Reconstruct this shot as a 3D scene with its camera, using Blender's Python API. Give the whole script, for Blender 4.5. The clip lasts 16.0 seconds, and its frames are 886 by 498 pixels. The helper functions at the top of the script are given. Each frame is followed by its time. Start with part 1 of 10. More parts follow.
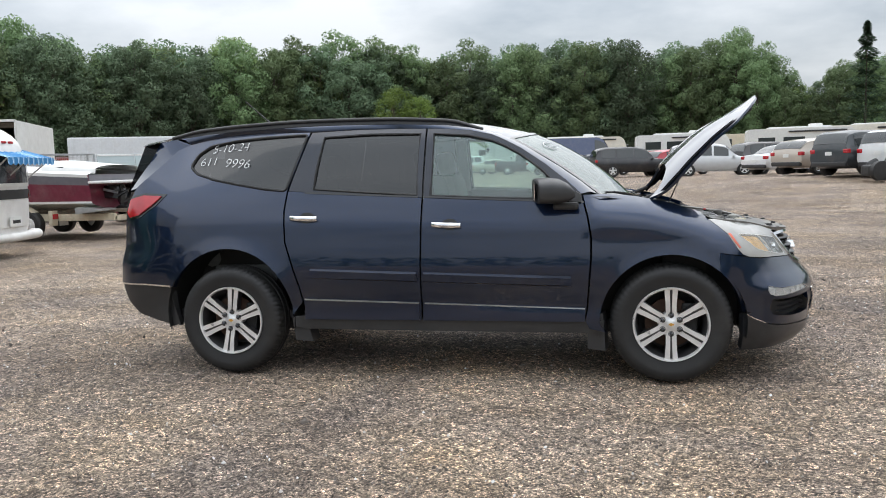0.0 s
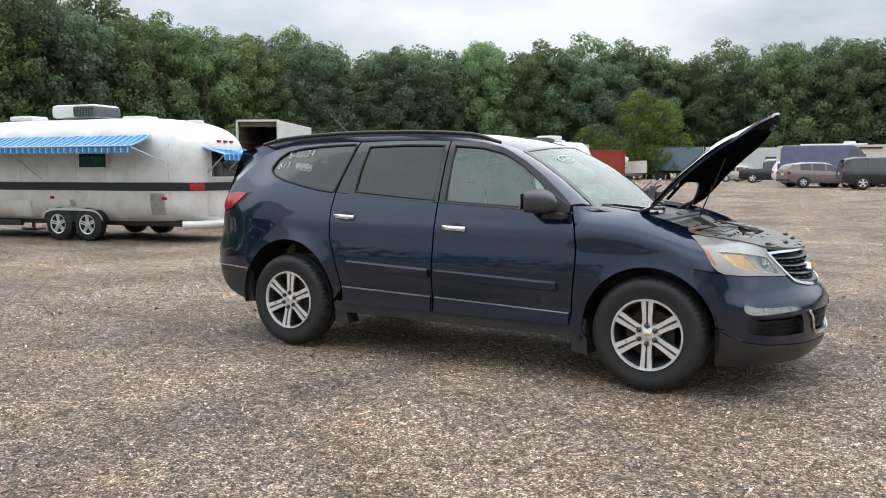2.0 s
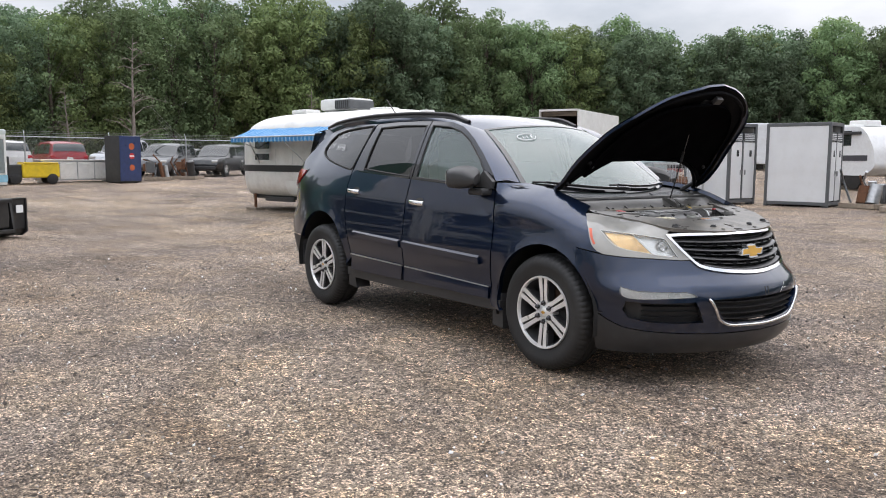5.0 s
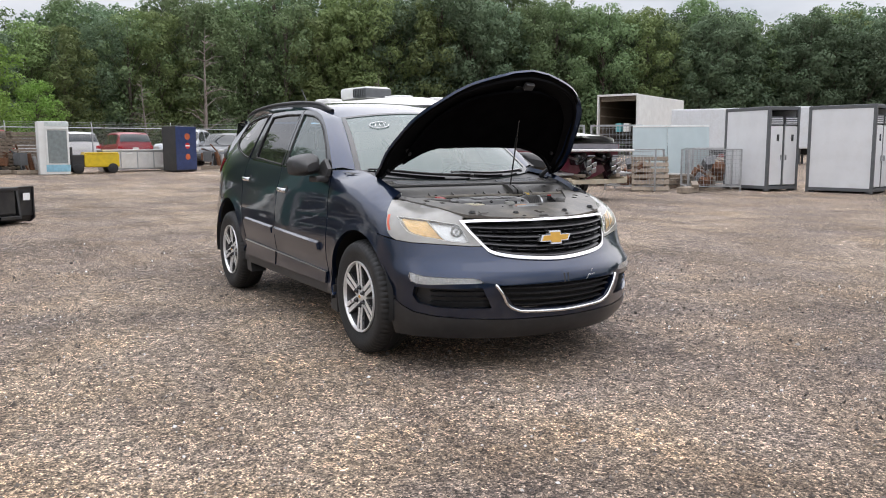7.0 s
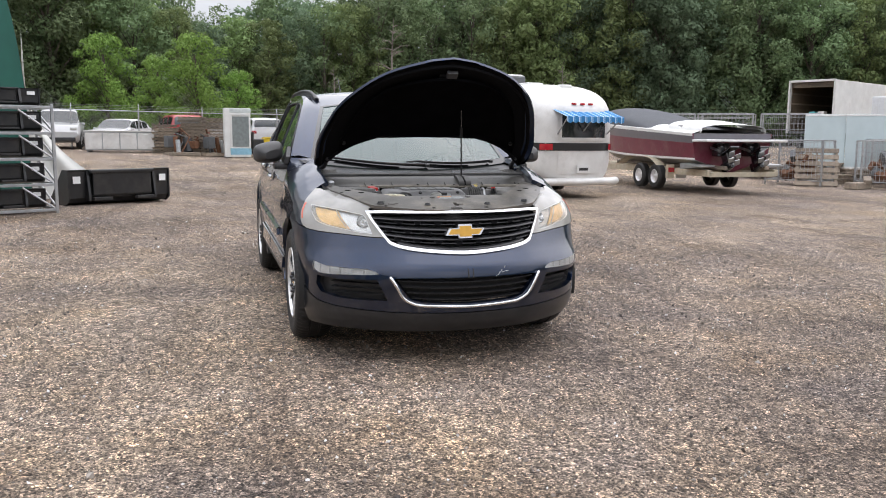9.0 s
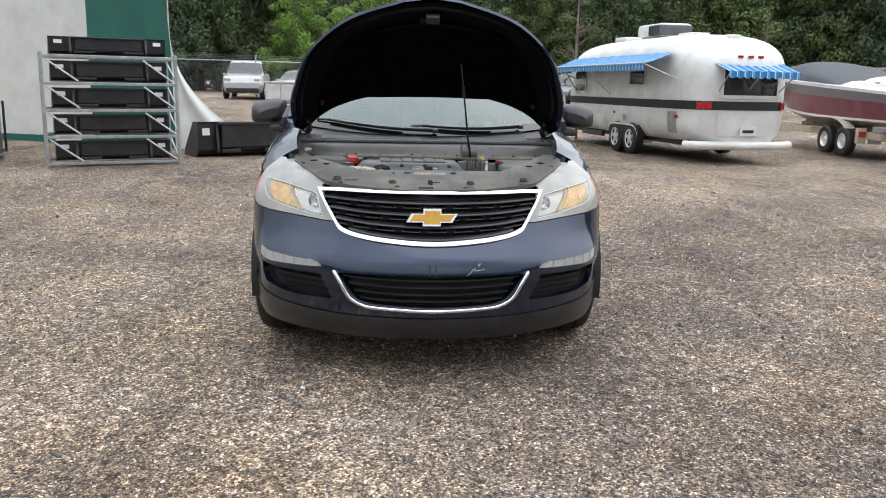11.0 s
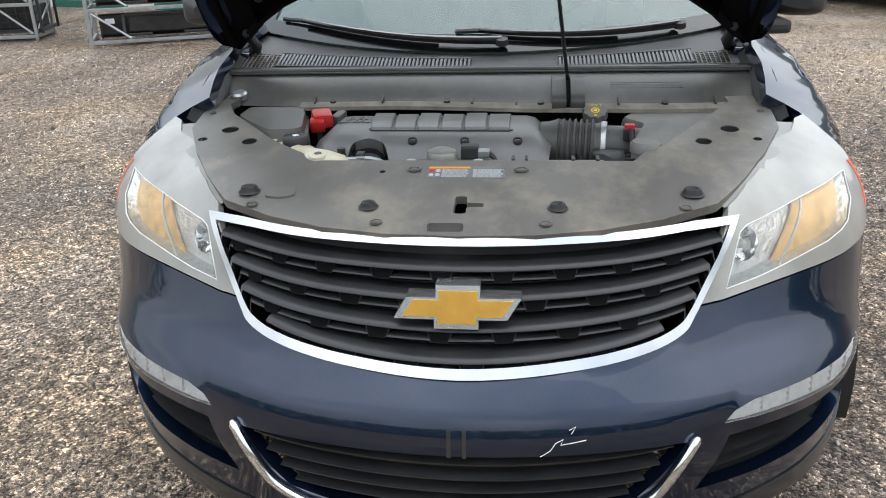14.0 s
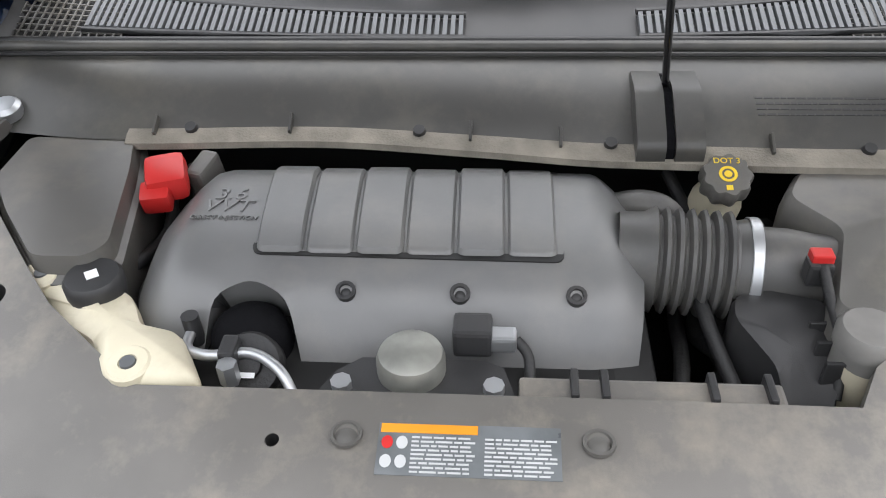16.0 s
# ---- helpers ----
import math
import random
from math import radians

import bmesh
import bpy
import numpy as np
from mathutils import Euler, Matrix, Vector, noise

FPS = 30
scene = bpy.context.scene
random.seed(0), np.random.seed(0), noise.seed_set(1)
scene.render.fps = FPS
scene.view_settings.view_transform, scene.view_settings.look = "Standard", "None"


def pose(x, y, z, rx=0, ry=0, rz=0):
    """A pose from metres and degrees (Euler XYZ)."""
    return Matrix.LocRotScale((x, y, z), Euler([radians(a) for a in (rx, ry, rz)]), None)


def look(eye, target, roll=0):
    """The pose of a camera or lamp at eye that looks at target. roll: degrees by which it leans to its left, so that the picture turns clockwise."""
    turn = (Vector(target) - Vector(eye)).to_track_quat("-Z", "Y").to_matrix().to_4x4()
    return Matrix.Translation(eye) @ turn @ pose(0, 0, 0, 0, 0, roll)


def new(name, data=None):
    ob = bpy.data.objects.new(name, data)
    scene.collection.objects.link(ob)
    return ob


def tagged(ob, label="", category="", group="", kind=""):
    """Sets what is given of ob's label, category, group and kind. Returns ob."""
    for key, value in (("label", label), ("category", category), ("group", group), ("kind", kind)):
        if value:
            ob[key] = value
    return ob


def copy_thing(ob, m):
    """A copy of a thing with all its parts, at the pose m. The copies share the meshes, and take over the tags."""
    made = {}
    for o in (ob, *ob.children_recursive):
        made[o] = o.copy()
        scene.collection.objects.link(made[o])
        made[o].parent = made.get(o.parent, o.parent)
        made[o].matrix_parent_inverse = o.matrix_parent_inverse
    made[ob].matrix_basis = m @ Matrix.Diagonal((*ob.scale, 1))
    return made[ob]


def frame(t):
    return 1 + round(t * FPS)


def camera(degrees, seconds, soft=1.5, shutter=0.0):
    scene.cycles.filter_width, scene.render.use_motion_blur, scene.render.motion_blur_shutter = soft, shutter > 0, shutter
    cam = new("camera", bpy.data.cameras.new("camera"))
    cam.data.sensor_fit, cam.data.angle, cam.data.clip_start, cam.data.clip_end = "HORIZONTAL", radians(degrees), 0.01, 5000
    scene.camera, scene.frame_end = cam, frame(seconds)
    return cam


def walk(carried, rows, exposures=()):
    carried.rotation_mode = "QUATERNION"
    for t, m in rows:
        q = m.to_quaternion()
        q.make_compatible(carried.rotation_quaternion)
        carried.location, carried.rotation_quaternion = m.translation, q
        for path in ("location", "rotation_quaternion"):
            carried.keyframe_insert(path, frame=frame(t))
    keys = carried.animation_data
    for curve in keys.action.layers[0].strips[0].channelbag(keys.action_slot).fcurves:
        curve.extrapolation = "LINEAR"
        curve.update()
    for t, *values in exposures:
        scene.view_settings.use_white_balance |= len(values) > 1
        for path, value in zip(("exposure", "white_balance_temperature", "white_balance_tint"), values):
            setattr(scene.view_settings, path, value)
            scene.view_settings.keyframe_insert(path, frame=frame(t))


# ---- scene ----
cam = camera(57.5, 16.0, soft=1.0)
METRES, EYE, TILT, LEAN, TURN = 10.345, 1.5, 0.0, 0.0, 0.0
PATH = [
    (0, (1.128, -6.186, 1.421), (0.725, -4.237, 1.219), -1.7),
    (0.5, (1.564, -6.214, 1.43), (1.018, -4.299, 1.25), -1.2),
    (1, (2.045, -6.275, 1.439), (1.342, -4.411, 1.268), -0.8),
    (1.5, (2.455, -6.191, 1.458), (1.617, -4.383, 1.277), -0.5),
    (2, (2.901, -6.167, 1.447), (1.928, -4.43, 1.258), -0.0),
    (2.5, (3.315, -6.081, 1.433), (2.208, -4.427, 1.232), 0.5),
    (3, (3.714, -5.926, 1.468), (2.477, -4.369, 1.252), 1.0),
    (3.2, (3.914, -5.89, 1.465), (2.625, -4.378, 1.242), 1.1),
    (5.3, (5.482, -4.353, 1.356), (3.871, -3.187, 1.141), 0.26),
    (5.5, (5.595, -4.219, 1.374), (3.979, -3.061, 1.157), 0.26),
    (6, (5.924, -3.927, 1.365), (4.283, -2.805, 1.139), 0.19),
    (6.5, (6.18, -3.585, 1.352), (4.51, -2.51, 1.117), 0.01),
    (7, (6.398, -3.179, 1.367), (4.689, -2.169, 1.12), -0.13),
    (7.5, (6.654, -2.79, 1.378), (4.9, -1.863, 1.122), -0.28),
    (8, (6.818, -2.359, 1.372), (5.014, -1.536, 1.112), -0.26),
    (8.5, (6.94, -1.928, 1.367), (5.086, -1.226, 1.1), 0.02),
    (9, (7.036, -1.522, 1.388), (5.138, -0.955, 1.109), 0.46),
    (9.2, (7.04, -1.347, 1.378), (5.127, -0.837, 1.092), 0.57),
    (11.3, (6.03, -0.033, 1.458), (4.076, 0.026, 1.035), 1.01),
    (11.5, (5.867, 0.034, 1.467), (3.917, 0.063, 1.026), 0.91),
    (12, (5.501, 0.13, 1.443), (3.56, 0.077, 0.963), 0.35),
    (12.5, (5.086, 0.168, 1.439), (3.164, 0.04, 0.902), -0.14),
    (13, (4.65, 0.198, 1.476), (2.752, 0.015, 0.87), -0.87),
    (13.5, (4.22, 0.164, 1.494), (2.348, -0.038, 0.819), -1.3),
    (14, (3.817, 0.134, 1.51), (1.976, -0.073, 0.757), -1.65),
    (14.5, (3.425, 0.114, 1.526), (1.621, -0.092, 0.687), -2.0),
    (15, (3.051, 0.043, 1.553), (1.308, -0.125, 0.588), -1.7),
    (15.5, (2.76, 0.027, 1.571), (1.113, -0.135, 0.446), -2.0),
    (16, (2.574, 0.026, 1.611), (1.018, -0.121, 0.362), -2.3),
]
walk(cam, [(t, look(eye, target, roll)) for t, eye, target, roll in PATH], [(0.0, 0.38, 6500, 10), (3.0, 0.38, 6500, 11), (6.0, 0.40, 6620, 15), (9.0, 0.42, 6620, 15), (12.5, 0.47, 6400, 8), (14.0, 0.55, 6430, 9), (15.0, 0.58, 6520, 10), (15.5, 0.68, 6650, 12), (16.0, 1.04, 6700, 13)])

# ---- daylight: bright overcast ----
SUN_EL, SUN_AZ = 58.0, 330.0
world = bpy.data.worlds.new("overcast_sky")
scene.world = world
world.use_nodes = True
wn, wl = world.node_tree.nodes, world.node_tree.links
wn.clear()
w_out = wn.new("ShaderNodeOutputWorld")
w_bg = wn.new("ShaderNodeBackground")
w_sky = wn.new("ShaderNodeTexSky")
w_sky.sky_type = "NISHITA"
w_sky.sun_disc = False
w_sky.sun_elevation, w_sky.sun_rotation = radians(SUN_EL), radians(SUN_AZ)
w_tc = wn.new("ShaderNodeTexCoord")
w_sep = wn.new("ShaderNodeSeparateXYZ")
w_add = wn.new("ShaderNodeMath"); w_add.operation = "ADD"; w_add.inputs[1].default_value = 0.22
w_max = wn.new("ShaderNodeMath"); w_max.operation = "MAXIMUM"; w_max.inputs[1].default_value = 0.12
w_div = wn.new("ShaderNodeVectorMath"); w_div.operation = "DIVIDE"
w_cmb = wn.new("ShaderNodeCombineXYZ")
w_noise = wn.new("ShaderNodeTexNoise")
w_noise.inputs["Scale"].default_value, w_noise.inputs["Detail"].default_value = 1.1, 7
w_noise.inputs["Roughness"].default_value = 0.55
w_ramp = wn.new("ShaderNodeValToRGB")
w_ramp.color_ramp.elements[0].position, w_ramp.color_ramp.elements[0].color = 0.34, (4.3, 4.8, 5.3, 1)
w_ramp.color_ramp.elements[1].position, w_ramp.color_ramp.elements[1].color = 0.66, (8.0, 8.3, 8.6, 1)
w_mix = wn.new("ShaderNodeMix"); w_mix.data_type = "RGBA"; w_mix.inputs[0].default_value = 0.88
wl.new(w_tc.outputs["Generated"], w_sep.inputs[0])
wl.new(w_sep.outputs["Z"], w_add.inputs[0]); wl.new(w_add.outputs[0], w_max.inputs[0])
for k in "XYZ":
    wl.new(w_max.outputs[0], w_cmb.inputs[k])
wl.new(w_tc.outputs["Generated"], w_div.inputs[0]); wl.new(w_cmb.outputs[0], w_div.inputs[1])
wl.new(w_div.outputs[0], w_noise.inputs["Vector"]); wl.new(w_noise.outputs["Fac"], w_ramp.inputs[0])
wl.new(w_sky.outputs[0], w_mix.inputs[6]); wl.new(w_ramp.outputs[0], w_mix.inputs[7])
# an overcast sky is brighter overhead than near the horizon
w_up = wn.new("ShaderNodeMapRange"); w_up.inputs[1].default_value, w_up.inputs[2].default_value = 0.0, 1.0
w_up.inputs[3].default_value, w_up.inputs[4].default_value = 0.43, 2.2
wl.new(w_sep.outputs["Z"], w_up.inputs[0])
w_scale = wn.new("ShaderNodeVectorMath"); w_scale.operation = "SCALE"
wl.new(w_mix.outputs[2], w_scale.inputs[0]); wl.new(w_up.outputs[0], w_scale.inputs["Scale"])
wl.new(w_scale.outputs[0], w_bg.inputs[0]); w_bg.inputs[1].default_value = 0.13
wl.new(w_bg.outputs[0], w_out.inputs[0])
sun_data = bpy.data.lights.new("sun", "SUN")
sun_data.energy, sun_data.angle, sun_data.color = 0.9, radians(110), (1.0, 0.96, 0.9)
sun_ob = new("sun", sun_data)
sun_ob.rotation_euler = (radians(90 - SUN_EL), 0, radians(180 - SUN_AZ + 360))

# ---- materials ----
def nodes_of(name):
    m = bpy.data.materials.new(name)
    m.use_nodes = True
    return m, m.node_tree.nodes, m.node_tree.links, m.node_tree.nodes["Principled BSDF"]


def surface(name, col, rough=0.6, metal=0.0, vary=0.18, scale=8.0, grain=0.0, grain_scale=120.0, coat=0.0,
            spec=0.5, per_object=0.0, dirt=None, dirt_amount=0.0, dirt_scale=2.5):
    """A plain real-world surface: colour that varies at two scales, uneven roughness, fine relief, dirt in patches."""
    m, n, l, b = nodes_of(name)
    tc = n.new("ShaderNodeTexCoord")
    big = n.new("ShaderNodeTexNoise"); big.inputs["Scale"].default_value = scale; big.inputs["Detail"].default_value = 6
    l.new(tc.outputs["Object"], big.inputs["Vector"])
    mp = n.new("ShaderNodeMapRange"); mp.inputs[1].default_value, mp.inputs[2].default_value = 0.25, 0.75
    mp.inputs[3].default_value, mp.inputs[4].default_value = 1 - vary, 1 + vary
    l.new(big.outputs["Fac"], mp.inputs[0])
    hsv = n.new("ShaderNodeHueSaturation"); hsv.inputs["Color"].default_value = (*col, 1)
    val = mp.outputs[0]
    if per_object:
        info = n.new("ShaderNodeObjectInfo")
        mr = n.new("ShaderNodeMapRange"); mr.inputs[3].default_value, mr.inputs[4].default_value = 1 - per_object, 1 + per_object
        l.new(info.outputs["Random"], mr.inputs[0])
        mul = n.new("ShaderNodeMath"); mul.operation = "MULTIPLY"
        l.new(val, mul.inputs[0]); l.new(mr.outputs[0], mul.inputs[1]); val = mul.outputs[0]
    l.new(val, hsv.inputs["Value"])
    out = hsv.outputs[0]
    if dirt:
        dn = n.new("ShaderNodeTexNoise"); dn.inputs["Scale"].default_value = dirt_scale; dn.inputs["Detail"].default_value = 9
        dn.inputs["Roughness"].default_value = 0.7
        l.new(tc.outputs["Object"], dn.inputs["Vector"])
        dm = n.new("ShaderNodeMapRange"); dm.inputs[1].default_value, dm.inputs[2].default_value = 0.48, 0.75
        dm.inputs[4].default_value = dirt_amount
        l.new(dn.outputs["Fac"], dm.inputs[0])
        mx = n.new("ShaderNodeMix"); mx.data_type = "RGBA"; mx.inputs[7].default_value = (*dirt, 1)
        l.new(dm.outputs[0], mx.inputs[0]); l.new(out, mx.inputs[6]); out = mx.outputs[2]
    l.new(out, b.inputs["Base Color"])
    rr = n.new("ShaderNodeMapRange"); rr.inputs[3].default_value, rr.inputs[4].default_value = max(0.02, rough * 0.8), min(1, rough * 1.2)
    l.new(big.outputs["Fac"], rr.inputs[0]); l.new(rr.outputs[0], b.inputs["Roughness"])
    b.inputs["Metallic"].default_value = metal
    b.inputs["Specular IOR Level"].default_value = spec
    b.inputs["Coat Weight"].default_value = coat
    b.inputs["Coat Roughness"].default_value = 0.04
    if grain:
        fine = n.new("ShaderNodeTexNoise"); fine.inputs["Scale"].default_value = grain_scale; fine.inputs["Detail"].default_value = 3
        l.new(tc.outputs["Object"], fine.inputs["Vector"])
        bp = n.new("ShaderNodeBump"); bp.inputs["Strength"].default_value = grain; bp.inputs["Distance"].default_value = 0.004
        l.new(fine.outputs["Fac"], bp.inputs["Height"]); l.new(bp.outputs[0], b.inputs["Normal"])
    return m


def pane_material(name, tint, gloss=(1, 1, 1), haze=0.0, rough=0.02, ior=1.85, dust_sheen=(0.72, 0.73, 0.70)):
    m, n, l, b = nodes_of(name)
    n.remove(b)
    tr = n.new("ShaderNodeBsdfTransparent"); tr.inputs[0].default_value = (*tint, 1)
    gl = n.new("ShaderNodeBsdfGlossy"); gl.inputs[0].default_value = (*gloss, 1); gl.inputs["Roughness"].default_value = rough
    fr = n.new("ShaderNodeFresnel"); fr.inputs[0].default_value = ior
    base = tr.outputs[0]
    # a pale diffuse film: dust, plus reflected sky painted in as colour
    if haze:
        df = n.new("ShaderNodeBsdfDiffuse"); df.inputs[0].default_value = (*dust_sheen, 1)
        hz = n.new("ShaderNodeMixShader"); hz.inputs[0].default_value = haze
        l.new(tr.outputs[0], hz.inputs[1]); l.new(df.outputs[0], hz.inputs[2]); base = hz.outputs[0]
    mx = n.new("ShaderNodeMixShader")
    l.new(fr.outputs[0], mx.inputs[0]); l.new(base, mx.inputs[1]); l.new(gl.outputs[0], mx.inputs[2])
    l.new(mx.outputs[0], n["Material Output"].inputs[0])
    return m


def striped(name, a, b_col, width, axis=0, rough=0.8):
    m, n, l, b = nodes_of(name)
    tc = n.new("ShaderNodeTexCoord"); sp = n.new("ShaderNodeSeparateXYZ")
    l.new(tc.outputs["Object"], sp.inputs[0])
    mu = n.new("ShaderNodeMath"); mu.operation = "MULTIPLY"; mu.inputs[1].default_value = 1 / width
    l.new(sp.outputs[axis], mu.inputs[0])
    fr = n.new("ShaderNodeMath"); fr.operation = "FRACT"; l.new(mu.outputs[0], fr.inputs[0])
    rp = n.new("ShaderNodeValToRGB"); rp.color_ramp.interpolation = "CONSTANT"
    e = rp.color_ramp.elements
    e[0].position, e[0].color = 0, (*a, 1)
    e[1].position, e[1].color = 0.46, (*b_col, 1)
    k = e.new(0.62); k.color = (*a, 1)
    k = e.new(0.72); k.color = (*[0.5 * (p + q) for p, q in zip(a, b_col)], 1)
    k = e.new(0.80); k.color = (*a, 1)
    l.new(fr.outputs[0], rp.inputs[0]); l.new(rp.outputs[0], b.inputs["Base Color"])
    b.inputs["Roughness"].default_value = rough
    return m


def gravel_material():
    m, n, l, b = nodes_of("gravel")
    tc = n.new("ShaderNodeTexCoord")

    def noise_at(scale, detail=6, rough=0.6):
        k = n.new("ShaderNodeTexNoise")
        k.inputs["Scale"].default_value, k.inputs["Detail"].default_value, k.inputs["Roughness"].default_value = scale, detail, rough
        l.new(tc.outputs["Object"], k.inputs["Vector"])
        return k

    def mix(fac, a, c, blend="MIX"):
        k = n.new("ShaderNodeMix"); k.data_type = "RGBA"; k.blend_type = blend
        for sock, v in ((0, fac), (6, a), (7, c)):
            if isinstance(v, (int, float)):
                k.inputs[sock].default_value = v
            elif isinstance(v, tuple):
                k.inputs[sock].default_value = (*v, 1)
            else:
                l.new(v, k.inputs[sock])
        return k.outputs[2]

    def ramp(fac, stops):
        k = n.new("ShaderNodeValToRGB")
        e = k.color_ramp.elements
        while len(e) < len(stops):
            e.new(0.5)
        for q, (p, c) in zip(e, stops):
            q.position, q.color = p, (*c, 1)
        l.new(fac, k.inputs[0])
        return k.outputs[0]

    patches = ramp(noise_at(0.45, 8, 0.62).outputs["Fac"], [(0.3, (0.192, 0.159, 0.131)), (0.5, (0.298, 0.249, 0.206)), (0.72, (0.440, 0.370, 0.308))])
    tracks = ramp(noise_at(0.12, 5).outputs["Fac"], [(0.35, (0.78, 0.76, 0.77)), (0.68, (1.25, 1.22, 1.16))])
    base = mix(1.0, patches, tracks, "MULTIPLY")
    tint = ramp(noise_at(0.8, 6, 0.6).outputs["Fac"], [(0.36, (0.93, 0.97, 1.08)), (0.55, (1.0, 1.0, 1.0)), (0.70, (1.06, 1.0, 0.90))])
    base = mix(1.0, base, tint, "MULTIPLY")
    damp = ramp(noise_at(1.1, 7, 0.65).outputs["Fac"], [(0.30, (0.60, 0.58, 0.57)), (0.43, (1.0, 1.0, 1.0)), (0.72, (1.12, 1.10, 1.06))])
    base = mix(1.0, base, damp, "MULTIPLY")
    # long faint wheel tracks across the yard
    mapn = n.new("ShaderNodeMapping"); mapn.inputs["Rotation"].default_value = (0, 0, radians(-37)); mapn.inputs["Scale"].default_value = (0.16, 1.0, 1.0)
    l.new(tc.outputs["Object"], mapn.inputs["Vector"])
    trk = noise_at(1.7, 5, 0.6); l.new(mapn.outputs[0], trk.inputs["Vector"])
    base = mix(1.0, base, ramp(trk.outputs["Fac"], [(0.34, (0.74, 0.72, 0.71)), (0.48, (1.0, 1.0, 1.0)), (0.70, (1.14, 1.12, 1.08))]), "MULTIPLY")
    clumps = ramp(noise_at(10, 10, 0.80).outputs["Fac"], [(0.31, (0.50, 0.485, 0.47)), (0.5, (0.98, 0.98, 0.98)), (0.69, (1.56, 1.54, 1.49))])
    base = mix(1.0, base, clumps, "MULTIPLY")
    st = n.new("ShaderNodeTexVoronoi"); st.inputs["Scale"].default_value = 96
    l.new(tc.outputs["Object"], st.inputs["Vector"])
    st2 = n.new("ShaderNodeTexVoronoi"); st2.inputs["Scale"].default_value = 230
    l.new(tc.outputs["Object"], st2.inputs["Vector"])
    sepc = n.new("ShaderNodeSeparateColor"); l.new(st.outputs["Color"], sepc.inputs[0])
    sepd = n.new("ShaderNodeSeparateColor"); l.new(st2.outputs["Color"], sepd.inputs[0])
    tone = ramp(sepc.outputs[0], [(0.0, (0.16, 0.155, 0.15)), (0.40, (0.70, 0.68, 0.66)), (0.76, (1.15, 1.12, 1.08)), (0.92, (1.75, 1.72, 1.67)), (1.0, (3.0, 2.9, 2.78))])
    tone2 = ramp(sepd.outputs[1], [(0.0, (0.30, 0.29, 0.29)), (0.5, (0.94, 0.94, 0.94)), (0.90, (1.55, 1.53, 1.5)), (1.0, (2.6, 2.53, 2.45))])
    st3 = n.new("ShaderNodeTexVoronoi"); st3.inputs["Scale"].default_value = 33
    l.new(tc.outputs["Object"], st3.inputs["Vector"])
    sepe = n.new("ShaderNodeSeparateColor"); l.new(st3.outputs["Color"], sepe.inputs[0])
    tone3 = ramp(sepe.outputs[2], [(0.0, (0.60, 0.585, 0.575)), (0.5, (0.98, 0.97, 0.96)), (0.86, (1.22, 1.20, 1.17)), (1.0, (1.75, 1.70, 1.62))])
    base = mix(1.0, base, tone3, "MULTIPLY")
    col = mix(1.0, mix(1.0, base, tone, "MULTIPLY"), tone2, "MULTIPLY")
    l.new(col, b.inputs["Base Color"])
    b.inputs["Roughness"].default_value = 0.82
    b.inputs["Specular IOR Level"].default_value = 0.35
    h = n.new("ShaderNodeMath"); h.operation = "ADD"
    inv = n.new("ShaderNodeMath"); inv.operation = "MULTIPLY"; inv.inputs[1].default_value = -1.0
    l.new(st.outputs["Distance"], inv.inputs[0])
    inv2 = n.new("ShaderNodeMath"); inv2.operation = "MULTIPLY"; inv2.inputs[1].default_value = -0.5
    l.new(st2.outputs["Distance"], inv2.inputs[0])
    l.new(inv.outputs[0], h.inputs[0]); l.new(inv2.outputs[0], h.inputs[1])
    bp = n.new("ShaderNodeBump"); bp.inputs["Strength"].default_value = 0.9; bp.inputs["Distance"].default_value = 0.016
    l.new(h.outputs[0], bp.inputs["Height"])
    bp2 = n.new("ShaderNodeBump"); bp2.inputs["Strength"].default_value = 0.5; bp2.inputs["Distance"].default_value = 0.05
    l.new(noise_at(5, 6).outputs["Fac"], bp2.inputs["Height"]); l.new(bp.outputs[0], bp2.inputs["Normal"])
    l.new(bp2.outputs[0], b.inputs["Normal"])
    return m


def leaf_material(name, col, spread=0.22):
    m, n, l, b = nodes_of(name)
    geo = n.new("ShaderNodeNewGeometry"); info = n.new("ShaderNodeObjectInfo")
    mr = n.new("ShaderNodeMapRange"); mr.inputs[3].default_value, mr.inputs[4].default_value = 1 - spread, 1 + spread
    l.new(geo.outputs["Random Per Island"], mr.inputs[0])
    mo = n.new("ShaderNodeMapRange"); mo.inputs[3].default_value, mo.inputs[4].default_value = 0.72, 1.60
    l.new(info.outputs["Random"], mo.inputs[0])
    mu = n.new("ShaderNodeMath"); mu.operation = "MULTIPLY"; l.new(mr.outputs[0], mu.inputs[0]); l.new(mo.outputs[0], mu.inputs[1])
    hue = n.new("ShaderNodeMapRange"); hue.inputs[3].default_value, hue.inputs[4].default_value = 0.485, 0.515
    l.new(info.outputs["Random"], hue.inputs[0])
    hs = n.new("ShaderNodeHueSaturation"); hs.inputs["Color"].default_value = (*col, 1)
    l.new(mu.outputs[0], hs.inputs["Value"]); l.new(hue.outputs[0], hs.inputs["Hue"])
    l.new(hs.outputs[0], b.inputs["Base Color"])
    b.inputs["Roughness"].default_value = 0.6
    b.inputs["Specular IOR Level"].default_value = 0.12
    tl = n.new("ShaderNodeBsdfTranslucent"); l.new(hs.outputs[0], tl.inputs[0])
    mx = n.new("ShaderNodeMixShader"); mx.inputs[0].default_value = 0.36
    l.new(b.outputs[0], mx.inputs[1]); l.new(tl.outputs[0], mx.inputs[2]); l.new(mx.outputs[0], n["Material Output"].inputs[0])
    return m


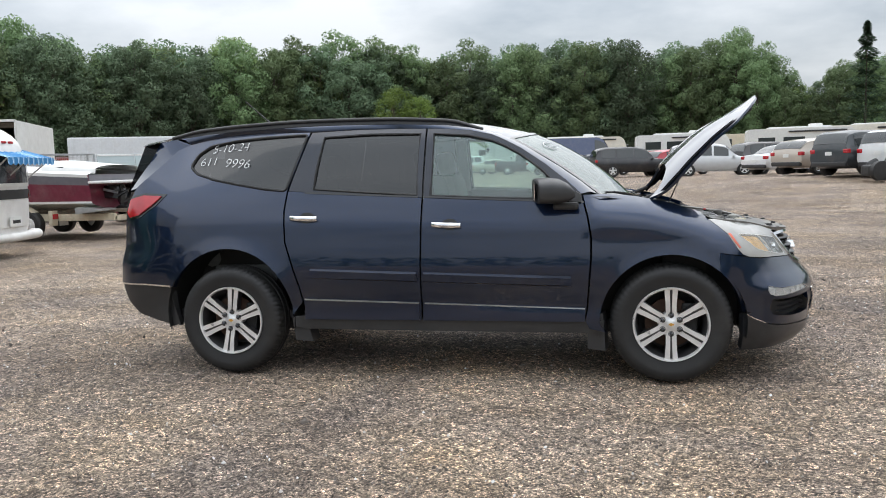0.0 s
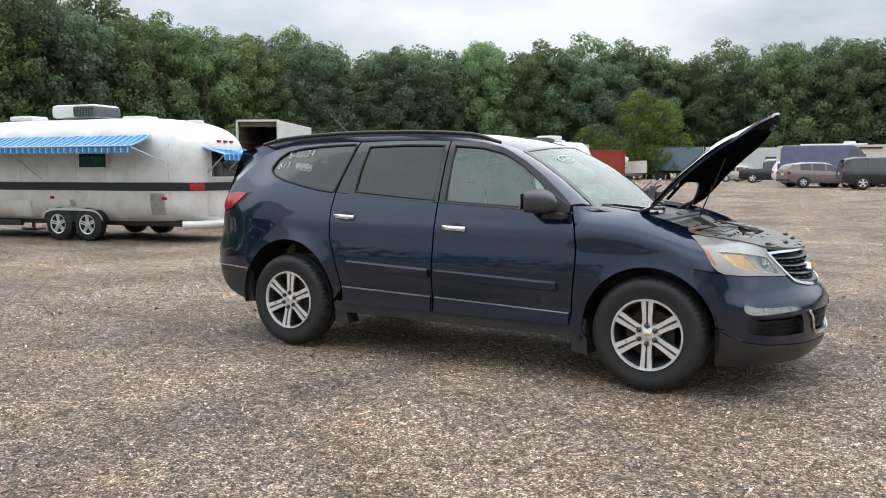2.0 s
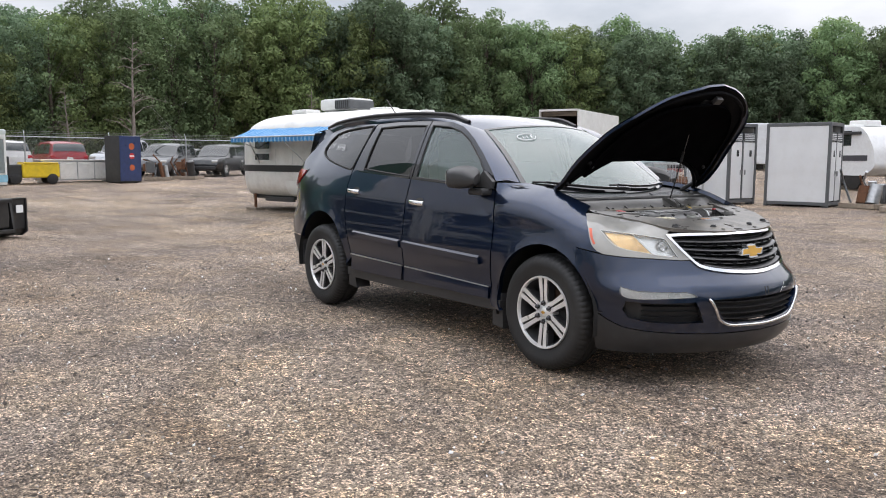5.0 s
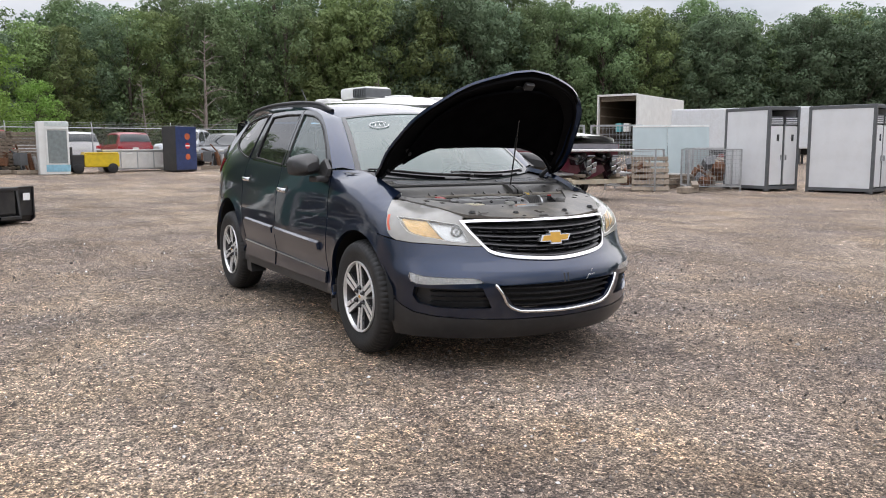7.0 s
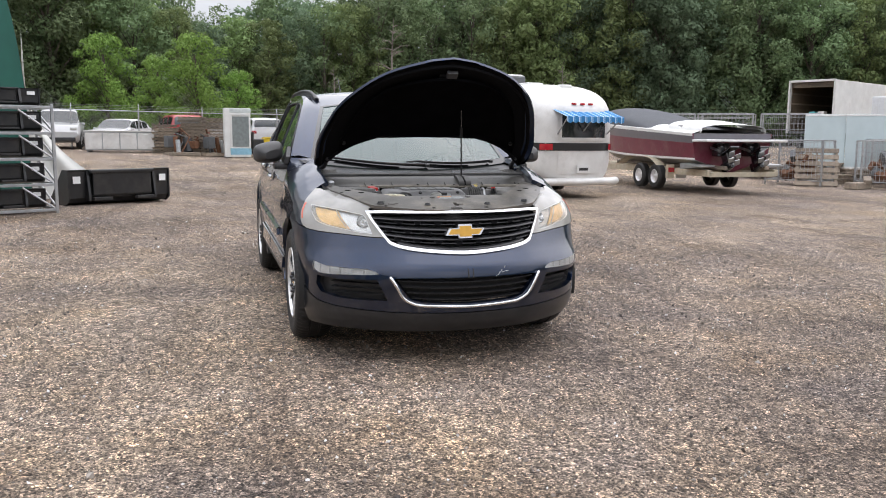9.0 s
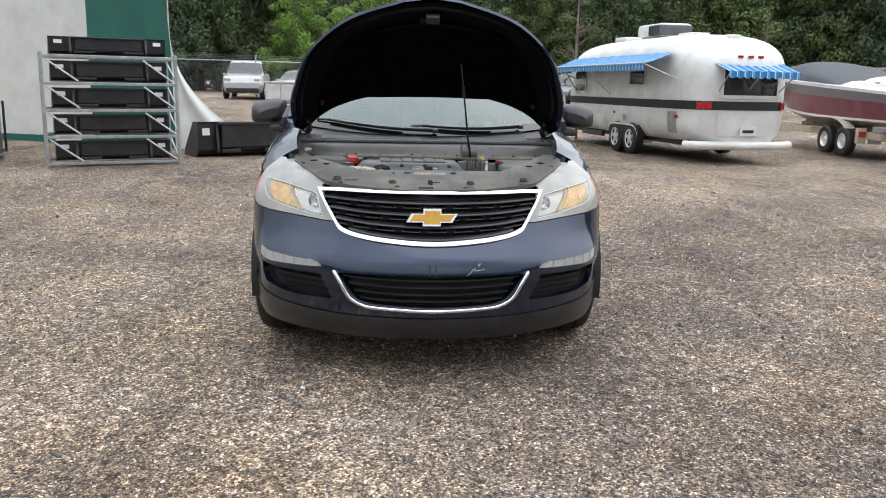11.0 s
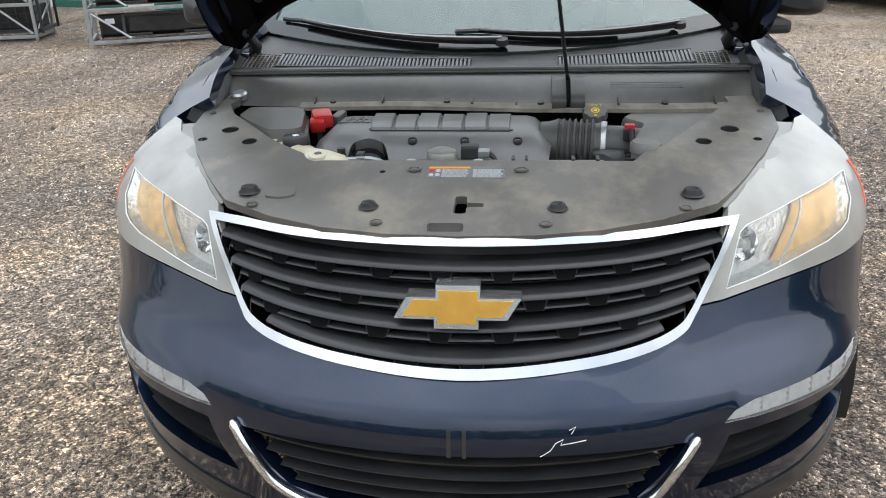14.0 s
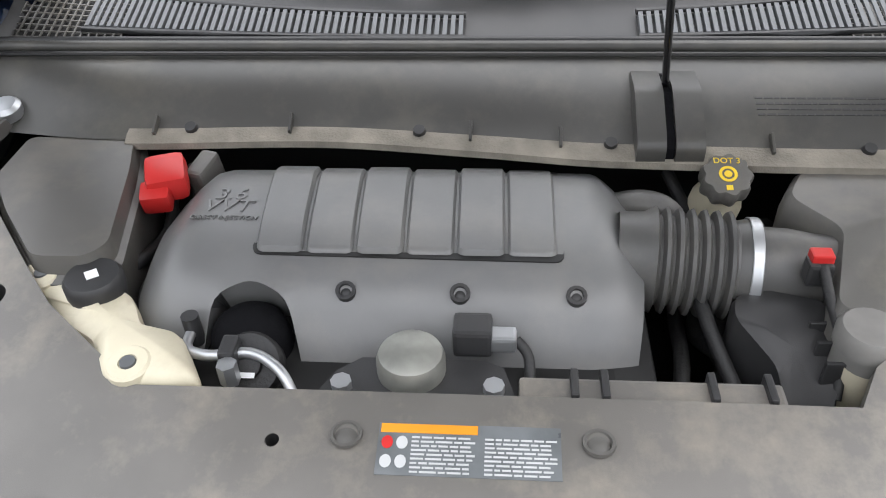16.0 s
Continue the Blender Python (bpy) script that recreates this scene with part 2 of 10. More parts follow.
def car_paint(name, col, flake=0.25, rough=0.36, dust_sheen=0.05):
    m, n, l, b = nodes_of(name)
    tc = n.new("ShaderNodeTexCoord")
    fl = n.new("ShaderNodeTexVoronoi"); fl.inputs["Scale"].default_value = 900
    l.new(tc.outputs["Object"], fl.inputs["Vector"])
    sp = n.new("ShaderNodeSeparateColor"); l.new(fl.outputs["Color"], sp.inputs[0])
    mr = n.new("ShaderNodeMapRange"); mr.inputs[3].default_value, mr.inputs[4].default_value = 1 - flake, 1 + flake
    l.new(sp.outputs[0], mr.inputs[0])
    hs = n.new("ShaderNodeHueSaturation"); hs.inputs["Color"].default_value = (*col, 1); l.new(mr.outputs[0], hs.inputs["Value"])
    dn = n.new("ShaderNodeTexNoise"); dn.inputs["Scale"].default_value = 3.5; dn.inputs["Detail"].default_value = 9; dn.inputs["Roughness"].default_value = 0.7
    l.new(tc.outputs["Object"], dn.inputs["Vector"])
    dm = n.new("ShaderNodeMapRange"); dm.inputs[1].default_value, dm.inputs[2].default_value, dm.inputs[4].default_value = 0.4, 0.8, dust_sheen
    l.new(dn.outputs["Fac"], dm.inputs[0])
    mx = n.new("ShaderNodeMix"); mx.data_type = "RGBA"; mx.inputs[7].default_value = (0.32, 0.28, 0.24, 1)
    l.new(dm.outputs[0], mx.inputs[0]); l.new(hs.outputs[0], mx.inputs[6]); l.new(mx.outputs[2], b.inputs["Base Color"])
    b.inputs["Metallic"].default_value = 0.85
    b.inputs["Roughness"].default_value = rough
    b.inputs["Coat Weight"].default_value = 1.0
    b.inputs["Coat IOR"].default_value = 1.60
    b.inputs["Specular IOR Level"].default_value = 0.05
    rr = n.new("ShaderNodeMapRange"); rr.inputs[3].default_value, rr.inputs[4].default_value = 0.008, 0.045
    l.new(dn.outputs["Fac"], rr.inputs[0]); l.new(rr.outputs[0], b.inputs["Coat Roughness"])
    return m


NAVY = car_paint("navy_paint", (0.0080, 0.0185, 0.0480), rough=0.32, dust_sheen=0.006)
# body navy again, with the shade round the side glass put into its colour
SHADED_NAVY = car_paint("shaded_pillar_paint", (0.0045, 0.0065, 0.0140), dust_sheen=0.01)
LIP_PLASTIC = surface("scuffed_lip_plastic", (0.016, 0.0175, 0.020), 0.30, vary=0.3, scale=7, coat=0.2, dirt=(0.13, 0.13, 0.13), dirt_amount=0.10, dirt_scale=14)
BLACK_PLASTIC = surface("black_plastic", (0.026, 0.026, 0.027), 0.46, vary=0.2, grain=0.06, grain_scale=800, dirt=(0.16, 0.14, 0.12), dirt_amount=0.12)
GREY_PLASTIC = surface("dusty_grey_plastic", (0.125, 0.118, 0.108), 0.40, vary=0.34, scale=3.6, grain=0.07, grain_scale=900, dirt=(0.30, 0.265, 0.21), dirt_amount=0.75, dirt_scale=6)
COVER_PLASTIC = surface("engine_cover_plastic", (0.140, 0.140, 0.139), 0.36, vary=0.16, scale=7, grain=0.05, grain_scale=900, dirt=(0.24, 0.225, 0.20), dirt_amount=0.35, dirt_scale=9)
GLOSS_BLACK = surface("gloss_black", (0.008, 0.008, 0.009), 0.12, coat=0.6, vary=0.1)
# dark metal; on recess backs and in gaps it puts shade into the colour
BAY_DARK = surface("dark_metal_and_shade", (0.012, 0.012, 0.012), 0.6, vary=0.4, scale=14)
CHROME = surface("chrome", (0.80, 0.80, 0.81), 0.10, 1.0, vary=0.06)
RUBBER = surface("tyre_rubber", (0.014, 0.014, 0.0145), 0.60, vary=0.25, scale=10, grain=0.25, grain_scale=200, dirt=(0.10, 0.088, 0.074), dirt_amount=0.16, dirt_scale=4)
ALLOY = surface("machined_alloy", (0.80, 0.80, 0.80), 0.30, 0.55, vary=0.12, scale=12)
ALLOY_DARK = surface("grey_alloy", (0.085, 0.085, 0.09), 0.4, 0.6, vary=0.15, dirt=(0.2, 0.16, 0.12), dirt_amount=0.3)
LUG_GREY = surface("dark_lug_nut", (0.055, 0.055, 0.06), 0.22, 0.6, vary=0.1, coat=0.4)
RUST = surface("rusty_iron", (0.16, 0.075, 0.04), 0.8, 0.3, vary=0.4, scale=20, grain=0.4)
DISC_RUST = surface("brake_rust", (0.075, 0.042, 0.028), 0.7, 0.4, vary=0.3, scale=20)
STEEL = surface("galvanised_steel", (0.46, 0.47, 0.48), 0.42, 0.85, vary=0.2, scale=9)
ALUMINIUM = surface("bare_aluminium", (0.72, 0.71, 0.69), 0.48, 0.28, vary=0.12, scale=2.2, dirt=(0.42, 0.39, 0.34), dirt_amount=0.45)
GREY_LINER = surface("light_grey_trim", (0.28, 0.28, 0.27), 0.9, vary=0.1, grain=0.3)
DARK_TRIM = surface("dark_trim", (0.03, 0.03, 0.032), 0.8, vary=0.15, grain=0.3)
WHITE_PAINT = surface("white_paint", (0.74, 0.74, 0.72), 0.45, vary=0.07, scale=2, dirt=(0.45, 0.41, 0.35), dirt_amount=0.25)
WHITE_PANEL = surface("white_panel", (0.70, 0.71, 0.72), 0.5, vary=0.05, scale=1.5, dirt=(0.5, 0.47, 0.42), dirt_amount=0.2)
GREY_STEEL = surface("grey_painted_steel", (0.10, 0.105, 0.11), 0.5, vary=0.15)
WOOD = surface("weathered_wood", (0.27, 0.22, 0.17), 0.85, vary=0.35, scale=14, grain=0.6, grain_scale=60, per_object=0.25)
RED_PLASTIC = surface("red_plastic", (0.50, 0.022, 0.02), 0.4, vary=0.12)
CREAM_PLASTIC = surface("cream_plastic", (0.58, 0.53, 0.40), 0.45, vary=0.12, scale=14, dirt=(0.3, 0.25, 0.16), dirt_amount=0.35, dirt_scale=10)
GOLD = surface("gold_enamel", (0.60, 0.33, 0.055), 0.38, 0.35, vary=0.10, scale=30, grain=0.1)
AMBER = surface("amber_lens", (0.98, 0.66, 0.30), 0.30, 0.25, vary=0.25, scale=30)
RED_LENS = surface("red_lens", (0.42, 0.012, 0.02), 0.15, vary=0.2, coat=0.8)
WHITE_MARK = surface("white_marker", (0.78, 0.79, 0.79), 0.8, vary=0.05)
BLACK_INK = surface("black_ink", (0.02, 0.02, 0.02), 0.7)
# the teal film on these panes holds dust and the sky's reflection as colour
GLASS_CLEAR = pane_material("clear_glass", (0.70, 0.88, 0.82), haze=0.10, dust_sheen=(0.38, 0.60, 0.55))
GLASS_SCREEN = pane_material("windscreen_glass", (0.42, 0.52, 0.48), haze=0.19, ior=1.75, dust_sheen=(0.42, 0.60, 0.56))
GLASS_DARK = pane_material("privacy_glass", (0.05, 0.052, 0.055), haze=0.012, ior=1.66)
LENS_CLEAR = pane_material("lamp_lens", (0.97, 0.97, 0.96), haze=0.09, rough=0.05, ior=1.45)
LENS_BODY = surface("cloudy_lens_plastic", (0.32, 0.313, 0.293), 0.2, vary=0.28, scale=6, coat=0.6, dirt=(0.36, 0.33, 0.27), dirt_amount=0.4, dirt_scale=14)
GRILLE_BLACK = surface("grille_black", (0.021, 0.021, 0.023), 0.36, vary=0.25, scale=12, dirt=(0.12, 0.11, 0.1), dirt_amount=0.12)
HOOD_BLACK = surface("hood_inner_black", (0.006, 0.006, 0.007), 0.8, vary=0.2, grain=0.3, spec=0.06)
WALL_GREY = surface("bulkhead_plastic", (0.056, 0.054, 0.050), 0.42, vary=0.25, scale=4, grain=0.06, grain_scale=900, dirt=(0.16, 0.145, 0.115), dirt_amount=0.4, dirt_scale=6)
DARK_GREY = surface("dark_grey_plastic", (0.094, 0.090, 0.083), 0.42, vary=0.22, scale=5, grain=0.06, grain_scale=900, dirt=(0.20, 0.18, 0.145), dirt_amount=0.5, dirt_scale=7)
HOSE_RUBBER = surface("dusty_hose_rubber", (0.082, 0.080, 0.077), 0.46, vary=0.2, scale=12, dirt=(0.17, 0.155, 0.13), dirt_amount=0.45, dirt_scale=12)
DUST_FOAM = surface("dusty_foam", (0.20, 0.18, 0.148), 0.9, vary=0.35, scale=26, grain=0.3, grain_scale=300)
GRAVEL = gravel_material()


# ---- mesh tools ----
def smoothstep(a, b, x):
    t = min(1.0, max(0.0, (x - a) / (b - a)))
    return t * t * (3 - 2 * t)


class Curve:
    """A smooth one-dimensional curve through given stations (no overshoot)."""

    def __init__(self, pts):
        self.x = [p[0] for p in pts]
        self.y = [p[1] for p in pts]
        d = [(self.y[i + 1] - self.y[i]) / (self.x[i + 1] - self.x[i]) for i in range(len(pts) - 1)]
        m = [d[0]]
        for a, b in zip(d, d[1:]):
            m.append(0 if a * b <= 0 else 2 * a * b / (a + b))
        self.m = m + [d[-1]]

    def __call__(self, v):
        x, y, m = self.x, self.y, self.m
        if v <= x[0]:
            return y[0]
        if v >= x[-1]:
            return y[-1]
        i = int(np.searchsorted(x, v)) - 1
        h = x[i + 1] - x[i]
        t = (v - x[i]) / h
        return ((1 + 2 * t) * (1 - t) ** 2 * y[i] + t * (1 - t) ** 2 * h * m[i]
                + t * t * (3 - 2 * t) * y[i + 1] + t * t * (t - 1) * h * m[i + 1])


def rounded(pts, n=6, closed=True):
    """A smooth outline through the points (Catmull-Rom); n steps between two."""
    out, k = [], len(pts)
    for i in range(k if closed else k - 1):
        p = [Vector(pts[(i + j) % k]) if closed else Vector(pts[min(max(i + j, 0), k - 1)]) for j in (-1, 0, 1, 2)]
        for s in range(n):
            t = s / n
            out.append(0.5 * (2 * p[1] + (p[2] - p[0]) * t + (2 * p[0] - 5 * p[1] + 4 * p[2] - p[3]) * t * t
                              + (3 * p[1] - p[0] - 3 * p[2] + p[3]) * t ** 3))
    if not closed:
        out.append(Vector(pts[-1]))
    return [tuple(q) for q in out]


def corners(pts, r, n=4):
    """The outline with its corners rounded by r."""
    out, k = [], len(pts)
    for i in range(k):
        a, b, c = (Vector(pts[(i + j) % k]) for j in (-1, 0, 1))
        u, v = (a - b), (c - b)
        q = min(r, u.length * 0.45, v.length * 0.45)
        s, e = b + u.normalized() * q, b + v.normalized() * q
        for j in range(n + 1):
            t = j / n
            out.append(tuple((1 - t) ** 2 * s + 2 * t * (1 - t) * b + t * t * e))
    return out


class Shape:
    """Collects vertices and faces; link() makes one mesh object of them."""

    def __init__(self, m=None):
        self.v, self.f, self.m = [], [], m or Matrix()

    def add(self, verts, faces):
        k = len(self.v)
        self.v += [tuple(self.m @ Vector(p)) for p in verts]
        self.f += [tuple(i + k for i in f) for f in faces]
        return self

    def box(self, c, s, bevel=0.0, rot=None):
        hx, hy, hz = s[0] / 2, s[1] / 2, s[2] / 2
        b = min(bevel, hx * 0.9, hy * 0.9, hz * 0.9)
        place = Matrix.Translation(c) @ (rot.to_4x4() if rot else Matrix())
        if b <= 0:
            vs = [place @ Vector((x * hx, y * hy, z * hz)) for x in (-1, 1) for y in (-1, 1) for z in (-1, 1)]
            return self.add(vs, [(0, 1, 3, 2), (4, 6, 7, 5), (0, 4, 5, 1), (2, 3, 7, 6), (0, 2, 6, 4), (1, 5, 7, 3)])
        bm = bmesh.new()
        bmesh.ops.create_cube(bm, size=1.0)
        for q in bm.verts:
            q.co = Vector((q.co.x * 2 * hx, q.co.y * 2 * hy, q.co.z * 2 * hz))
        bmesh.ops.bevel(bm, geom=list(bm.edges), offset=b, segments=2, profile=0.6, affect="EDGES")
        bm.verts.index_update()
        self.add([place @ q.co for q in bm.verts], [[q.index for q in f.verts] for f in bm.faces])
        bm.free()
        return self

    def cyl(self, a, b, r, r2=None, n=16, caps=True):
        a, b = Vector(a), Vector(b)
        r2 = r if r2 is None else r2
        q = (b - a).to_track_quat("Z", "Y")
        ring = [Vector((math.cos(2 * math.pi * i / n), math.sin(2 * math.pi * i / n), 0)) for i in range(n)]
        vs = [a + q @ (p * r) for p in ring] + [b + q @ (p * r2) for p in ring]
        fs = [(i, (i + 1) % n, n + (i + 1) % n, n + i) for i in range(n)]
        if caps:
            fs += [tuple(range(n - 1, -1, -1)), tuple(range(n, 2 * n))]
        return self.add(vs, fs)

    def tube(self, pts, r, n=8, caps=True):
        pts = [Vector(p) for p in pts]
        rs = r if isinstance(r, (list, tuple)) else [r] * len(pts)
        vs, up = [], None
        for i, p in enumerate(pts):
            d = (pts[min(i + 1, len(pts) - 1)] - pts[max(i - 1, 0)]).normalized()
            if up is None:
                up = d.orthogonal().normalized()
            up = (up - d * up.dot(d)).normalized()
            side = d.cross(up)
            vs += [p + (up * math.cos(2 * math.pi * j / n) + side * math.sin(2 * math.pi * j / n)) * rs[i] for j in range(n)]
        fs = [(i * n + j, i * n + (j + 1) % n, (i + 1) * n + (j + 1) % n, (i + 1) * n + j) for i in range(len(pts) - 1) for j in range(n)]
        if caps:
            fs += [tuple(range(n - 1, -1, -1)), tuple(range((len(pts) - 1) * n, len(pts) * n))]
        return self.add(vs, fs)

    def lathe(self, profile, a, axis, n=24, closed=False):
        """Turns (radius, height) pairs round the axis through a."""
        a, q = Vector(a), Vector(axis).to_track_quat("Z", "Y")
        vs = [a + q @ Vector((r * math.cos(2 * math.pi * j / n), r * math.sin(2 * math.pi * j / n), h)) for r, h in profile for j in range(n)]
        k = len(profile)
        fs = [(i * n + j, i * n + (j + 1) % n, ((i + 1) % k) * n + (j + 1) % n, ((i + 1) % k) * n + j) for i in range(k if closed else k - 1) for j in range(n)]
        return self.add(vs, fs)

    def grid(self, fn, nu, nv, flip=False):
        vs = [fn(i / nu, j / nv) for i in range(nu + 1) for j in range(nv + 1)]
        w = nv + 1
        fs = [(i * w + j, (i + 1) * w + j, (i + 1) * w + j + 1, i * w + j + 1) for i in range(nu) for j in range(nv)]
        return self.add(vs, [f[::-1] for f in fs] if flip else fs)

    def prism(self, outline, fn, d0, d1):
        """A flat outline (u, v) drawn out from depth d0 to d1; fn maps (u, v, d) to a place."""
        k = len(outline)
        vs = [fn(u, v, d0) for u, v in outline] + [fn(u, v, d1) for u, v in outline]
        fs = [(i, (i + 1) % k, k + (i + 1) % k, k + i) for i in range(k)] + [tuple(range(k - 1, -1, -1)), tuple(range(k, 2 * k))]
        return self.add(vs, fs)

    def blob(self, c, r, n=10):
        c = Vector(c)
        r = r if isinstance(r, (tuple, list)) else (r, r, r)
        prof = [(math.sin(math.pi * i / n), -math.cos(math.pi * i / n)) for i in range(n + 1)]
        vs = [c + Vector((q * math.cos(2 * math.pi * j / (2 * n)) * r[0], q * math.sin(2 * math.pi * j / (2 * n)) * r[1], h * r[2])) for q, h in prof for j in range(2 * n)]
        w = 2 * n
        return self.add(vs, [(i * w + j, i * w + (j + 1) % w, (i + 1) * w + (j + 1) % w, (i + 1) * w + j) for i in range(n) for j in range(w)])

    def link(self, name, mat, parent=None, label="", smooth=None):
        me = bpy.data.meshes.new(name)
        me.from_pydata(self.v, [], self.f)
        me.materials.append(mat)
        if smooth is not None:
            me.shade_smooth()
            me.set_sharp_from_angle(angle=radians(smooth))
        ob = new(name, me)
        if parent:
            ob.parent = parent
        if label:
            ob["label"] = label
        return ob


def thing(name, m, label, category, group=""):
    ob = new(name)
    ob.empty_display_size = 0.2
    ob.matrix_basis = m
    return tagged(ob, label, category, group)


def inside(p, poly):
    x, y, c = p[0], p[1], False
    for (x1, y1), (x2, y2) in zip(poly, poly[1:] + poly[:1]):
        if (y1 > y) != (y2 > y) and x < (x2 - x1) * (y - y1) / (y2 - y1) + x1:
            c = not c
    return c


from mathutils import geometry


def sheet(name, outline, fn, mat, parent, step=0.04, depth=0.012, holes=(), label="", inward=None, smooth=50, back=False):
    """A curved panel: the flat outline (u, v), less its holes, filled with a mesh and laid on the surface fn(u, v), with edges turned in by depth."""
    def fine(poly):
        out = []
        for a, b in zip(poly, list(poly[1:]) + [poly[0]]):
            a, b = Vector(a), Vector(b)
            k = max(1, math.ceil((b - a).length / step))
            out += [a.lerp(b, i / k) for i in range(k)]
        return out
    loops = [fine(list(outline))] + [fine(list(h)) for h in holes]
    pts, edges = [], []
    for lp in loops:
        k = len(pts)
        pts += [Vector((p[0], p[1])) for p in lp]
        edges += [(k + i, k + (i + 1) % len(lp)) for i in range(len(lp))]
    polys = [[(p[0], p[1]) for p in lp] for lp in loops]
    border = np.array([(p.x, p.y) for p in pts])
    us = [p[0] for p in polys[0]]
    vs = [p[1] for p in polys[0]]
    for i in range(int((max(us) - min(us)) / step) + 1):
        for j in range(int((max(vs) - min(vs)) / step) + 1):
            p = (min(us) + (i + 0.5) * step, min(vs) + (j + 0.5) * step)
            if inside(p, polys[0]) and not any(inside(p, h) for h in polys[1:]):
                if np.min((border[:, 0] - p[0]) ** 2 + (border[:, 1] - p[1]) ** 2) > (0.45 * step) ** 2:
                    pts.append(Vector(p))
    co, _, fs, *_ = geometry.delaunay_2d_cdt(pts, edges, [], 0, 1e-6)
    keep = []
    for f in fs:
        c = (sum(co[i].x for i in f) / len(f), sum(co[i].y for i in f) / len(f))
        if inside(c, polys[0]) and not any(inside(c, h) for h in polys[1:]):
            keep.append(tuple(f))
    verts = [Vector(fn(p.x, p.y)) for p in co]
    mid = sum(verts, Vector()) / len(verts)
    ctr = Vector(inward) if inward else Vector((mid.x * 0.6, 0, 0.8))
    a = verts[keep[0][0]]
    nsum = Vector()
    for f in keep:
        nsum += (verts[f[1]] - verts[f[0]]).cross(verts[f[2]] - verts[f[0]])
    if nsum.dot(mid - ctr) < 0:
        keep = [f[::-1] for f in keep]
    count = {}
    for f in keep:
        for i, j in zip(f, f[1:] + f[:1]):
            count[(i, j)] = 1
    rim = [(i, j) for i, j in count if (j, i) not in count]
    if depth:
        norm = {}
        for f in keep:
            nn = (verts[f[1]] - verts[f[0]]).cross(verts[f[2]] - verts[f[0]])
            for i in f:
                norm[i] = norm.get(i, Vector()) + nn
        new_i = {}
        for i, j in rim:
            for q in (i, j):
                if q not in new_i:
                    new_i[q] = len(verts)
                    verts.append(verts[q] - norm[q].normalized() * depth)
        keep += [(j, i, new_i[i], new_i[j]) for i, j in rim]
    used = sorted({i for f in keep for i in f})
    remap = {q: i for i, q in enumerate(used)}
    s = Shape()
    s.v = [tuple(verts[q]) for q in used]
    s.f = [tuple(remap[i] for i in f) for f in keep]
    return s.link(name, mat, parent, label, smooth)


def ribbon(name, line_a, line_b, mat, parent, label="", smooth=60):
    k = len(line_a)
    return Shape().add(list(line_a) + list(line_b), [(i, i + 1, k + i + 1, k + i) for i in range(k - 1)]).link(name, mat, parent, label, smooth)


def words(name, text, size, m, mat, parent, label="", depth=0.0006, shear=0.0, thin=0.0):
    cu = bpy.data.curves.new(name, "FONT")
    cu.body, cu.size, cu.extrude, cu.shear = text, size, depth, shear
    cu.align_x, cu.align_y, cu.offset = "CENTER", "CENTER", -thin
    tmp = bpy.data.objects.new(name, cu)
    scene.collection.objects.link(tmp)
    me = bpy.data.meshes.new_from_object(tmp.evaluated_get(bpy.context.evaluated_depsgraph_get()))
    bpy.data.objects.remove(tmp)
    me.materials.clear(); me.materials.append(mat)
    ob = new(name, me)
    ob.matrix_basis = m
    ob.parent = parent
    if label:
        ob["label"] = label
    return ob


# ---- the ground ----
def terrain(x, y):
    """The yard lies flat round the car and rises gently towards its edges."""
    return 0.55 * smoothstep(15, 42, math.hypot(x, y - 2)) + 0.36 * smoothstep(17, 27, y) * (1 - smoothstep(29, 40, y)) * smoothstep(-2, 5, x) \
        + 0.10 * smoothstep(-4, -7, x) * smoothstep(0, -3.5, y)


def build_ground():
    def line(lo, hi, step):
        c = [lo + i * step for i in range(int((hi - lo) / step) + 1)]
        d, out = step, c[-1]
        up = []
        while out < 900:
            d *= 1.25
            out += d
            up.append(out)
        d, out, dn = step, c[0], []
        while out > -900:
            d *= 1.25
            out -= d
            dn.append(out)
        return dn[::-1] + c + up
    xs, ys = line(-6, 9, 0.16), line(-8, 6, 0.16)
    vs = []
    for x in xs:
        for y in ys:
            near = 1 - smoothstep(12, 30, math.hypot(x, y))
            dip = 0.014 * (noise.noise(Vector((x * 0.9, y * 0.9, 3))) - 0.6) + 0.007 * noise.noise(Vector((x * 3.1, y * 3.1, 7)))
            vs.append((x, y, terrain(x, y) + near * min(0.0, dip)))
    w = len(ys)
    fs = [(i * w + j, (i + 1) * w + j, (i + 1) * w + j + 1, i * w + j + 1) for i in range(len(xs) - 1) for j in range(w - 1)]
    g = Shape().add(vs, fs).link("ground", GRAVEL, smooth=60)
    tagged(g, "brown and grey gravel yard of crushed stone, worn by tyres", "ground", kind="structure")


build_ground()


# ---- the dark blue sport utility vehicle ----
# half plan at the widest height, from the middle of the nose round the side to the middle of the tail
PLAN = [(2.53, 0), (2.515, 0.2), (2.47, 0.4), (2.385, 0.58), (2.265, 0.752), (2.12, 0.877), (1.95, 0.943), (1.72, 0.963), (1.3, 0.972),
        (0.6, 0.975), (-0.2, 0.975), (-1.0, 0.972), (-1.5, 0.964), (-1.9, 0.94), (-2.2, 0.885), (-2.43, 0.79), (-2.55, 0.62), (-2.61, 0.35), (-2.625, 0)]
_pl = [Vector((p[0], -p[1])) for p in PLAN[3:0:-1]] + [Vector(p) for p in PLAN] + [Vector((p[0], -p[1])) for p in PLAN[-2:-5:-1]]
_fine = [Vector(p) for p in rounded([tuple(p) for p in _pl], 10, closed=False)]
_fine = _fine[30:-30]
_len = [0.0]
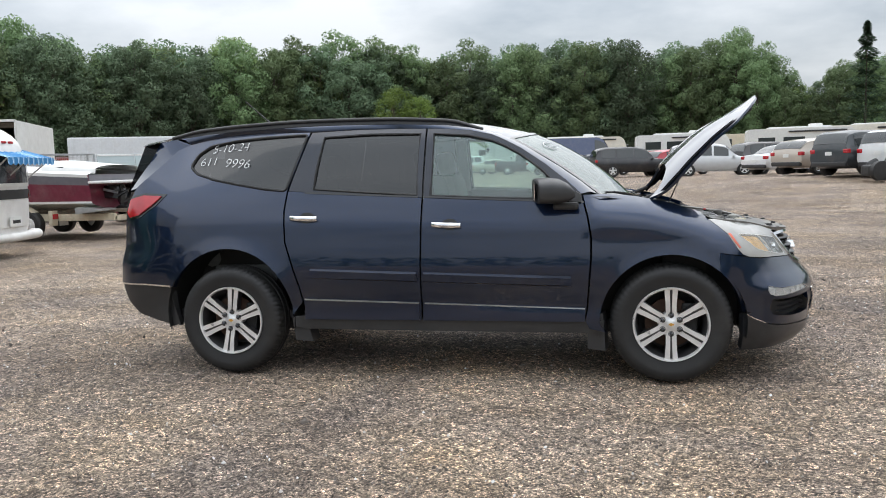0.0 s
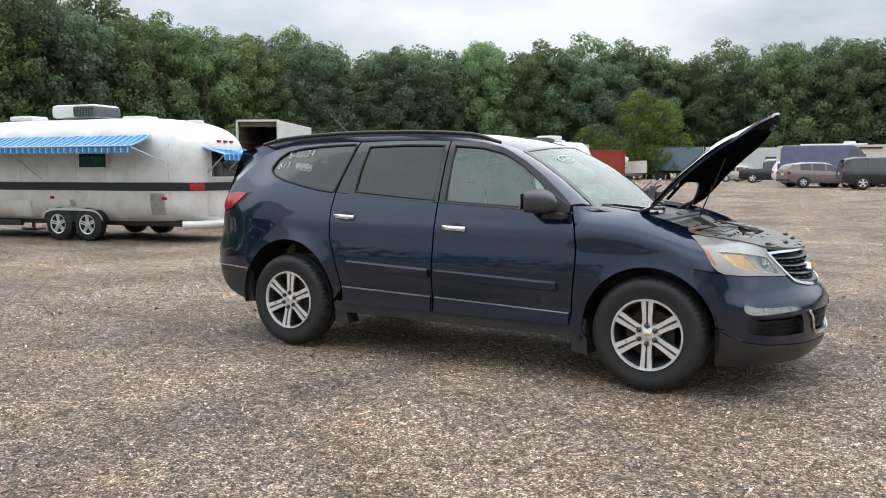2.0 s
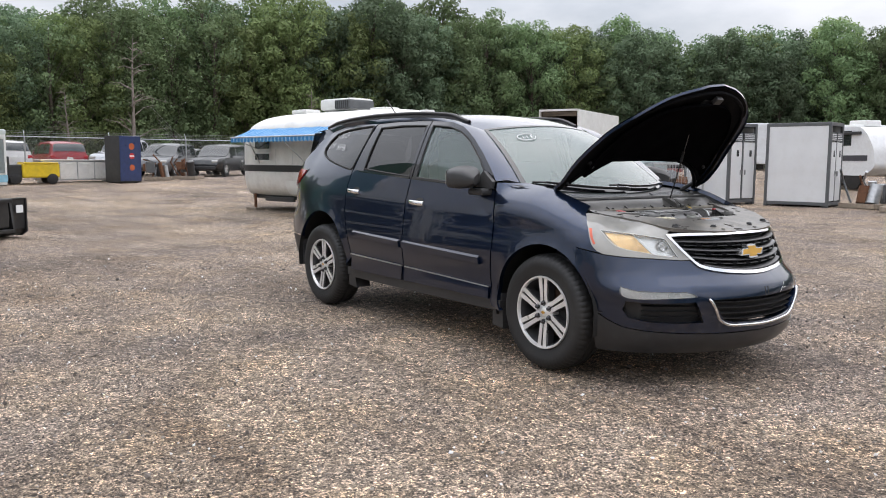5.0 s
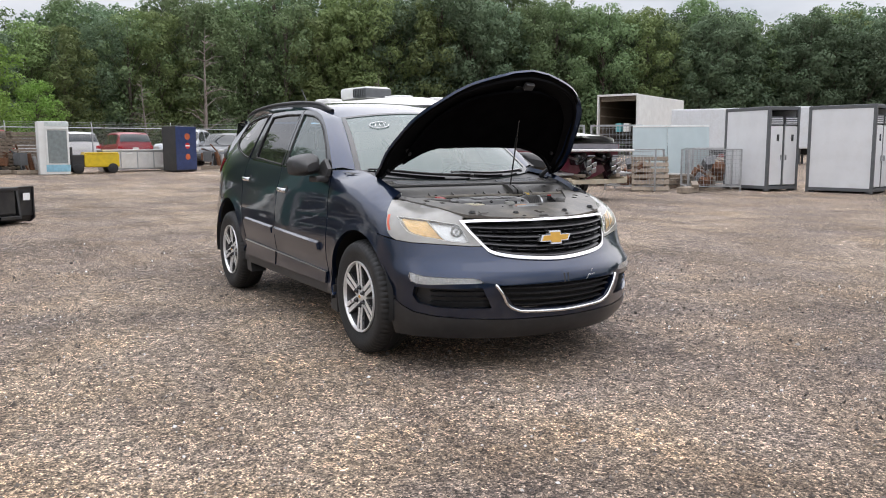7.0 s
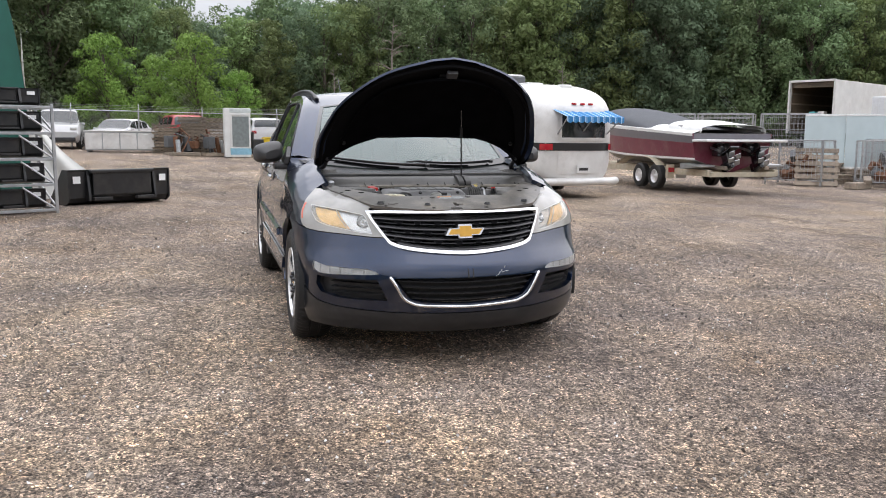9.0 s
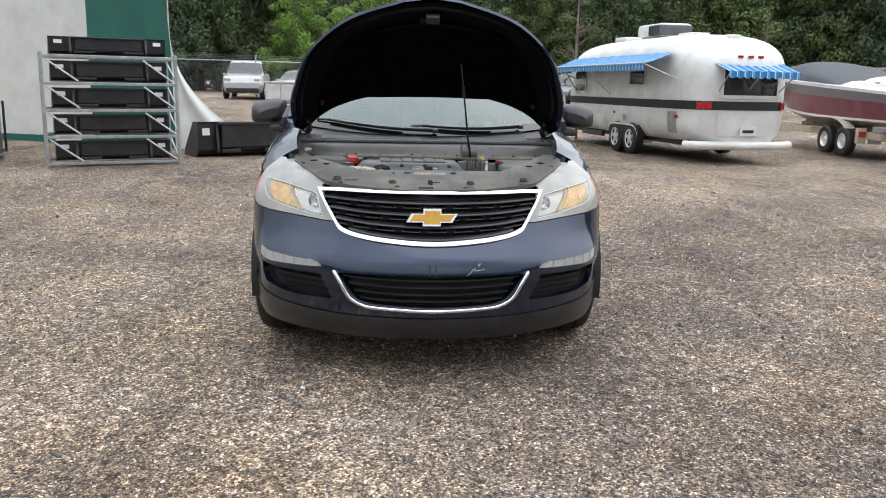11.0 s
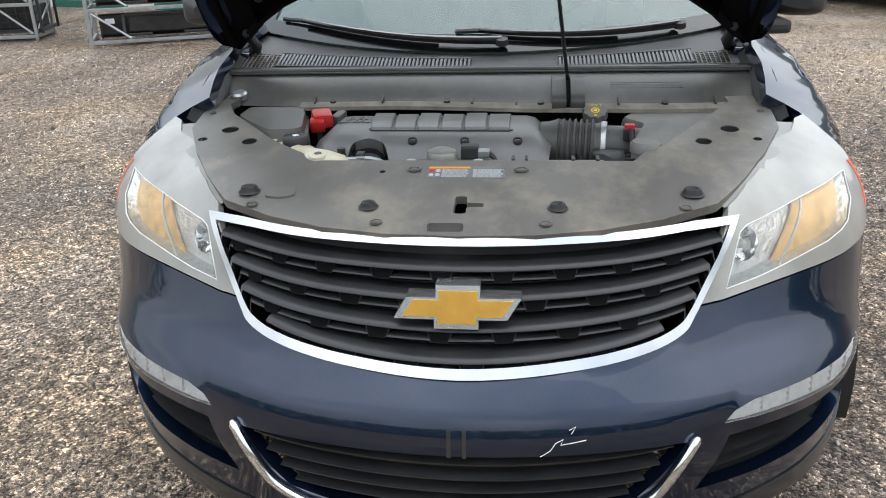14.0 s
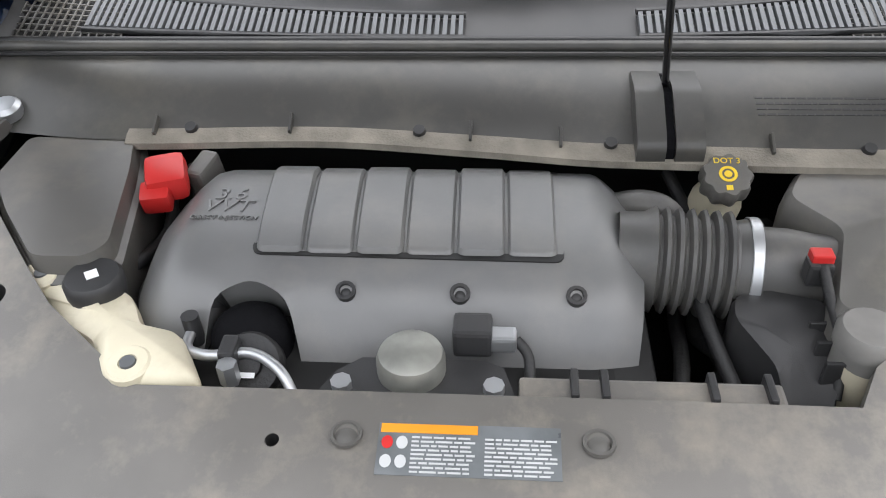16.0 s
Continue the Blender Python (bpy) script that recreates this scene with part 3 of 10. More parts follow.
for _a, _b in zip(_fine, _fine[1:]):
    _len.append(_len[-1] + (_b - _a).length)
_fx, _fy, _fl = np.array([p.x for p in _fine]), np.array([p.y for p in _fine]), np.array(_len)
S_END = _len[-1]


def plan(s):
    x, y = float(np.interp(s, _fl, _fx)), float(np.interp(s, _fl, _fy))
    e = 0.03
    dx = float(np.interp(s + e, _fl, _fx) - np.interp(s - e, _fl, _fx))
    dy = float(np.interp(s + e, _fl, _fy) - np.interp(s - e, _fl, _fy))
    if s < e:
        dx = 0.0 if s <= 0 else dx * s / e
    k = math.hypot(dx, dy)
    return x, y, dy / k, -dx / k


def near(x, y):
    """The station along the plan nearest to a place."""
    return float(_fl[int(np.argmin((_fx - x) ** 2 + (_fy - abs(y)) ** 2))])


def sx(x):
    """The station on the flank at x."""
    i = int(np.argmin(np.abs(_fx - x)))
    return float(np.interp(-x, -_fx, _fl))


NOSE = Curve([(0.16, 0.16), (0.22, 0.085), (0.30, 0.03), (0.40, 0.018), (0.50, 0.0), (0.60, 0.012), (0.68, 0.076), (0.74, 0.108), (0.80, 0.136), (0.92, 0.185), (1.0, 0.24), (1.1, 0.34)])
FLANK = Curve([(0.18, 0.07), (0.25, 0.035), (0.36, 0.02), (0.46, 0.024), (0.56, 0.014), (0.66, 0.002), (0.72, 0.0), (0.80, 0.005), (0.88, 0.013), (0.95, 0.022), (1.02, 0.033), (1.10, 0.050), (1.18, 0.071),
               (1.25, 0.093), (1.35, 0.129), (1.5, 0.191), (1.62, 0.248), (1.68, 0.285), (1.74, 0.36)])
TAIL = Curve([(0.2, 0.10), (0.35, 0.06), (0.5, 0.02), (0.62, 0.0), (0.75, 0.0), (0.9, 0.035), (1.1, 0.05), (1.3, 0.10), (1.5, 0.20), (1.7, 0.33), (1.8, 0.42)])
FENDER_TOP = Curve([(0.9, 1.225), (1.3, 1.195), (1.55, 1.14), (1.79, 1.055), (2.0, 1.0), (2.3, 0.96)])


def arch_flare(x, z):
    d = 0.0
    for cx, cz, r in ((1.511, 0.375, 0.412), (-1.505, 0.42, 0.475)):
        q = math.hypot(x - cx, z - cz) - r
        d += 0.014 * math.exp(-(q / 0.045) ** 2) if z > 0.3 else 0
    return d


def inset(x, s, z):
    side = FLANK(z)
    if x < -0.8:
        side += 0.10 * smoothstep(-0.8, -2.2, x) * smoothstep(1.15, 1.7, z)
    if x > 0.95:
        top = FENDER_TOP(x)
        q = min(1.2, max(0.0, (z - (top - 0.17)) / 0.17))
        side = FLANK(min(z, 1.0)) * (1 - smoothstep(0.95, 1.1, x)) + smoothstep(0.95, 1.1, x) * (0.03 * q + 0.17 * q ** 3 + FLANK(min(z, 0.95))) + (1 - smoothstep(0.95, 1.1, x)) * (FLANK(z) - FLANK(min(z, 1.0)))
    # a soft crease low on the doors and one through the handles
    side += 0.008 * math.exp(-((z - 0.50) / 0.03) ** 2) - 0.006 * math.exp(-((z - (1.03 - 0.03 * x)) / 0.035) ** 2)
    d = side
    if x > 1.6:
        k = smoothstep(1.84, 2.37, x)
        d = side * (1 - k) + NOSE(z) * k - 0.040 * k * (1 - k) * math.exp(-((z - 0.585) / 0.07) ** 2)
    if x < -1.9:
        k = smoothstep(-1.95, -2.4, x)
        d = side * (1 - k) + TAIL(z) * k
    return d - arch_flare(x, z)


def hull(s, z, out=0.0, sign=1):
    """A place on the outer skin: s along the plan (negative beyond the middle of the nose), height z."""
    if s < 0:
        s, sign = -s, -sign
    over = max(0.0, s - S_END)
    s = min(s, S_END)
    x, y, nx, ny = plan(s)
    d = inset(x, s, z) - out
    return Vector((x - nx * d, sign * (y - ny * d), z))


def skin(sign, out=0.0):
    return lambda s, z: hull(s, z, out, sign)


def flat(pts):
    """Side outline given as (x, z) laid out along the plan."""
    return [(sx(x), z) for x, z in pts]


def front(pts):
    """Outline given as (x, y, z) on the nose, laid out along the plan."""
    return [(near(x, y) * (1 if y >= 0 else -1), z) for x, y, z in pts]


def arc(cx, cz, r, a0, a1, n=14):
    return [(cx + r * math.cos(radians(a0 + (a1 - a0) * i / n)), cz + r * math.sin(radians(a0 + (a1 - a0) * i / n))) for i in range(n + 1)]


car = thing("sport_utility_vehicle", Matrix(), "dark blue metallic SUV with its hood propped open, on gravel", "car")


def build_wheel_parts(hub, sign, spin):
    """Tyre, rim with six split spokes, lug nuts and brake disc; the wheel faces y = sign."""
    w = new("wheel"); w.parent = car
    w.matrix_basis = Matrix.Translation(hub) @ (Matrix.Rotation(math.pi, 4, "Z") if sign > 0 else Matrix()) @ Matrix.Rotation(radians(spin), 4, "Y")
    R, B = 0.383, 0.125
    prof = [(0.228, -0.10), (0.30, -B), (0.335, -B - 0.004), (0.362, -0.112), (0.377, -0.085), (R, -0.05), (R, 0.05), (0.377, 0.085), (0.362, 0.112), (0.335, B), (0.30, B), (0.228, 0.10)]
    t = Shape()
    loop = prof[:5] + [(R, -0.062), (R, -0.040), (R - 0.007, -0.036), (R - 0.007, -0.028), (R, -0.024), (R, 0.024), (R - 0.007, 0.028), (R - 0.007, 0.036), (R, 0.040), (R, 0.062)] + prof[7:]

    def tread(u, v):
        r, q = loop[int(round(v * (len(loop) - 1)))]
        k = int(round(u * 256)) + (2 if q > 0 else 0)
        cut = 0.006 if k % 4 == 3 and r > 0.355 and abs(q) > 0.04 else 0.0
        a = 2 * math.pi * u + 0.10 * q
        return Vector(((r - cut) * math.cos(a), -q, (r - cut) * math.sin(a)))
    t.grid(tread, 256, len(loop) - 1)
    t.link("tyre", RUBBER, w, "worn black tyre dusted with dirt", 40)
    barrel = [(0.232, 0.100), (0.238, 0.106), (0.228, 0.110), (0.219, 0.092), (0.206, 0.03), (0.20, -0.09)]
    Shape().lathe(barrel, (0, 0, 0), (0, -1, 0), 64).link("rim", ALLOY_DARK, w, "", 40)
    Shape().lathe([(0.241, 0.108), (0.238, 0.119), (0.229, 0.118), (0.222, 0.100)], (0, 0, 0), (0, -1, 0), 64).link("rim_lip", ALLOY, w, "polished rim edge", 40)
    dark, bright = Shape(), Shape()
    for i in range(6):
        a = radians(90 + 60 * i)
        rot = Matrix.Rotation(-a, 4, "Y")

        def sp(r, q, d, rot=rot):
            return rot @ Vector((r, -d - 0.012 * smoothstep(0.06, 0.21, r), q))
        # twin bars with a dark groove between them
        for g in (-1, 1):
            o = [(0.050, g * 0.0045), (0.226, g * 0.0085), (0.226, g * 0.044), (0.215, g * 0.0405), (0.13, g * 0.0335), (0.075, g * 0.033), (0.050, g * 0.028)]
            bright.prism(o if g > 0 else o[::-1], sp, 0.080, 0.0985)
            dark.prism(o if g > 0 else o[::-1], sp, 0.030, 0.0960)
        dark.prism([(0.05, -0.01), (0.225, -0.012), (0.225, 0.012), (0.05, 0.01)], sp, 0.030, 0.082)
    bright.lathe([(0.0, 0.099), (0.044, 0.099), (0.050, 0.096), (0.074, 0.095), (0.080, 0.086), (0.082, 0.04)], (0, 0, 0), (0, -1, 0), 48)
    dark.link("spokes_back", ALLOY_DARK, w, "", 30)
    bright.link("spokes", ALLOY, w, "machined twin spokes", 30)
    Shape().lathe([(0.0, 0.105), (0.026, 0.104), (0.033, 0.100), (0.035, 0.090)], (0, 0, 0), (0, -1, 0), 28).link("hub_cap", ALLOY, w, "", 40)
    Shape().prism([(-0.018, -0.005), (-0.006, -0.005), (-0.006, -0.010), (0.006, -0.010), (0.006, -0.005), (0.018, -0.005), (0.015, 0.005), (0.006, 0.005), (0.006, 0.010), (-0.006, 0.010), (-0.006, 0.005), (-0.015, 0.005)],
                  lambda u, v, d: Vector((u, -d, v)), 0.103, 0.1065).link("hub_emblem", GOLD, w)
    for i in range(6):
        a = radians(90 + 60 * i)
        c = Vector((0.061 * math.cos(a), 0, 0.061 * math.sin(a)))
        nut = Shape().lathe([(0.0185, 0.085), (0.0185, 0.1015), (0.0150, 0.1020), (0.0140, 0.096), (0.0, 0.096)], c, (0, -1, 0), 16).link("nut_pocket", BAY_DARK, w, "", 40)
        Shape().lathe([(0.0125, 0.09), (0.0125, 0.112), (0.0105, 0.119), (0.006, 0.123), (0, 0.124)], c, (0, -1, 0), 12).link("lug_nut", LUG_GREY, nut, "", 50)
    Shape().lathe([(0.0, 0.02), (0.160, 0.02), (0.160, -0.01), (0.0, -0.01)], (0, 0, 0), (0, -1, 0), 40).link("brake_disc", DISC_RUST, w, "rusty brake disc", 30)
    Shape().box((0.12, 0.005, 0.02), (0.10, 0.09, 0.22), 0.02).link("brake_caliper", BAY_DARK, w)
    Shape().lathe([(0.20, -0.09), (0.0, -0.09)], (0, 0, 0), (0, -1, 0), 24).link("wheel_back", BAY_DARK, w)


for hx in (1.511, -1.511):
    for sg, spin in ((-1, 0 if hx > 0 else 8), (1, 20)):
        build_wheel_parts(Vector((hx, sg * 0.838, 0.381)), sg, spin)

# door, window and panel outlines as (x, z)
FDOOR = [(0.965, 0.395), (0.982, 0.49), (1.008, 0.80), (1.010, 0.945), (0.988, 1.08), (0.965, 1.166), (0.64, 1.180), (0.25, 1.199), (-0.092, 1.217), (-0.098, 1.0), (-0.103, 0.70), (-0.104, 0.395)]
RDOOR = [(-0.116, 0.395), (-0.115, 0.70), (-0.110, 1.0), (-0.104, 1.218), (-0.5, 1.243), (-1.062, 1.282), (-1.078, 1.145), (-1.066, 0.932), (-1.018, 0.780), (-0.968, 0.62), (-0.95, 0.52), (-0.945, 0.395)]
FFRAME = [(-0.092, 1.220), (0.25, 1.202), (0.64, 1.183), (0.965, 1.169), (0.955, 1.225), (0.87, 1.305), (0.72, 1.425), (0.56, 1.533), (0.45, 1.592), (0.36, 1.632), (0.2, 1.668), (0.0, 1.685), (-0.092, 1.690)]
FGLASS = [(-0.045, 1.232), (0.25, 1.216), (0.64, 1.197), (0.80, 1.190), (0.815, 1.27), (0.70, 1.385), (0.552, 1.495), (0.45, 1.552), (0.357, 1.592), (0.2, 1.630), (-0.045, 1.650)]
RFRAME = [(-0.104, 1.221), (-0.5, 1.246), (-1.062, 1.285), (-1.03, 1.40), (-0.94, 1.690), (-0.5, 1.700), (-0.104, 1.690)]
RGLASS = [(-0.140, 1.238), (-0.5, 1.262), (-0.880, 1.292), (-0.868, 1.45), (-0.838, 1.652), (-0.5, 1.662), (-0.140, 1.653)]
QGLASS = corners([(-1.905, 1.474), (-1.865, 1.560), (-1.76, 1.622), (-1.55, 1.652), (-1.30, 1.668), (-0.965, 1.676), (-1.085, 1.285), (-1.25, 1.302), (-1.45, 1.336), (-1.66, 1.376), (-1.82, 1.420)], 0.03)
QUARTER = ([(-1.031, 0.43), (-0.962, 0.52), (-0.980, 0.62), (-1.030, 0.780), (-1.078, 0.932), (-1.090, 1.145), (-1.074, 1.285), (-1.04, 1.40), (-0.952, 1.692), (-1.3, 1.700), (-1.6, 1.690), (-1.8, 1.668), (-1.98, 1.640), (-2.09, 1.600),
            (-2.17, 1.51), (-2.27, 1.41), (-2.37, 1.33), (-2.41, 1.25), (-2.44, 1.0), (-2.46, 0.625), (-2.2, 0.628), (-1.965, 0.622)] + arc(-1.505, 0.42, 0.475, 155, 0, 20))
# headlamp and its clear window, laid out along the plan (station, height)
HL = [(0.698, 0.944), (0.644, 0.872), (0.584, 0.812), (0.548, 0.776), (0.626, 0.775), (0.80, 0.785), (1.04, 0.797), (1.15, 0.809), (1.19, 0.826), (1.225, 0.860), (1.245, 0.895), (1.285, 0.958), (1.335, 1.003), (1.385, 1.041),
      (1.345, 1.040), (1.268, 1.024), (0.986, 0.998), (0.80, 0.974)]
WIN = [(1.205, 0.948), (1.10, 0.940), (0.975, 0.930), (0.85, 0.916), (0.735, 0.902), (0.712, 0.893), (0.700, 0.878), (0.672, 0.836), (0.640, 0.792), (0.74, 0.799), (0.82, 0.809), (0.90, 0.821), (0.99, 0.834), (1.05, 0.848), (1.085, 0.862), (1.135, 0.898)]
FENDER = ([(0.975, 0.40), (0.994, 0.49), (1.020, 0.80), (1.022, 0.945), (1.0, 1.08), (0.978, 1.166), (0.968, 1.215), (1.15, 1.212), (1.3, 1.195), (1.45, 1.167), (1.6, 1.124), (1.72, 1.083)])
ARCH = ([(1.90, 0.826), (1.806, 0.838)] + arc(1.511, 0.385, 0.447, 49, 180, 22) + [(1.098, 0.33), (1.0, 0.35)])

ROOF_Z = Curve([(-2.40, 1.680), (-2.2, 1.715), (-1.9, 1.748), (-1.5, 1.775), (-1.0, 1.788), (-0.5, 1.783), (0.0, 1.757), (0.3, 1.716), (0.45, 1.685), (0.60, 1.648)])
ROOF_W = Curve([(-2.40, 0.50), (-2.2, 0.55), (-1.8, 0.60), (-1.0, 0.645), (-0.4, 0.652), (0.0, 0.648), (0.3, 0.628), (0.60, 0.60)])


def roof_at(x, a):
    w = ROOF_W(x)
    return Vector((x - 0.13 * a * a * smoothstep(0.0, 0.58, x), w * a, ROOF_Z(x) - 0.05 * abs(a) ** 2.4))


def screen_at(a, b):
    """The windscreen: a from -1 to 1 across, b from the top 0 to the bottom 1."""
    top = Vector((0.585 - 0.13 * a * a, 0.595 * a, 1.652 - 0.045 * a * a))
    bot = Vector((1.335 - 0.235 * a * a, 0.765 * a, 1.135 + 0.045 * a * a))
    p = top.lerp(bot, b)
    return p + Vector((0.03, 0, 0.045)) * (4 * b * (1 - b)) * (1 - 0.55 * a * a)


for sg in (-1, 1):
    f = skin(sg)
    door = sheet("front_door", flat(FDOOR), f, NAVY, car, 0.05, 0.02, label="dark blue front door")
    sheet("window_frame", flat(FFRAME), skin(sg, -0.004), SHADED_NAVY, door, 0.05, 0.03, holes=[flat(FGLASS)])
    sheet("window", flat(FGLASS), skin(sg, -0.016), GLASS_CLEAR, door, 0.06, 0.0, label="clear side window")
    rdoor = sheet("rear_door", flat(RDOOR), f, NAVY, car, 0.05, 0.02, label="dark blue rear door")
    sheet("window_frame", flat(RFRAME), skin(sg, -0.004), SHADED_NAVY, rdoor, 0.05, 0.03, holes=[flat(RGLASS)])
    sheet("window", flat(RGLASS), skin(sg, -0.014), GLASS_DARK, rdoor, 0.06, 0.0, label="dark tinted window")
    for pane_line, owner in ((FGLASS, door), (RGLASS, rdoor)):
        seam = [hull(q, z, -0.006, sg) for q, z in flat(pane_line + pane_line[:1])]
        Shape().tube([p for a, b in zip(seam, seam[1:]) for p in (a, a.lerp(b, 0.5))] + seam[-1:], 0.0085, 6).link("window_seal", RUBBER, owner, "", 60)
    quarter = sheet("rear_quarter", flat(QUARTER), f, NAVY, car, 0.05, 0.025, holes=[flat(QGLASS)], label="dark blue rear quarter panel")
    sheet("quarter_window", flat(QGLASS), skin(sg, -0.008), GLASS_DARK, quarter, 0.06, 0.0, label="dark tinted quarter window")
    seam = [hull(q, z, 0.0, sg) for q, z in flat(QGLASS + QGLASS[:1])]
    Shape().tube(seam, 0.0095, 6).link("window_seal", RUBBER, quarter, "", 60)
    sheet("front_fender", flat(FENDER) + [(s + 0.005, z + 0.003) for s, z in HL[13:6:-1]] + flat(ARCH), f, NAVY, car, 0.045, 0.03, label="dark blue front fender")
    # mouldings along the doors and the sill
    for door_ob, x0, x1 in ((door, 0.895, -0.088), (rdoor, -0.128, -0.885)):
        zc = lambda x: 0.690 - 0.031 * x
        sheet("side_moulding", flat([(x0, zc(x0) - 0.024), (x0 - 0.01, zc(x0) + 0.020), (x1, zc(x1) + 0.024), (x1, zc(x1) - 0.026)]), skin(sg, 0.024), NAVY, door_ob, 0.05, 0.022)
        xm = [x0 - 0.01 + (x1 - x0 + 0.01) * i / 12 for i in range(13)]
        for lo, hi, a_, b_ in ((0.021, 0.034, 0.0245, 0.001), (-0.026, -0.034, 0.0245, 0.001)):
            ribbon("moulding_bevel", [hull(sx(x), zc(x) + lo, a_, sg) for x in xm], [hull(sx(x), zc(x) + hi, b_, sg) for x in xm], NAVY, door_ob)
        zs = lambda x: 0.478 + 0.0 * x - 0.028 * (x - 1)
        a0, a1 = (x0 + 0.078, x1) if x0 > 0 else (x0, x1 - 0.055)
        sheet("sill_moulding", flat([(a0, 0.400), (a0, zs(a0)), (a1, zs(a1)), (a1, 0.402)]), skin(sg, 0.016), NAVY, door_ob, 0.05, 0.018)
        # bright strip that draws the sky's highlight along the moulding's upper edge
        sheet("moulding_highlight", flat([(a0, zs(a0) + 0.001), (a0, zs(a0) + 0.008), (a1, zs(a1) + 0.008), (a1, zs(a1) + 0.001)]), skin(sg, 0.018), STEEL, door_ob, 0.05, 0.01, label="thin bright strip painted as the moulding's highlight")
        sheet("window_sill_strip", flat([(a0, 1.166 - 0.052 * (a0 - 0.965) - 0.001), (a0, 1.166 - 0.052 * (a0 - 0.965) + 0.010), (a1, 1.166 - 0.052 * (a1 - 0.965) + 0.012), (a1, 1.166 - 0.052 * (a1 - 0.965))]), skin(sg, 0.004), GLOSS_BLACK, door_ob, 0.05, 0.012)
    sheet("sill", flat([(1.09, 0.345), (1.09, 0.40), (-1.02, 0.415), (-1.02, 0.345), (-0.96, 0.325), (1.05, 0.32)]), skin(sg, -0.012), BLACK_PLASTIC, car, 0.06, 0.06, label="black plastic door sill")
    # handles in their cups
    for hx, hz, d in ((0.075, 1.042, door), (-0.930, 1.100, rdoor)):
        pts = [hull(sx(hx - 0.10 + 0.195 * i / 8), hz - 0.001 * i, 0.016 + 0.026 * math.sin(math.pi * i / 8) ** 0.5, sg) for i in range(9)]
        h = Shape()
        h.grid(lambda u, v, pts=pts: pts[min(8, int(u * 8 + 1e-6))] + Vector((0, sg * 0.008 * math.cos(2 * math.pi * v), 0.0175 * math.sin(2 * math.pi * v))), 8, 12)
        h.f += [tuple(range(12, -1, -1)), tuple(range(8 * 13, 8 * 13 + 13))]
        h.link("handle", CHROME, d, "chrome door handle", 60)
        cup = [(hx + 0.018 + 0.055 * math.cos(2 * math.pi * i / 20), hz + 0.036 * math.sin(2 * math.pi * i / 20)) for i in range(20)]
        sheet("handle_cup", flat(cup), skin(sg, 0.0035), BLACK_INK, d, 0.02, 0.004)
    # tail lamp wrapped round the corner
    tl = flat([(-2.045, 1.283), (-2.12, 1.205), (-2.26, 1.118), (-2.36, 1.10), (-2.42, 1.14), (-2.40, 1.27), (-2.25, 1.292)])
    lamp = sheet("tail_lamp", tl, skin(sg, 0.004), GLOSS_BLACK, car, 0.03, 0.02, label="red tail lamp with a black surround")
    sheet("red_lens", flat([(-2.085, 1.270), (-2.15, 1.212), (-2.27, 1.135), (-2.36, 1.115), (-2.41, 1.15), (-2.39, 1.25), (-2.25, 1.278)]), skin(sg, 0.014), RED_LENS, lamp, 0.03, 0.01)
    # black lower rear bumper side with a bright line over it
    sheet("rear_valance", flat([(-1.975, 0.615), (-2.2, 0.622), (-2.46, 0.618), (-2.44, 0.50), (-2.33, 0.40), (-2.1, 0.355), (-1.92, 0.335), (-1.945, 0.42), (-1.972, 0.50)]), skin(sg, -0.006), BLACK_PLASTIC, car, 0.05, 0.05, label="black plastic lower rear bumper")
    sheet("bumper_strip", flat([(-1.97, 0.617), (-1.97, 0.629), (-2.2, 0.636), (-2.46, 0.632), (-2.46, 0.620), (-2.2, 0.624)]), skin(sg, 0.004), CHROME, car, 0.05, 0.01)
    # wheel houses and mud flaps
    for cx, cz, r in ((1.511, 0.385, 0.462), (-1.505, 0.42, 0.485)):
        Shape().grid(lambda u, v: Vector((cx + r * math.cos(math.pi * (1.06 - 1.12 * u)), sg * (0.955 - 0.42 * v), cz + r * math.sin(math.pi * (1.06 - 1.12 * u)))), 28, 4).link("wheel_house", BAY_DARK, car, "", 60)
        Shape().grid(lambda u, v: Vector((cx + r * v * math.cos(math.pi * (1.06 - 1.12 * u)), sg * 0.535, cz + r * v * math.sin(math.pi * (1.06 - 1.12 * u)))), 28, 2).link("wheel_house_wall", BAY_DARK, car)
    Shape().prism([(1.085, 0.45), (1.10, 0.20), (0.985, 0.215), (0.99, 0.40)], lambda u, v, d: Vector((u + 0.02 * d, sg * (0.93 - 0.15 * d), v)), 0, 1).link("mud_flap", BLACK_PLASTIC, car)
    Shape().prism([(-0.955, 0.42), (-0.90, 0.235), (-1.03, 0.245), (-1.05, 0.40)], lambda u, v, d: Vector((u, sg * (0.93 - 0.14 * d), v)), 0, 1).link("mud_flap", BLACK_PLASTIC, car)
    # roof rail on two feet and along its length
    rp = [roof_at(x, sg * 0.955) + Vector((0, 0, 0.012 + 0.020 * smoothstep(0.36, 0.05, x) * smoothstep(-2.12, -1.85, x))) for x in [0.36 - 2.46 * i / 30 for i in range(31)]]
    rail = Shape()
    rail.grid(lambda u, v: rp[int(round(u * 30))] + Vector((0, 0.017 * math.cos(2 * math.pi * v), 0.014 * math.sin(2 * math.pi * v))), 30, 10)
    rail.link("roof_rail", BLACK_PLASTIC, car, "black roof rail", 60)
    base = [roof_at(x, sg * 0.955) for x in [0.36 - 2.46 * i / 30 for i in range(31)]]
    Shape().grid(lambda u, v: base[int(round(u * 30))] + Vector((0, sg * 0.014 * (v - 0.5), 0.028 * math.sin(math.pi * v) - 0.004)), 30, 4).link("rail_base", BLACK_PLASTIC, car, "", 60)
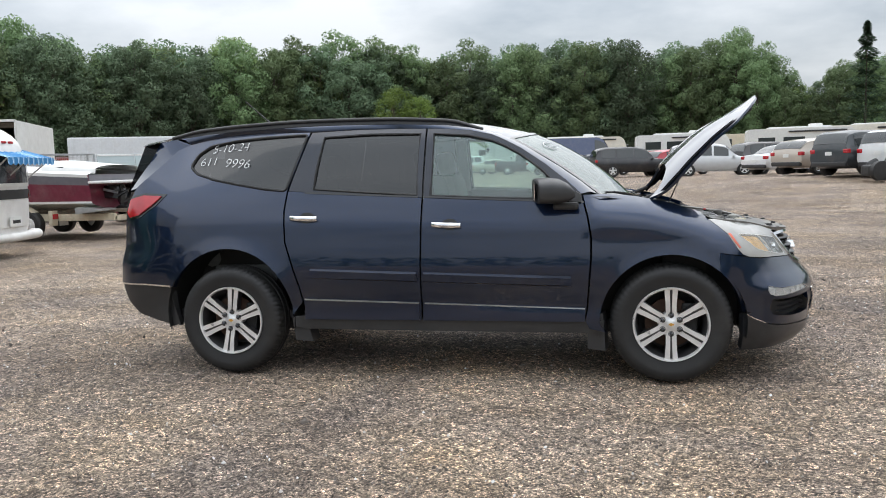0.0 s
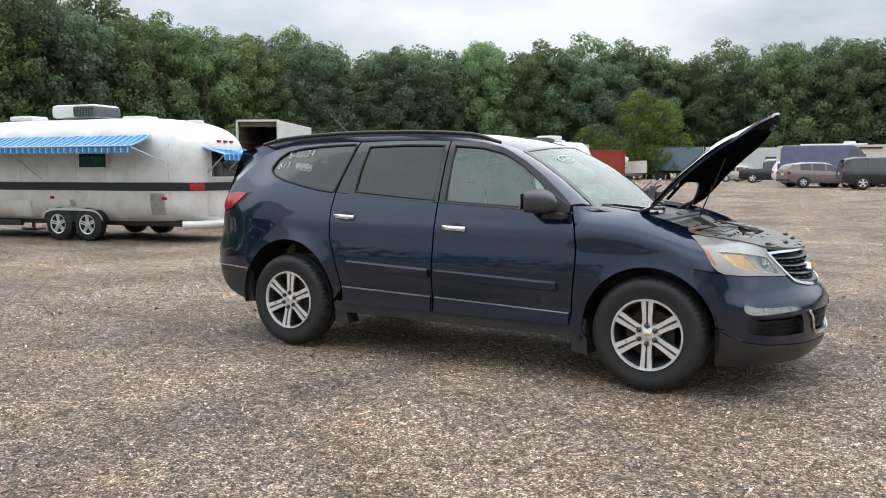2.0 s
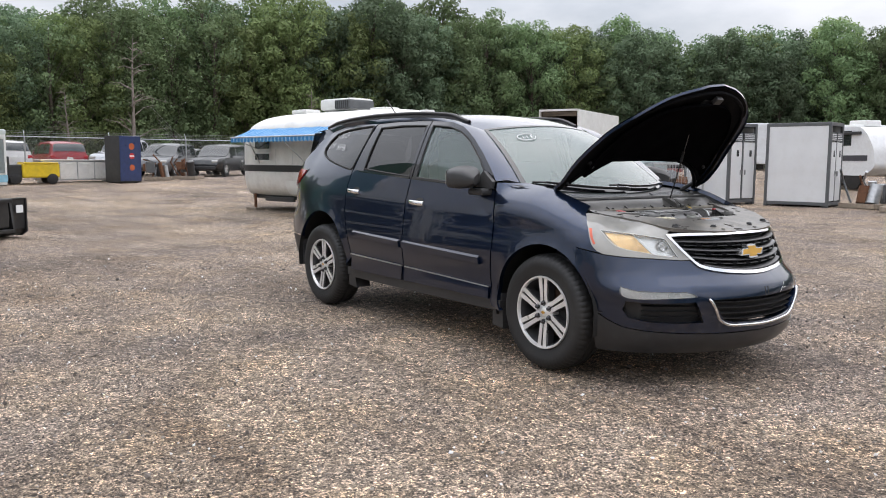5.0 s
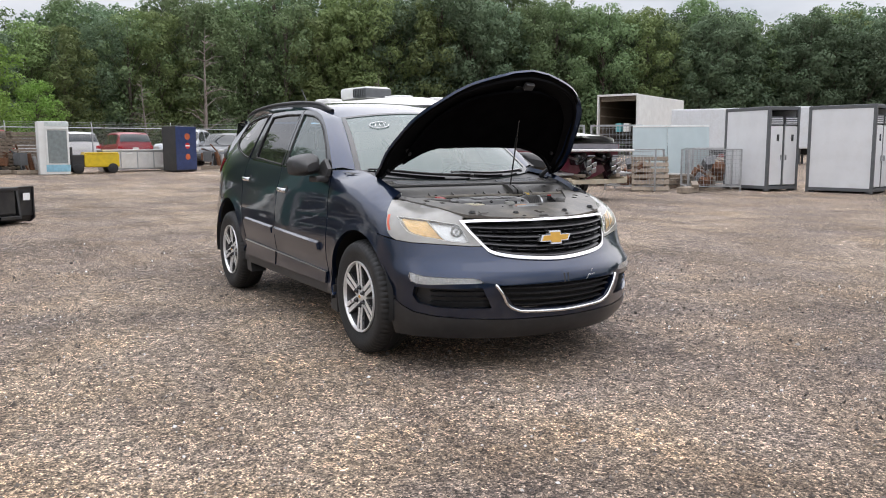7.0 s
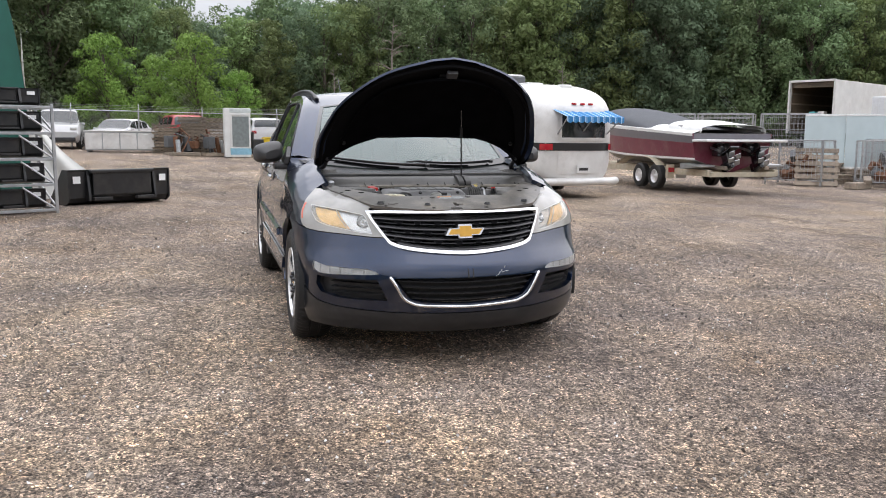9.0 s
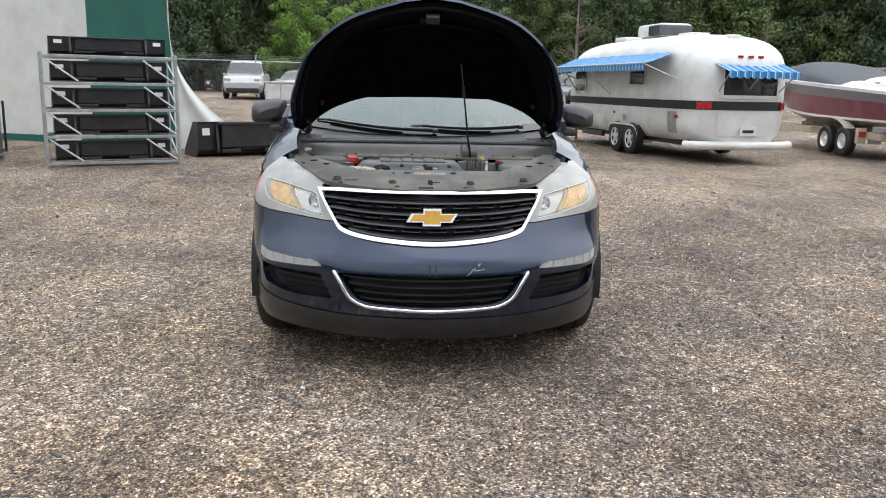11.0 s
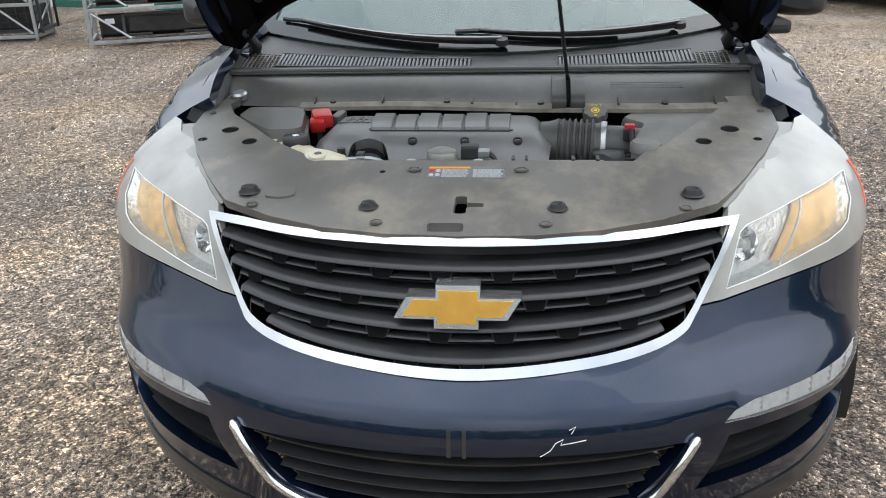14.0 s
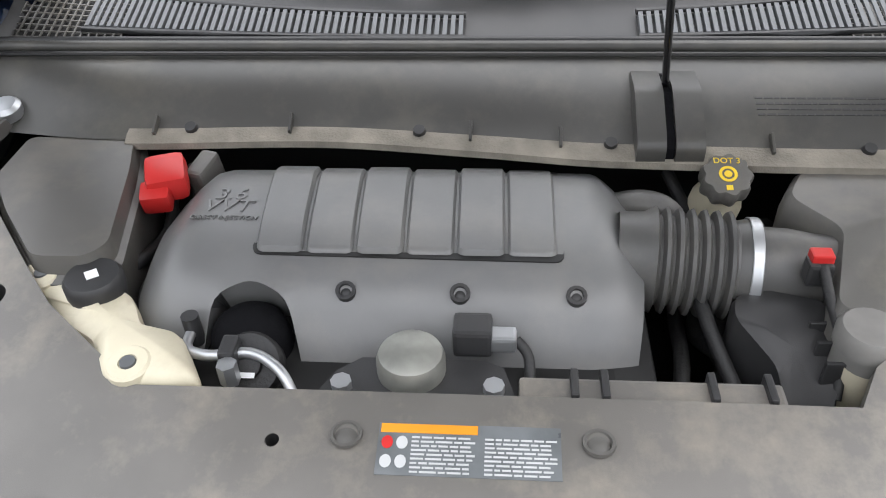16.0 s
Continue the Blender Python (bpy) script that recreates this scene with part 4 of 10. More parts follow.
    # roof edge and pillar between the side frames and the roof or windscreen
    top = [(0.955, 1.225), (0.87, 1.305), (0.72, 1.425), (0.56, 1.533), (0.45, 1.592), (0.36, 1.632), (0.2, 1.668), (0.0, 1.685), (-0.3, 1.696), (-0.6, 1.700), (-0.95, 1.693), (-1.3, 1.700), (-1.6, 1.690), (-1.8, 1.668), (-1.98, 1.640)]
    la = [hull(sx(x), z, -0.002, sg) for x, z in top]
    lb = [screen_at(sg * 1.0, b) for b in (0.93, 0.76, 0.53, 0.28, 0.12, 0.02)] + [roof_at(x, sg) for x in (0.28, 0.05, -0.28, -0.6, -0.95, -1.3, -1.6, -1.8, -2.02)]
    mid = [a.lerp(b, 0.5) + Vector((0.005, sg * 0.012, 0.014)) for a, b in zip(la, lb)]
    k = len(la)
    Shape().add(la + mid + lb, [(r * k + i, r * k + i + 1, (r + 1) * k + i + 1, (r + 1) * k + i) for r in range(2) for i in range(k - 1)]).link("roof_pillar", NAVY, car, "", 80)
    # rear pillar and window side behind the quarter glass
    lc = [hull(sx(x), z, -0.002, sg) for x, z in ((-1.98, 1.640), (-2.09, 1.600), (-2.17, 1.51), (-2.27, 1.41), (-2.37, 1.33))]
    ld = [roof_at(-2.05, sg), roof_at(-2.20, sg), Vector((-2.27, sg * 0.60, 1.52)), Vector((-2.35, sg * 0.64, 1.40)), Vector((-2.44, sg * 0.62, 1.31))]
    ribbon("rear_pillar", lc, ld, NAVY, car)
    # door mirror
    secs = [(0.672, 1.035, 1.250, 0.098, 0.066), (0.680, 1.035, 1.250, 0.108, 0.077), (0.76, 1.035, 1.250, 0.108, 0.080), (0.83, 1.030, 1.248, 0.100, 0.072), (0.872, 1.022, 1.243, 0.082, 0.054), (0.892, 1.015, 1.238, 0.05, 0.030)]

    def mirror_at(u, v):
        x, yc, zc, hy, hz = secs[int(round(u * 5))]
        c, s_ = math.cos(2 * math.pi * v), math.sin(2 * math.pi * v)
        py, pz = math.copysign(abs(c) ** 0.5, c), math.copysign(abs(s_) ** 0.5, s_)
        return Vector((x + 0.03 * py, sg * (yc + hy * py), zc + hz * pz * (1 - 0.16 * max(0.0, py)) - 0.012 * py))
    m_sh = Shape()
    m_sh.grid(mirror_at, 5, 32)
    m_sh.f += [tuple(range(32, -1, -1)), tuple(range(5 * 33, 5 * 33 + 33))]
    mir = m_sh.link("door_mirror", BLACK_PLASTIC, car, "black plastic door mirror", 50)
    Shape().box((0.672, sg * 1.035, 1.250), (0.006, 0.165, 0.105), 0.002).link("mirror_glass", CHROME, mir)
    Shape().prism([(0.70, 1.188), (0.955, 1.172), (0.955, 1.222), (0.83, 1.295)], lambda u, v, d: hull(sx(u), v, 0.002 + d, sg), 0, 0.03).link("mirror_base", BLACK_PLASTIC, mir)
    Shape().box((0.86, sg * 0.94, 1.150), (0.16, 0.13, 0.045), 0.015).link("mirror_arm", BLACK_PLASTIC, mir)

Shape().grid(lambda u, v: roof_at(0.585 - 2.95 * u, 2 * v - 1), 46, 20).link("roof", NAVY, car, "dark blue roof", 60)
Shape().grid(lambda u, v: Vector((-2.20 - 0.13 * u - 0.02 * (1 - (2 * v - 1) ** 2), 0.585 * (2 * v - 1), ROOF_Z(-2.2) + 0.006 - 0.022 * u - 0.055 * abs(2 * v - 1) ** 2.4)), 6, 16).link("rear_spoiler", NAVY, car, "", 60)
Shape().grid(lambda u, v: Vector((-2.33 + 0.10 * u, 0.58 * (2 * v - 1), ROOF_Z(-2.2) - 0.020 - 0.03 * u - 0.055 * abs(2 * v - 1) ** 2.4)), 4, 16).link("spoiler_underside", BLACK_PLASTIC, car, "", 60)
Shape().grid(lambda u, v: Vector((-2.30 - 0.20 * u - 0.06 * (1 - (2 * v - 1) ** 2), 0.60 * (2 * v - 1), 1.645 - 0.40 * u)), 8, 14).link("rear_window", GLASS_DARK, car, "dark rear window", 60)
Shape().grid(lambda u, v: hull(S_END - 0.62 + 0.62 * u, 0.615 + (1.30 - 0.615) * v, 0, 1), 14, 16).link("tailgate", NAVY, car, "", 60)
Shape().grid(lambda u, v: hull(S_END - 0.62 + 0.62 * u, 0.615 + (1.30 - 0.615) * v, 0, -1), 14, 16).link("tailgate", NAVY, car, "", 60)
for sg in (-1, 1):
    Shape().grid(lambda u, v: hull(S_END - 0.62 + 0.62 * u, 0.46 - 0.06 * (1 - u) + (0.16 + 0.06 * (1 - u)) * v, -0.006 - 0.10 * (1 - v) ** 1.6, sg), 14, 8).link("rear_bumper", BLACK_PLASTIC, car, "", 60)
Shape().tube([(-1.48, -0.10, 1.79), (-1.56, -0.10, 1.86), (-1.70, -0.10, 1.985)], [0.010, 0.0055, 0.004], 6).link("aerial", BLACK_PLASTIC, car, "short black roof aerial")
WS_FLIP = (screen_at(0.1, 0.5) - screen_at(0, 0.5)).cross(screen_at(0, 0.6) - screen_at(0, 0.5)).x < 0
ws = Shape()
ws.grid(lambda u, v: screen_at(2 * u - 1, v), 28, 16, flip=WS_FLIP)
ws.link("windscreen", GLASS_SCREEN, car, "pale green windscreen", 80)
band = Shape()
for a0, a1, b0, b1 in ((-1, -0.955, 0, 1), (0.955, 1, 0, 1), (-1, 1, 0, 0.035), (-1, 1, 0.93, 1)):
    band.grid(lambda u, v: screen_at(a0 + (a1 - a0) * u, b0 + (b1 - b0) * v) + Vector((0.003, 0, 0.004)), 24, 10)
band.link("windscreen_border", GLOSS_BLACK, car, "", 80)

# ---- nose ----
# grille surround: outer and inner edges as (station, height)
GR_OUT = [(0.715, 0.928), (0.665, 0.878), (0.610, 0.825), (0.540, 0.763), (0.500, 0.735), (0.410, 0.713), (0.240, 0.693), (0.0, 0.681)]
GR_IN = [(0.678, 0.914), (0.634, 0.868), (0.590, 0.828), (0.524, 0.769), (0.480, 0.747), (0.400, 0.730), (0.240, 0.712), (0.0, 0.700)]
both_sides = lambda pts: pts + [(-q, z) for q, z in pts[-2::-1]]
mirrored = lambda pts: pts + [(x, -y, z) for x, y, z in pts[-2::-1]]
gin = rounded(both_sides(GR_IN), 5, closed=False) + [(q, 0.919) for q in np.linspace(-0.670, 0.670, 12)[1:-1]]
gout = rounded(both_sides(GR_OUT), 5, closed=False) + [(q, 0.934) for q in np.linspace(-0.712, 0.712, 12)[1:-1]]
grille = sheet("grille_surround", gout, skin(1, 0.012), CHROME, car, 0.025, 0.03, holes=[gin], label="bright chrome grille surround", smooth=40)
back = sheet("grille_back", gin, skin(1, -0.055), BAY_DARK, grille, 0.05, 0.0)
sg_max = lambda z: float(np.interp(z, [p[1] for p in GR_IN][::-1], [p[0] for p in GR_IN][::-1]))
# slats, with small tabs hanging from them
for i in range(4):
    z0 = 0.885 - 0.047 * i
    w = sg_max(z0 - 0.005) + 0.016
    sag = 0.018 + 0.012 * i
    for dz, th, dep in ((0.0, 0.021, 0.004), (-0.023, 0.014, -0.010)):
        st = Shape()
        st.grid(lambda u, v: hull((2 * u - 1) * w, z0 + dz - sag * (1 - (2 * u - 1) ** 2) * 0.7 + th * (0.5 - v), dep - 0.045 * abs(2 * v - 1) ** 2 * 0.5, 1), 40, 5)
        st.grid(lambda u, v: hull((2 * u - 1) * w, z0 + dz - sag * (1 - (2 * u - 1) ** 2) * 0.7 - th * 0.5 + 0.0005 * v, -0.018 - 0.03 * v, 1), 40, 1)
        st.grid(lambda u, v: hull((2 * u - 1) * w, z0 + dz - sag * (1 - (2 * u - 1) ** 2) * 0.7 + th * 0.5, -0.018 - 0.03 * v, 1), 40, 1)
        st.link("grille_slat", GRILLE_BLACK, grille, "", 60)
    for j in range(9):
        q = -0.60 + 0.140 * j + (0.070 if i % 2 else 0)
        if abs(q) < w - 0.05:
            zt = z0 - 0.010 - sag * (1 - (q / w) ** 2) * 0.7
            # the black inner face puts the shade of a slot into colour
            for k, d1, mat in ((1.0, -0.010, GRILLE_BLACK), (0.94, -0.0085, HOOD_BLACK)):
                Shape().prism([(q - 0.029 * k, zt + 0.004), (q - 0.019 * k, zt - 0.017 * k), (q + 0.019 * k, zt - 0.017 * k), (q + 0.029 * k, zt + 0.004)], lambda u, v, d: hull(u, v, d, 1), -0.035, d1).link("grille_tab", mat, grille)
# emblem: a plain gold cross-bar shape with a chrome rim
def emblem(k):
    return [(-0.125 * k, -0.0245 * k), (-0.045 * k, -0.0245 * k), (-0.045 * k, -0.042 * k), (0.042 * k, -0.042 * k), (0.042 * k, -0.0245 * k), (0.098 * k, -0.0245 * k),
            (0.125 * k, 0.0165 * k), (0.045 * k, 0.0165 * k), (0.045 * k, 0.040 * k), (-0.042 * k, 0.040 * k), (-0.042 * k, 0.0165 * k), (-0.100 * k, 0.0165 * k)]
eb = lambda u, v, d: Vector((2.402 + d - 0.30 * v - 0.15 * u * u, u, 0.814 + v))
Shape().prism(emblem(1.0), eb, -0.03, 0.010).link("emblem_rim", surface("emblem_silver", (0.68, 0.68, 0.68), 0.22, 0.9, vary=0.1), grille, "", 30)
Shape().prism([(u * 0.875 + 0.001, v * 0.76) for u, v in emblem(1.0)], eb, 0.0, 0.0125).link("emblem", GOLD, grille, "plain gold emblem", 30)

LG = [(2.44, 0.445, 0.545), (2.455, 0.395, 0.470), (2.462, 0.355, 0.418), (2.475, 0.275, 0.400), (2.50, 0.12, 0.392), (2.508, 0.0, 0.388)]
DRL = [(1.022, 0.622), (0.985, 0.614), (0.92, 0.602), (0.77, 0.597), (0.63, 0.596), (0.58, 0.585), (0.553, 0.566), (0.64, 0.559), (0.77, 0.555), (0.90, 0.550), (0.97, 0.553), (1.01, 0.566), (1.028, 0.594)]
FOG = [(2.13, 0.862, 0.535), (2.25, 0.745, 0.528), (2.40, 0.545, 0.535), (2.415, 0.500, 0.455), (2.42, 0.478, 0.408), (2.34, 0.62, 0.404), (2.24, 0.745, 0.410), (2.145, 0.84, 0.432), (2.11, 0.875, 0.48)]
lg = front(mirrored(LG)) + [(q, 0.548) for q in np.linspace(-near(2.44, 0.445), near(2.44, 0.445), 10)[1:-1]]
right_of = lambda pts: [(-s, z) for s, z in front(pts)]
s_arch = near(1.952, 0.93)
VAL = [(0.0, 0.334), (0.2, 0.336), (0.45, 0.340), (0.65, 0.346), (0.85, 0.358), (1.0, 0.378), (1.10, 0.415), (1.17, 0.452), (s_arch - 0.06, 0.458)]
hl_edge = HL[7:2:-1]
half_b = [(s, z) for s, z in VAL] + [(s_arch, 0.462), (sx(1.930), 0.54), (sx(1.898), 0.609), (sx(1.853), 0.672), (sx(1.804), 0.725), (sx(1.808), 0.832), (sx(1.90), 0.820)] + [(s, z - 0.006) for s, z in hl_edge]
half_b += [(s - 0.0, z - 0.004) for s, z in GR_OUT[3:]]
outline = half_b + [(-s, z) for s, z in half_b[-2:0:-1]]
bumper = sheet("front_bumper", outline, skin(1), NAVY, car, 0.04, 0.03, holes=[lg, DRL, [(-s, z) for s, z in DRL], front(FOG), right_of(FOG)], label="dark blue front bumper, scratched near the middle", inward=(1.5, 0, 0.6), smooth=60)
# lower lip in black plastic
bot = [(0.0, 0.205), (0.3, 0.205), (0.6, 0.205), (0.85, 0.207), (1.05, 0.212), (s_arch, 0.215)]
half_v = bot + [(s_arch, 0.452)] + [(s, z - 0.006) for s, z in VAL[::-1]]
vout = half_v + [(-s, z) for s, z in half_v[-2:0:-1]]
sheet("front_valance", vout, skin(1, 0.004), LIP_PLASTIC, car, 0.045, 0.05, label="scuffed black lower bumper lip", inward=(1.5, 0, 0.6), smooth=60)
sheet("lower_grille_back", lg, skin(1, -0.06), BAY_DARK, bumper, 0.06, 0.0)
for i in range(4):
    z0 = 0.532 - 0.036 * i
    w = float(np.interp(z0, [0.388, 0.40, 0.418, 0.470, 0.545], [near(2.5, 0.2), near(2.475, 0.275), near(2.462, 0.355), near(2.455, 0.395), near(2.44, 0.445)])) - 0.012
    st = Shape().grid(lambda u, v: hull((2 * u - 1) * w, z0 - 0.012 * (1 - (2 * u - 1) ** 2) + 0.014 * (0.5 - v), -0.012 - 0.03 * abs(2 * v - 1) ** 2, 1), 36, 5)
    st.link("lower_grille_slat", GRILLE_BLACK, bumper, "", 60)
chrome_u = [hull(s, z, 0.008, 1) for s, z in front([(2.44, 0.470, 0.556)] + [(2.452, 0.43, 0.50), (2.458, 0.392, 0.428), (2.465, 0.345, 0.392), (2.475, 0.275, 0.381), (2.495, 0.14, 0.374), (2.508, 0.0, 0.370)])]
chrome_u += [Vector((p.x, -p.y, p.z)) for p in chrome_u[-2::-1]]
Shape().tube(rounded(chrome_u, 5, closed=False), [0.005] + [0.0105] * 59 + [0.005], 8).link("lower_chrome_trim", CHROME, bumper, "thin chrome trim", 60)
# white film put into the lens for the sky its reflectors would catch
LENS_DRL = pane_material("running_lamp_lens", (0.98, 0.98, 0.98), haze=0.12, rough=0.05, ior=1.5, dust_sheen=(0.95, 0.95, 0.95))
RIB_WHITE = surface("rib_white", (0.94, 0.94, 0.93), 0.25, 0.15, vary=0.15, scale=60)
RIB_GREY = surface("rib_grey", (0.66, 0.66, 0.66), 0.3, vary=0.1)
LAMP_SILVER = surface("lamp_silver", (0.88, 0.89, 0.89), 0.22, 0.6, vary=0.2, scale=60, grain=0.9, grain_scale=90)
for sg in (-1, 1):
    drl = sheet("running_lamp_housing", DRL, skin(sg, -0.026), RIB_WHITE, bumper, 0.03, 0.0)
    sheet("running_lamp", DRL, skin(sg, 0.002), LENS_DRL, bumper, 0.03, 0.02, label="clear ribbed lamp strip")
    rf = Shape()
    lo = Curve([(0.56, 0.563), (0.64, 0.560), (0.77, 0.556), (0.90, 0.551), (0.97, 0.554), (1.01, 0.567), (1.025, 0.592)])
    hi = Curve([(0.56, 0.572), (0.58, 0.584), (0.63, 0.595), (0.77, 0.596), (0.92, 0.601), (0.985, 0.613), (1.025, 0.620)])
    for k in range(3):
        rf.grid(lambda u, v: hull(0.565 + 0.455 * u, lo(0.565 + 0.455 * u) + (hi(0.565 + 0.455 * u) - lo(0.565 + 0.455 * u)) * (k + v) / 3, -0.006 - 0.012 * v, sg), 40, 1)
    rf.link("lamp_reflector", RIB_WHITE, bumper, "bright stepped reflector")
    for i in range(5):
        q = 1.0 - 0.38 * (i + 0.5) / 5
        zl, zh = lo(q) + 0.003, hi(q) - 0.003
        Shape().prism([(q - 0.0022, zl), (q - 0.0010, zl), (q + 0.0022, zh), (q + 0.0010, zh)], lambda u, v, d: hull(u, v, d, sg), -0.012, -0.004).link("lamp_rib", RIB_GREY, bumper)
    sheet("fog_recess", front(FOG), skin(sg, -0.055), BLACK_PLASTIC, bumper, 0.04, 0.0)
    fo = front(FOG)
    a = [hull(s, z, 0.0, sg) for s, z in fo + fo[:1]]
    b = [hull(s, z, -0.055, sg) for s, z in fo + fo[:1]]
    ribbon("fog_recess_wall", a, b, BLACK_PLASTIC, bumper)
    for i in range(3):
        z0 = 0.505 - 0.032 * i
        s0, s1 = near(2.19, 0.80), near(2.41, 0.515 - 0.015 * i)
        Shape().grid(lambda u, v: hull(s0 + (s1 - s0) * u, z0 + 0.010 * (0.5 - v), -0.020 - 0.03 * abs(2 * v - 1), sg), 12, 4).link("fog_slat", GRILLE_BLACK, bumper, "", 60)
    # headlamp: cloudy lens with a clear double window, amber reflector, round lamp, side marker
    hl, win = HL, WIN
    lamp = sheet("headlamp", hl, skin(sg, 0.0045), LENS_BODY, car, 0.03, 0.016, holes=[win], label="cloudy headlamp with an amber reflector")
    sheet("lamp_housing", win, skin(sg, -0.034), LAMP_SILVER, lamp, 0.03, 0.0)
    ribbon("housing_wall", [hull(s, z, 0.0, sg) for s, z in win + win[:1]], [hull(s, z, -0.034, sg) for s, z in win + win[:1]], LAMP_SILVER, lamp)
    sheet("window_lens", win, skin(sg, 0.003), LENS_CLEAR, lamp, 0.03, 0.0, label="yellowed hazy lens")
    am = WIN[:3] + WIN[10:]
    sheet("amber_reflector", [(q + 0.004, z) for q, z in am], skin(sg, -0.024), AMBER, lamp, 0.02, 0.006)
    md = [(1.278, 0.958), (1.240, 0.900), (1.213, 0.864), (1.201, 0.868), (1.226, 0.903), (1.260, 0.958)]
    sheet("side_marker", md, skin(sg, 0.006), surface("orange_marker", (0.66, 0.11, 0.05), 0.3, coat=0.5), lamp, 0.03, 0.003, label="orange side marker")
    edge = [hull(q, z, 0.004, sg) for q, z in win + win[:1]]
    Shape().tube(edge, 0.0017, 6).link("window_line", WHITE_PAINT, lamp, "", 60)
    dv = [WIN[2], WIN[10]]
    Shape().tube([hull(dv[0][0] + (dv[1][0] - dv[0][0]) * i / 6, dv[0][1] + (dv[1][1] - dv[0][1]) * i / 6, -0.002, sg) for i in range(7)], 0.003, 6).link("window_line", WHITE_PAINT, lamp, "", 60)
    c = hull(0.735, 0.858, -0.026, sg)
    nrm = Vector((0.85, sg * 0.45, 0.25)).normalized()
    bowl = Shape().lathe([(0.036, 0.014), (0.032, 0.010), (0.024, -0.004), (0.014, -0.012), (0.0, -0.015)], c, nrm, 24)
    bowl.link("lamp_bowl", CHROME, lamp, "", 60)
    Shape().lathe([(0.010, -0.010), (0.010, 0.010), (0.006, 0.015), (0, 0.016)], c, nrm, 14).link("lamp_bulb", WHITE_PAINT, lamp, "", 60)
# dark bars that paint the shade of a faint upright crease, and the scratch on the bumper
for y in (-0.012, 0.018):
    Shape().prism([(y - 0.004, 0.545), (y + 0.004, 0.545), (y + 0.004, 0.60), (y - 0.004, 0.60)], lambda u, v, d: hull(u, v, d, 1), -0.004, 0.0012).link("crease_bar", BLACK_PLASTIC, bumper)
scr = [(0.165, 0.548), (0.185, 0.560), (0.195, 0.575), (0.21, 0.582), (0.205, 0.571), (0.23, 0.574), (0.255, 0.578)]
Shape().tube([hull(s, z, 0.0008, 1) for s, z in scr], 0.0009, 4).link("scratch", WHITE_MARK, bumper, "pale scratch")
Shape().tube([hull(s, z, 0.0008, 1) for s, z in ((0.222, 0.600), (0.235, 0.606), (0.226, 0.592))], 0.0009, 4).link("scratch", WHITE_MARK, bumper, "pale scratch")

# floor pan, so that the car is closed below
Shape().box((-0.05, 0, 0.33), (3.9, 1.46, 0.10), 0.03).link("floor_pan", BAY_DARK, car)
Shape().box((-1.98, 0, 0.47), (0.5, 1.0, 0.16), 0.05).link("rear_floor", BAY_DARK, car)
for y in (-0.25, 0.25):
    Shape().tube([(1.2, y, 0.27), (-0.6, y, 0.25), (-1.9, y * 1.6, 0.29)], 0.03, 8).link("exhaust_pipe", RUST, car)

# ---- open hood ----
HINGE, RISE = Vector((1.325, 0, 1.165)), radians(41.1)
H_DIR, H_NRM = Vector((math.cos(RISE), 0, math.sin(RISE))), Vector((-math.sin(RISE), 0, math.cos(RISE)))
HOOD_W = Curve([(0, 0.765), (0.12, 0.785), (0.25, 0.785), (0.46, 0.735), (0.6, 0.688), (0.74, 0.615), (0.86, 0.515), (0.94, 0.42), (1.01, 0.29), (1.06, 0.15), (1.085, 0.0)])


def hood_at(l, y, off=0.0, skirt=0.0):
    a = y / 0.78
    crown = 0.058 * (1 - a * a) - 0.075 * smoothstep(0.55, 1.12, l) + 0.035 * smoothstep(0.0, 0.45, l) - 0.035 + 0.012 * math.exp(-((abs(y) - 0.36) / 0.06) ** 2) * smoothstep(0.0, 0.2, l) * (1 - smoothstep(0.7, 1.0, l))
    crown -= skirt * max(0.0, (abs(y) / max(0.2, HOOD_W(l)) - 0.52) / 0.48) ** 2 * smoothstep(0.02, 0.18, l) * (1 - 0.8 * smoothstep(0.72, 1.0, l))
    p = HINGE + H_DIR * (l + 0.02 * a * a) + H_NRM * (crown + off)
    return Vector((p.x, y, p.z))


ls = [1.085 * (1 - (1 - i / 22) ** 1.6) for i in range(23)]
# its rear edge arches over the foot of the windscreen
rear_arch = [(0.30 * (1 - (abs(y) / 0.760) ** 4.2), y) for y in [0.74 - 1.48 * i / 20 for i in range(21)]]
hood_out = [(l, -HOOD_W(l)) for l in ls[1:]] + [(l, HOOD_W(l)) for l in ls[-2:0:-1]] + rear_arch
hood = sheet("hood", hood_out, lambda l, y: hood_at(l, y, 0.0, 0.036), NAVY, car, 0.035, 0.016, label="open dark blue hood, raised on its prop rod", inward=(2.4, 0, 0.9), smooth=70)
arch_of = lambda y: 0.30 * max(0.0, 1 - (abs(y) / 0.760) ** 4.2)
shrink = lambda k, d: [(max(0.03 + (l - 0.03) * k, arch_of(y * (k - d)) + 0.3 * (1 - k)), y * (k - d)) for l, y in hood_out]
sheet("hood_inner_panel", shrink(0.985, 0.0), lambda l, y: hood_at(l, y, -0.024), HOOD_BLACK, hood, 0.06, 0.0, inward=(1.5, 0, 2.2), label="black inner panel")
liner = [(max(l * 0.82 + 0.07, arch_of(y * 0.80) + 0.05), y * 0.80) for l, y in hood_out]
sheet("hood_liner", liner, lambda l, y: hood_at(l, y, -0.055 - 0.008 * math.cos(9 * y)), surface("hood_liner_felt", (0.004, 0.004, 0.0045), 0.95, vary=0.3, grain=0.5, spec=0.0), hood, 0.05, -0.02, inward=(1.5, 0, 2.2), label="black sound insulation")
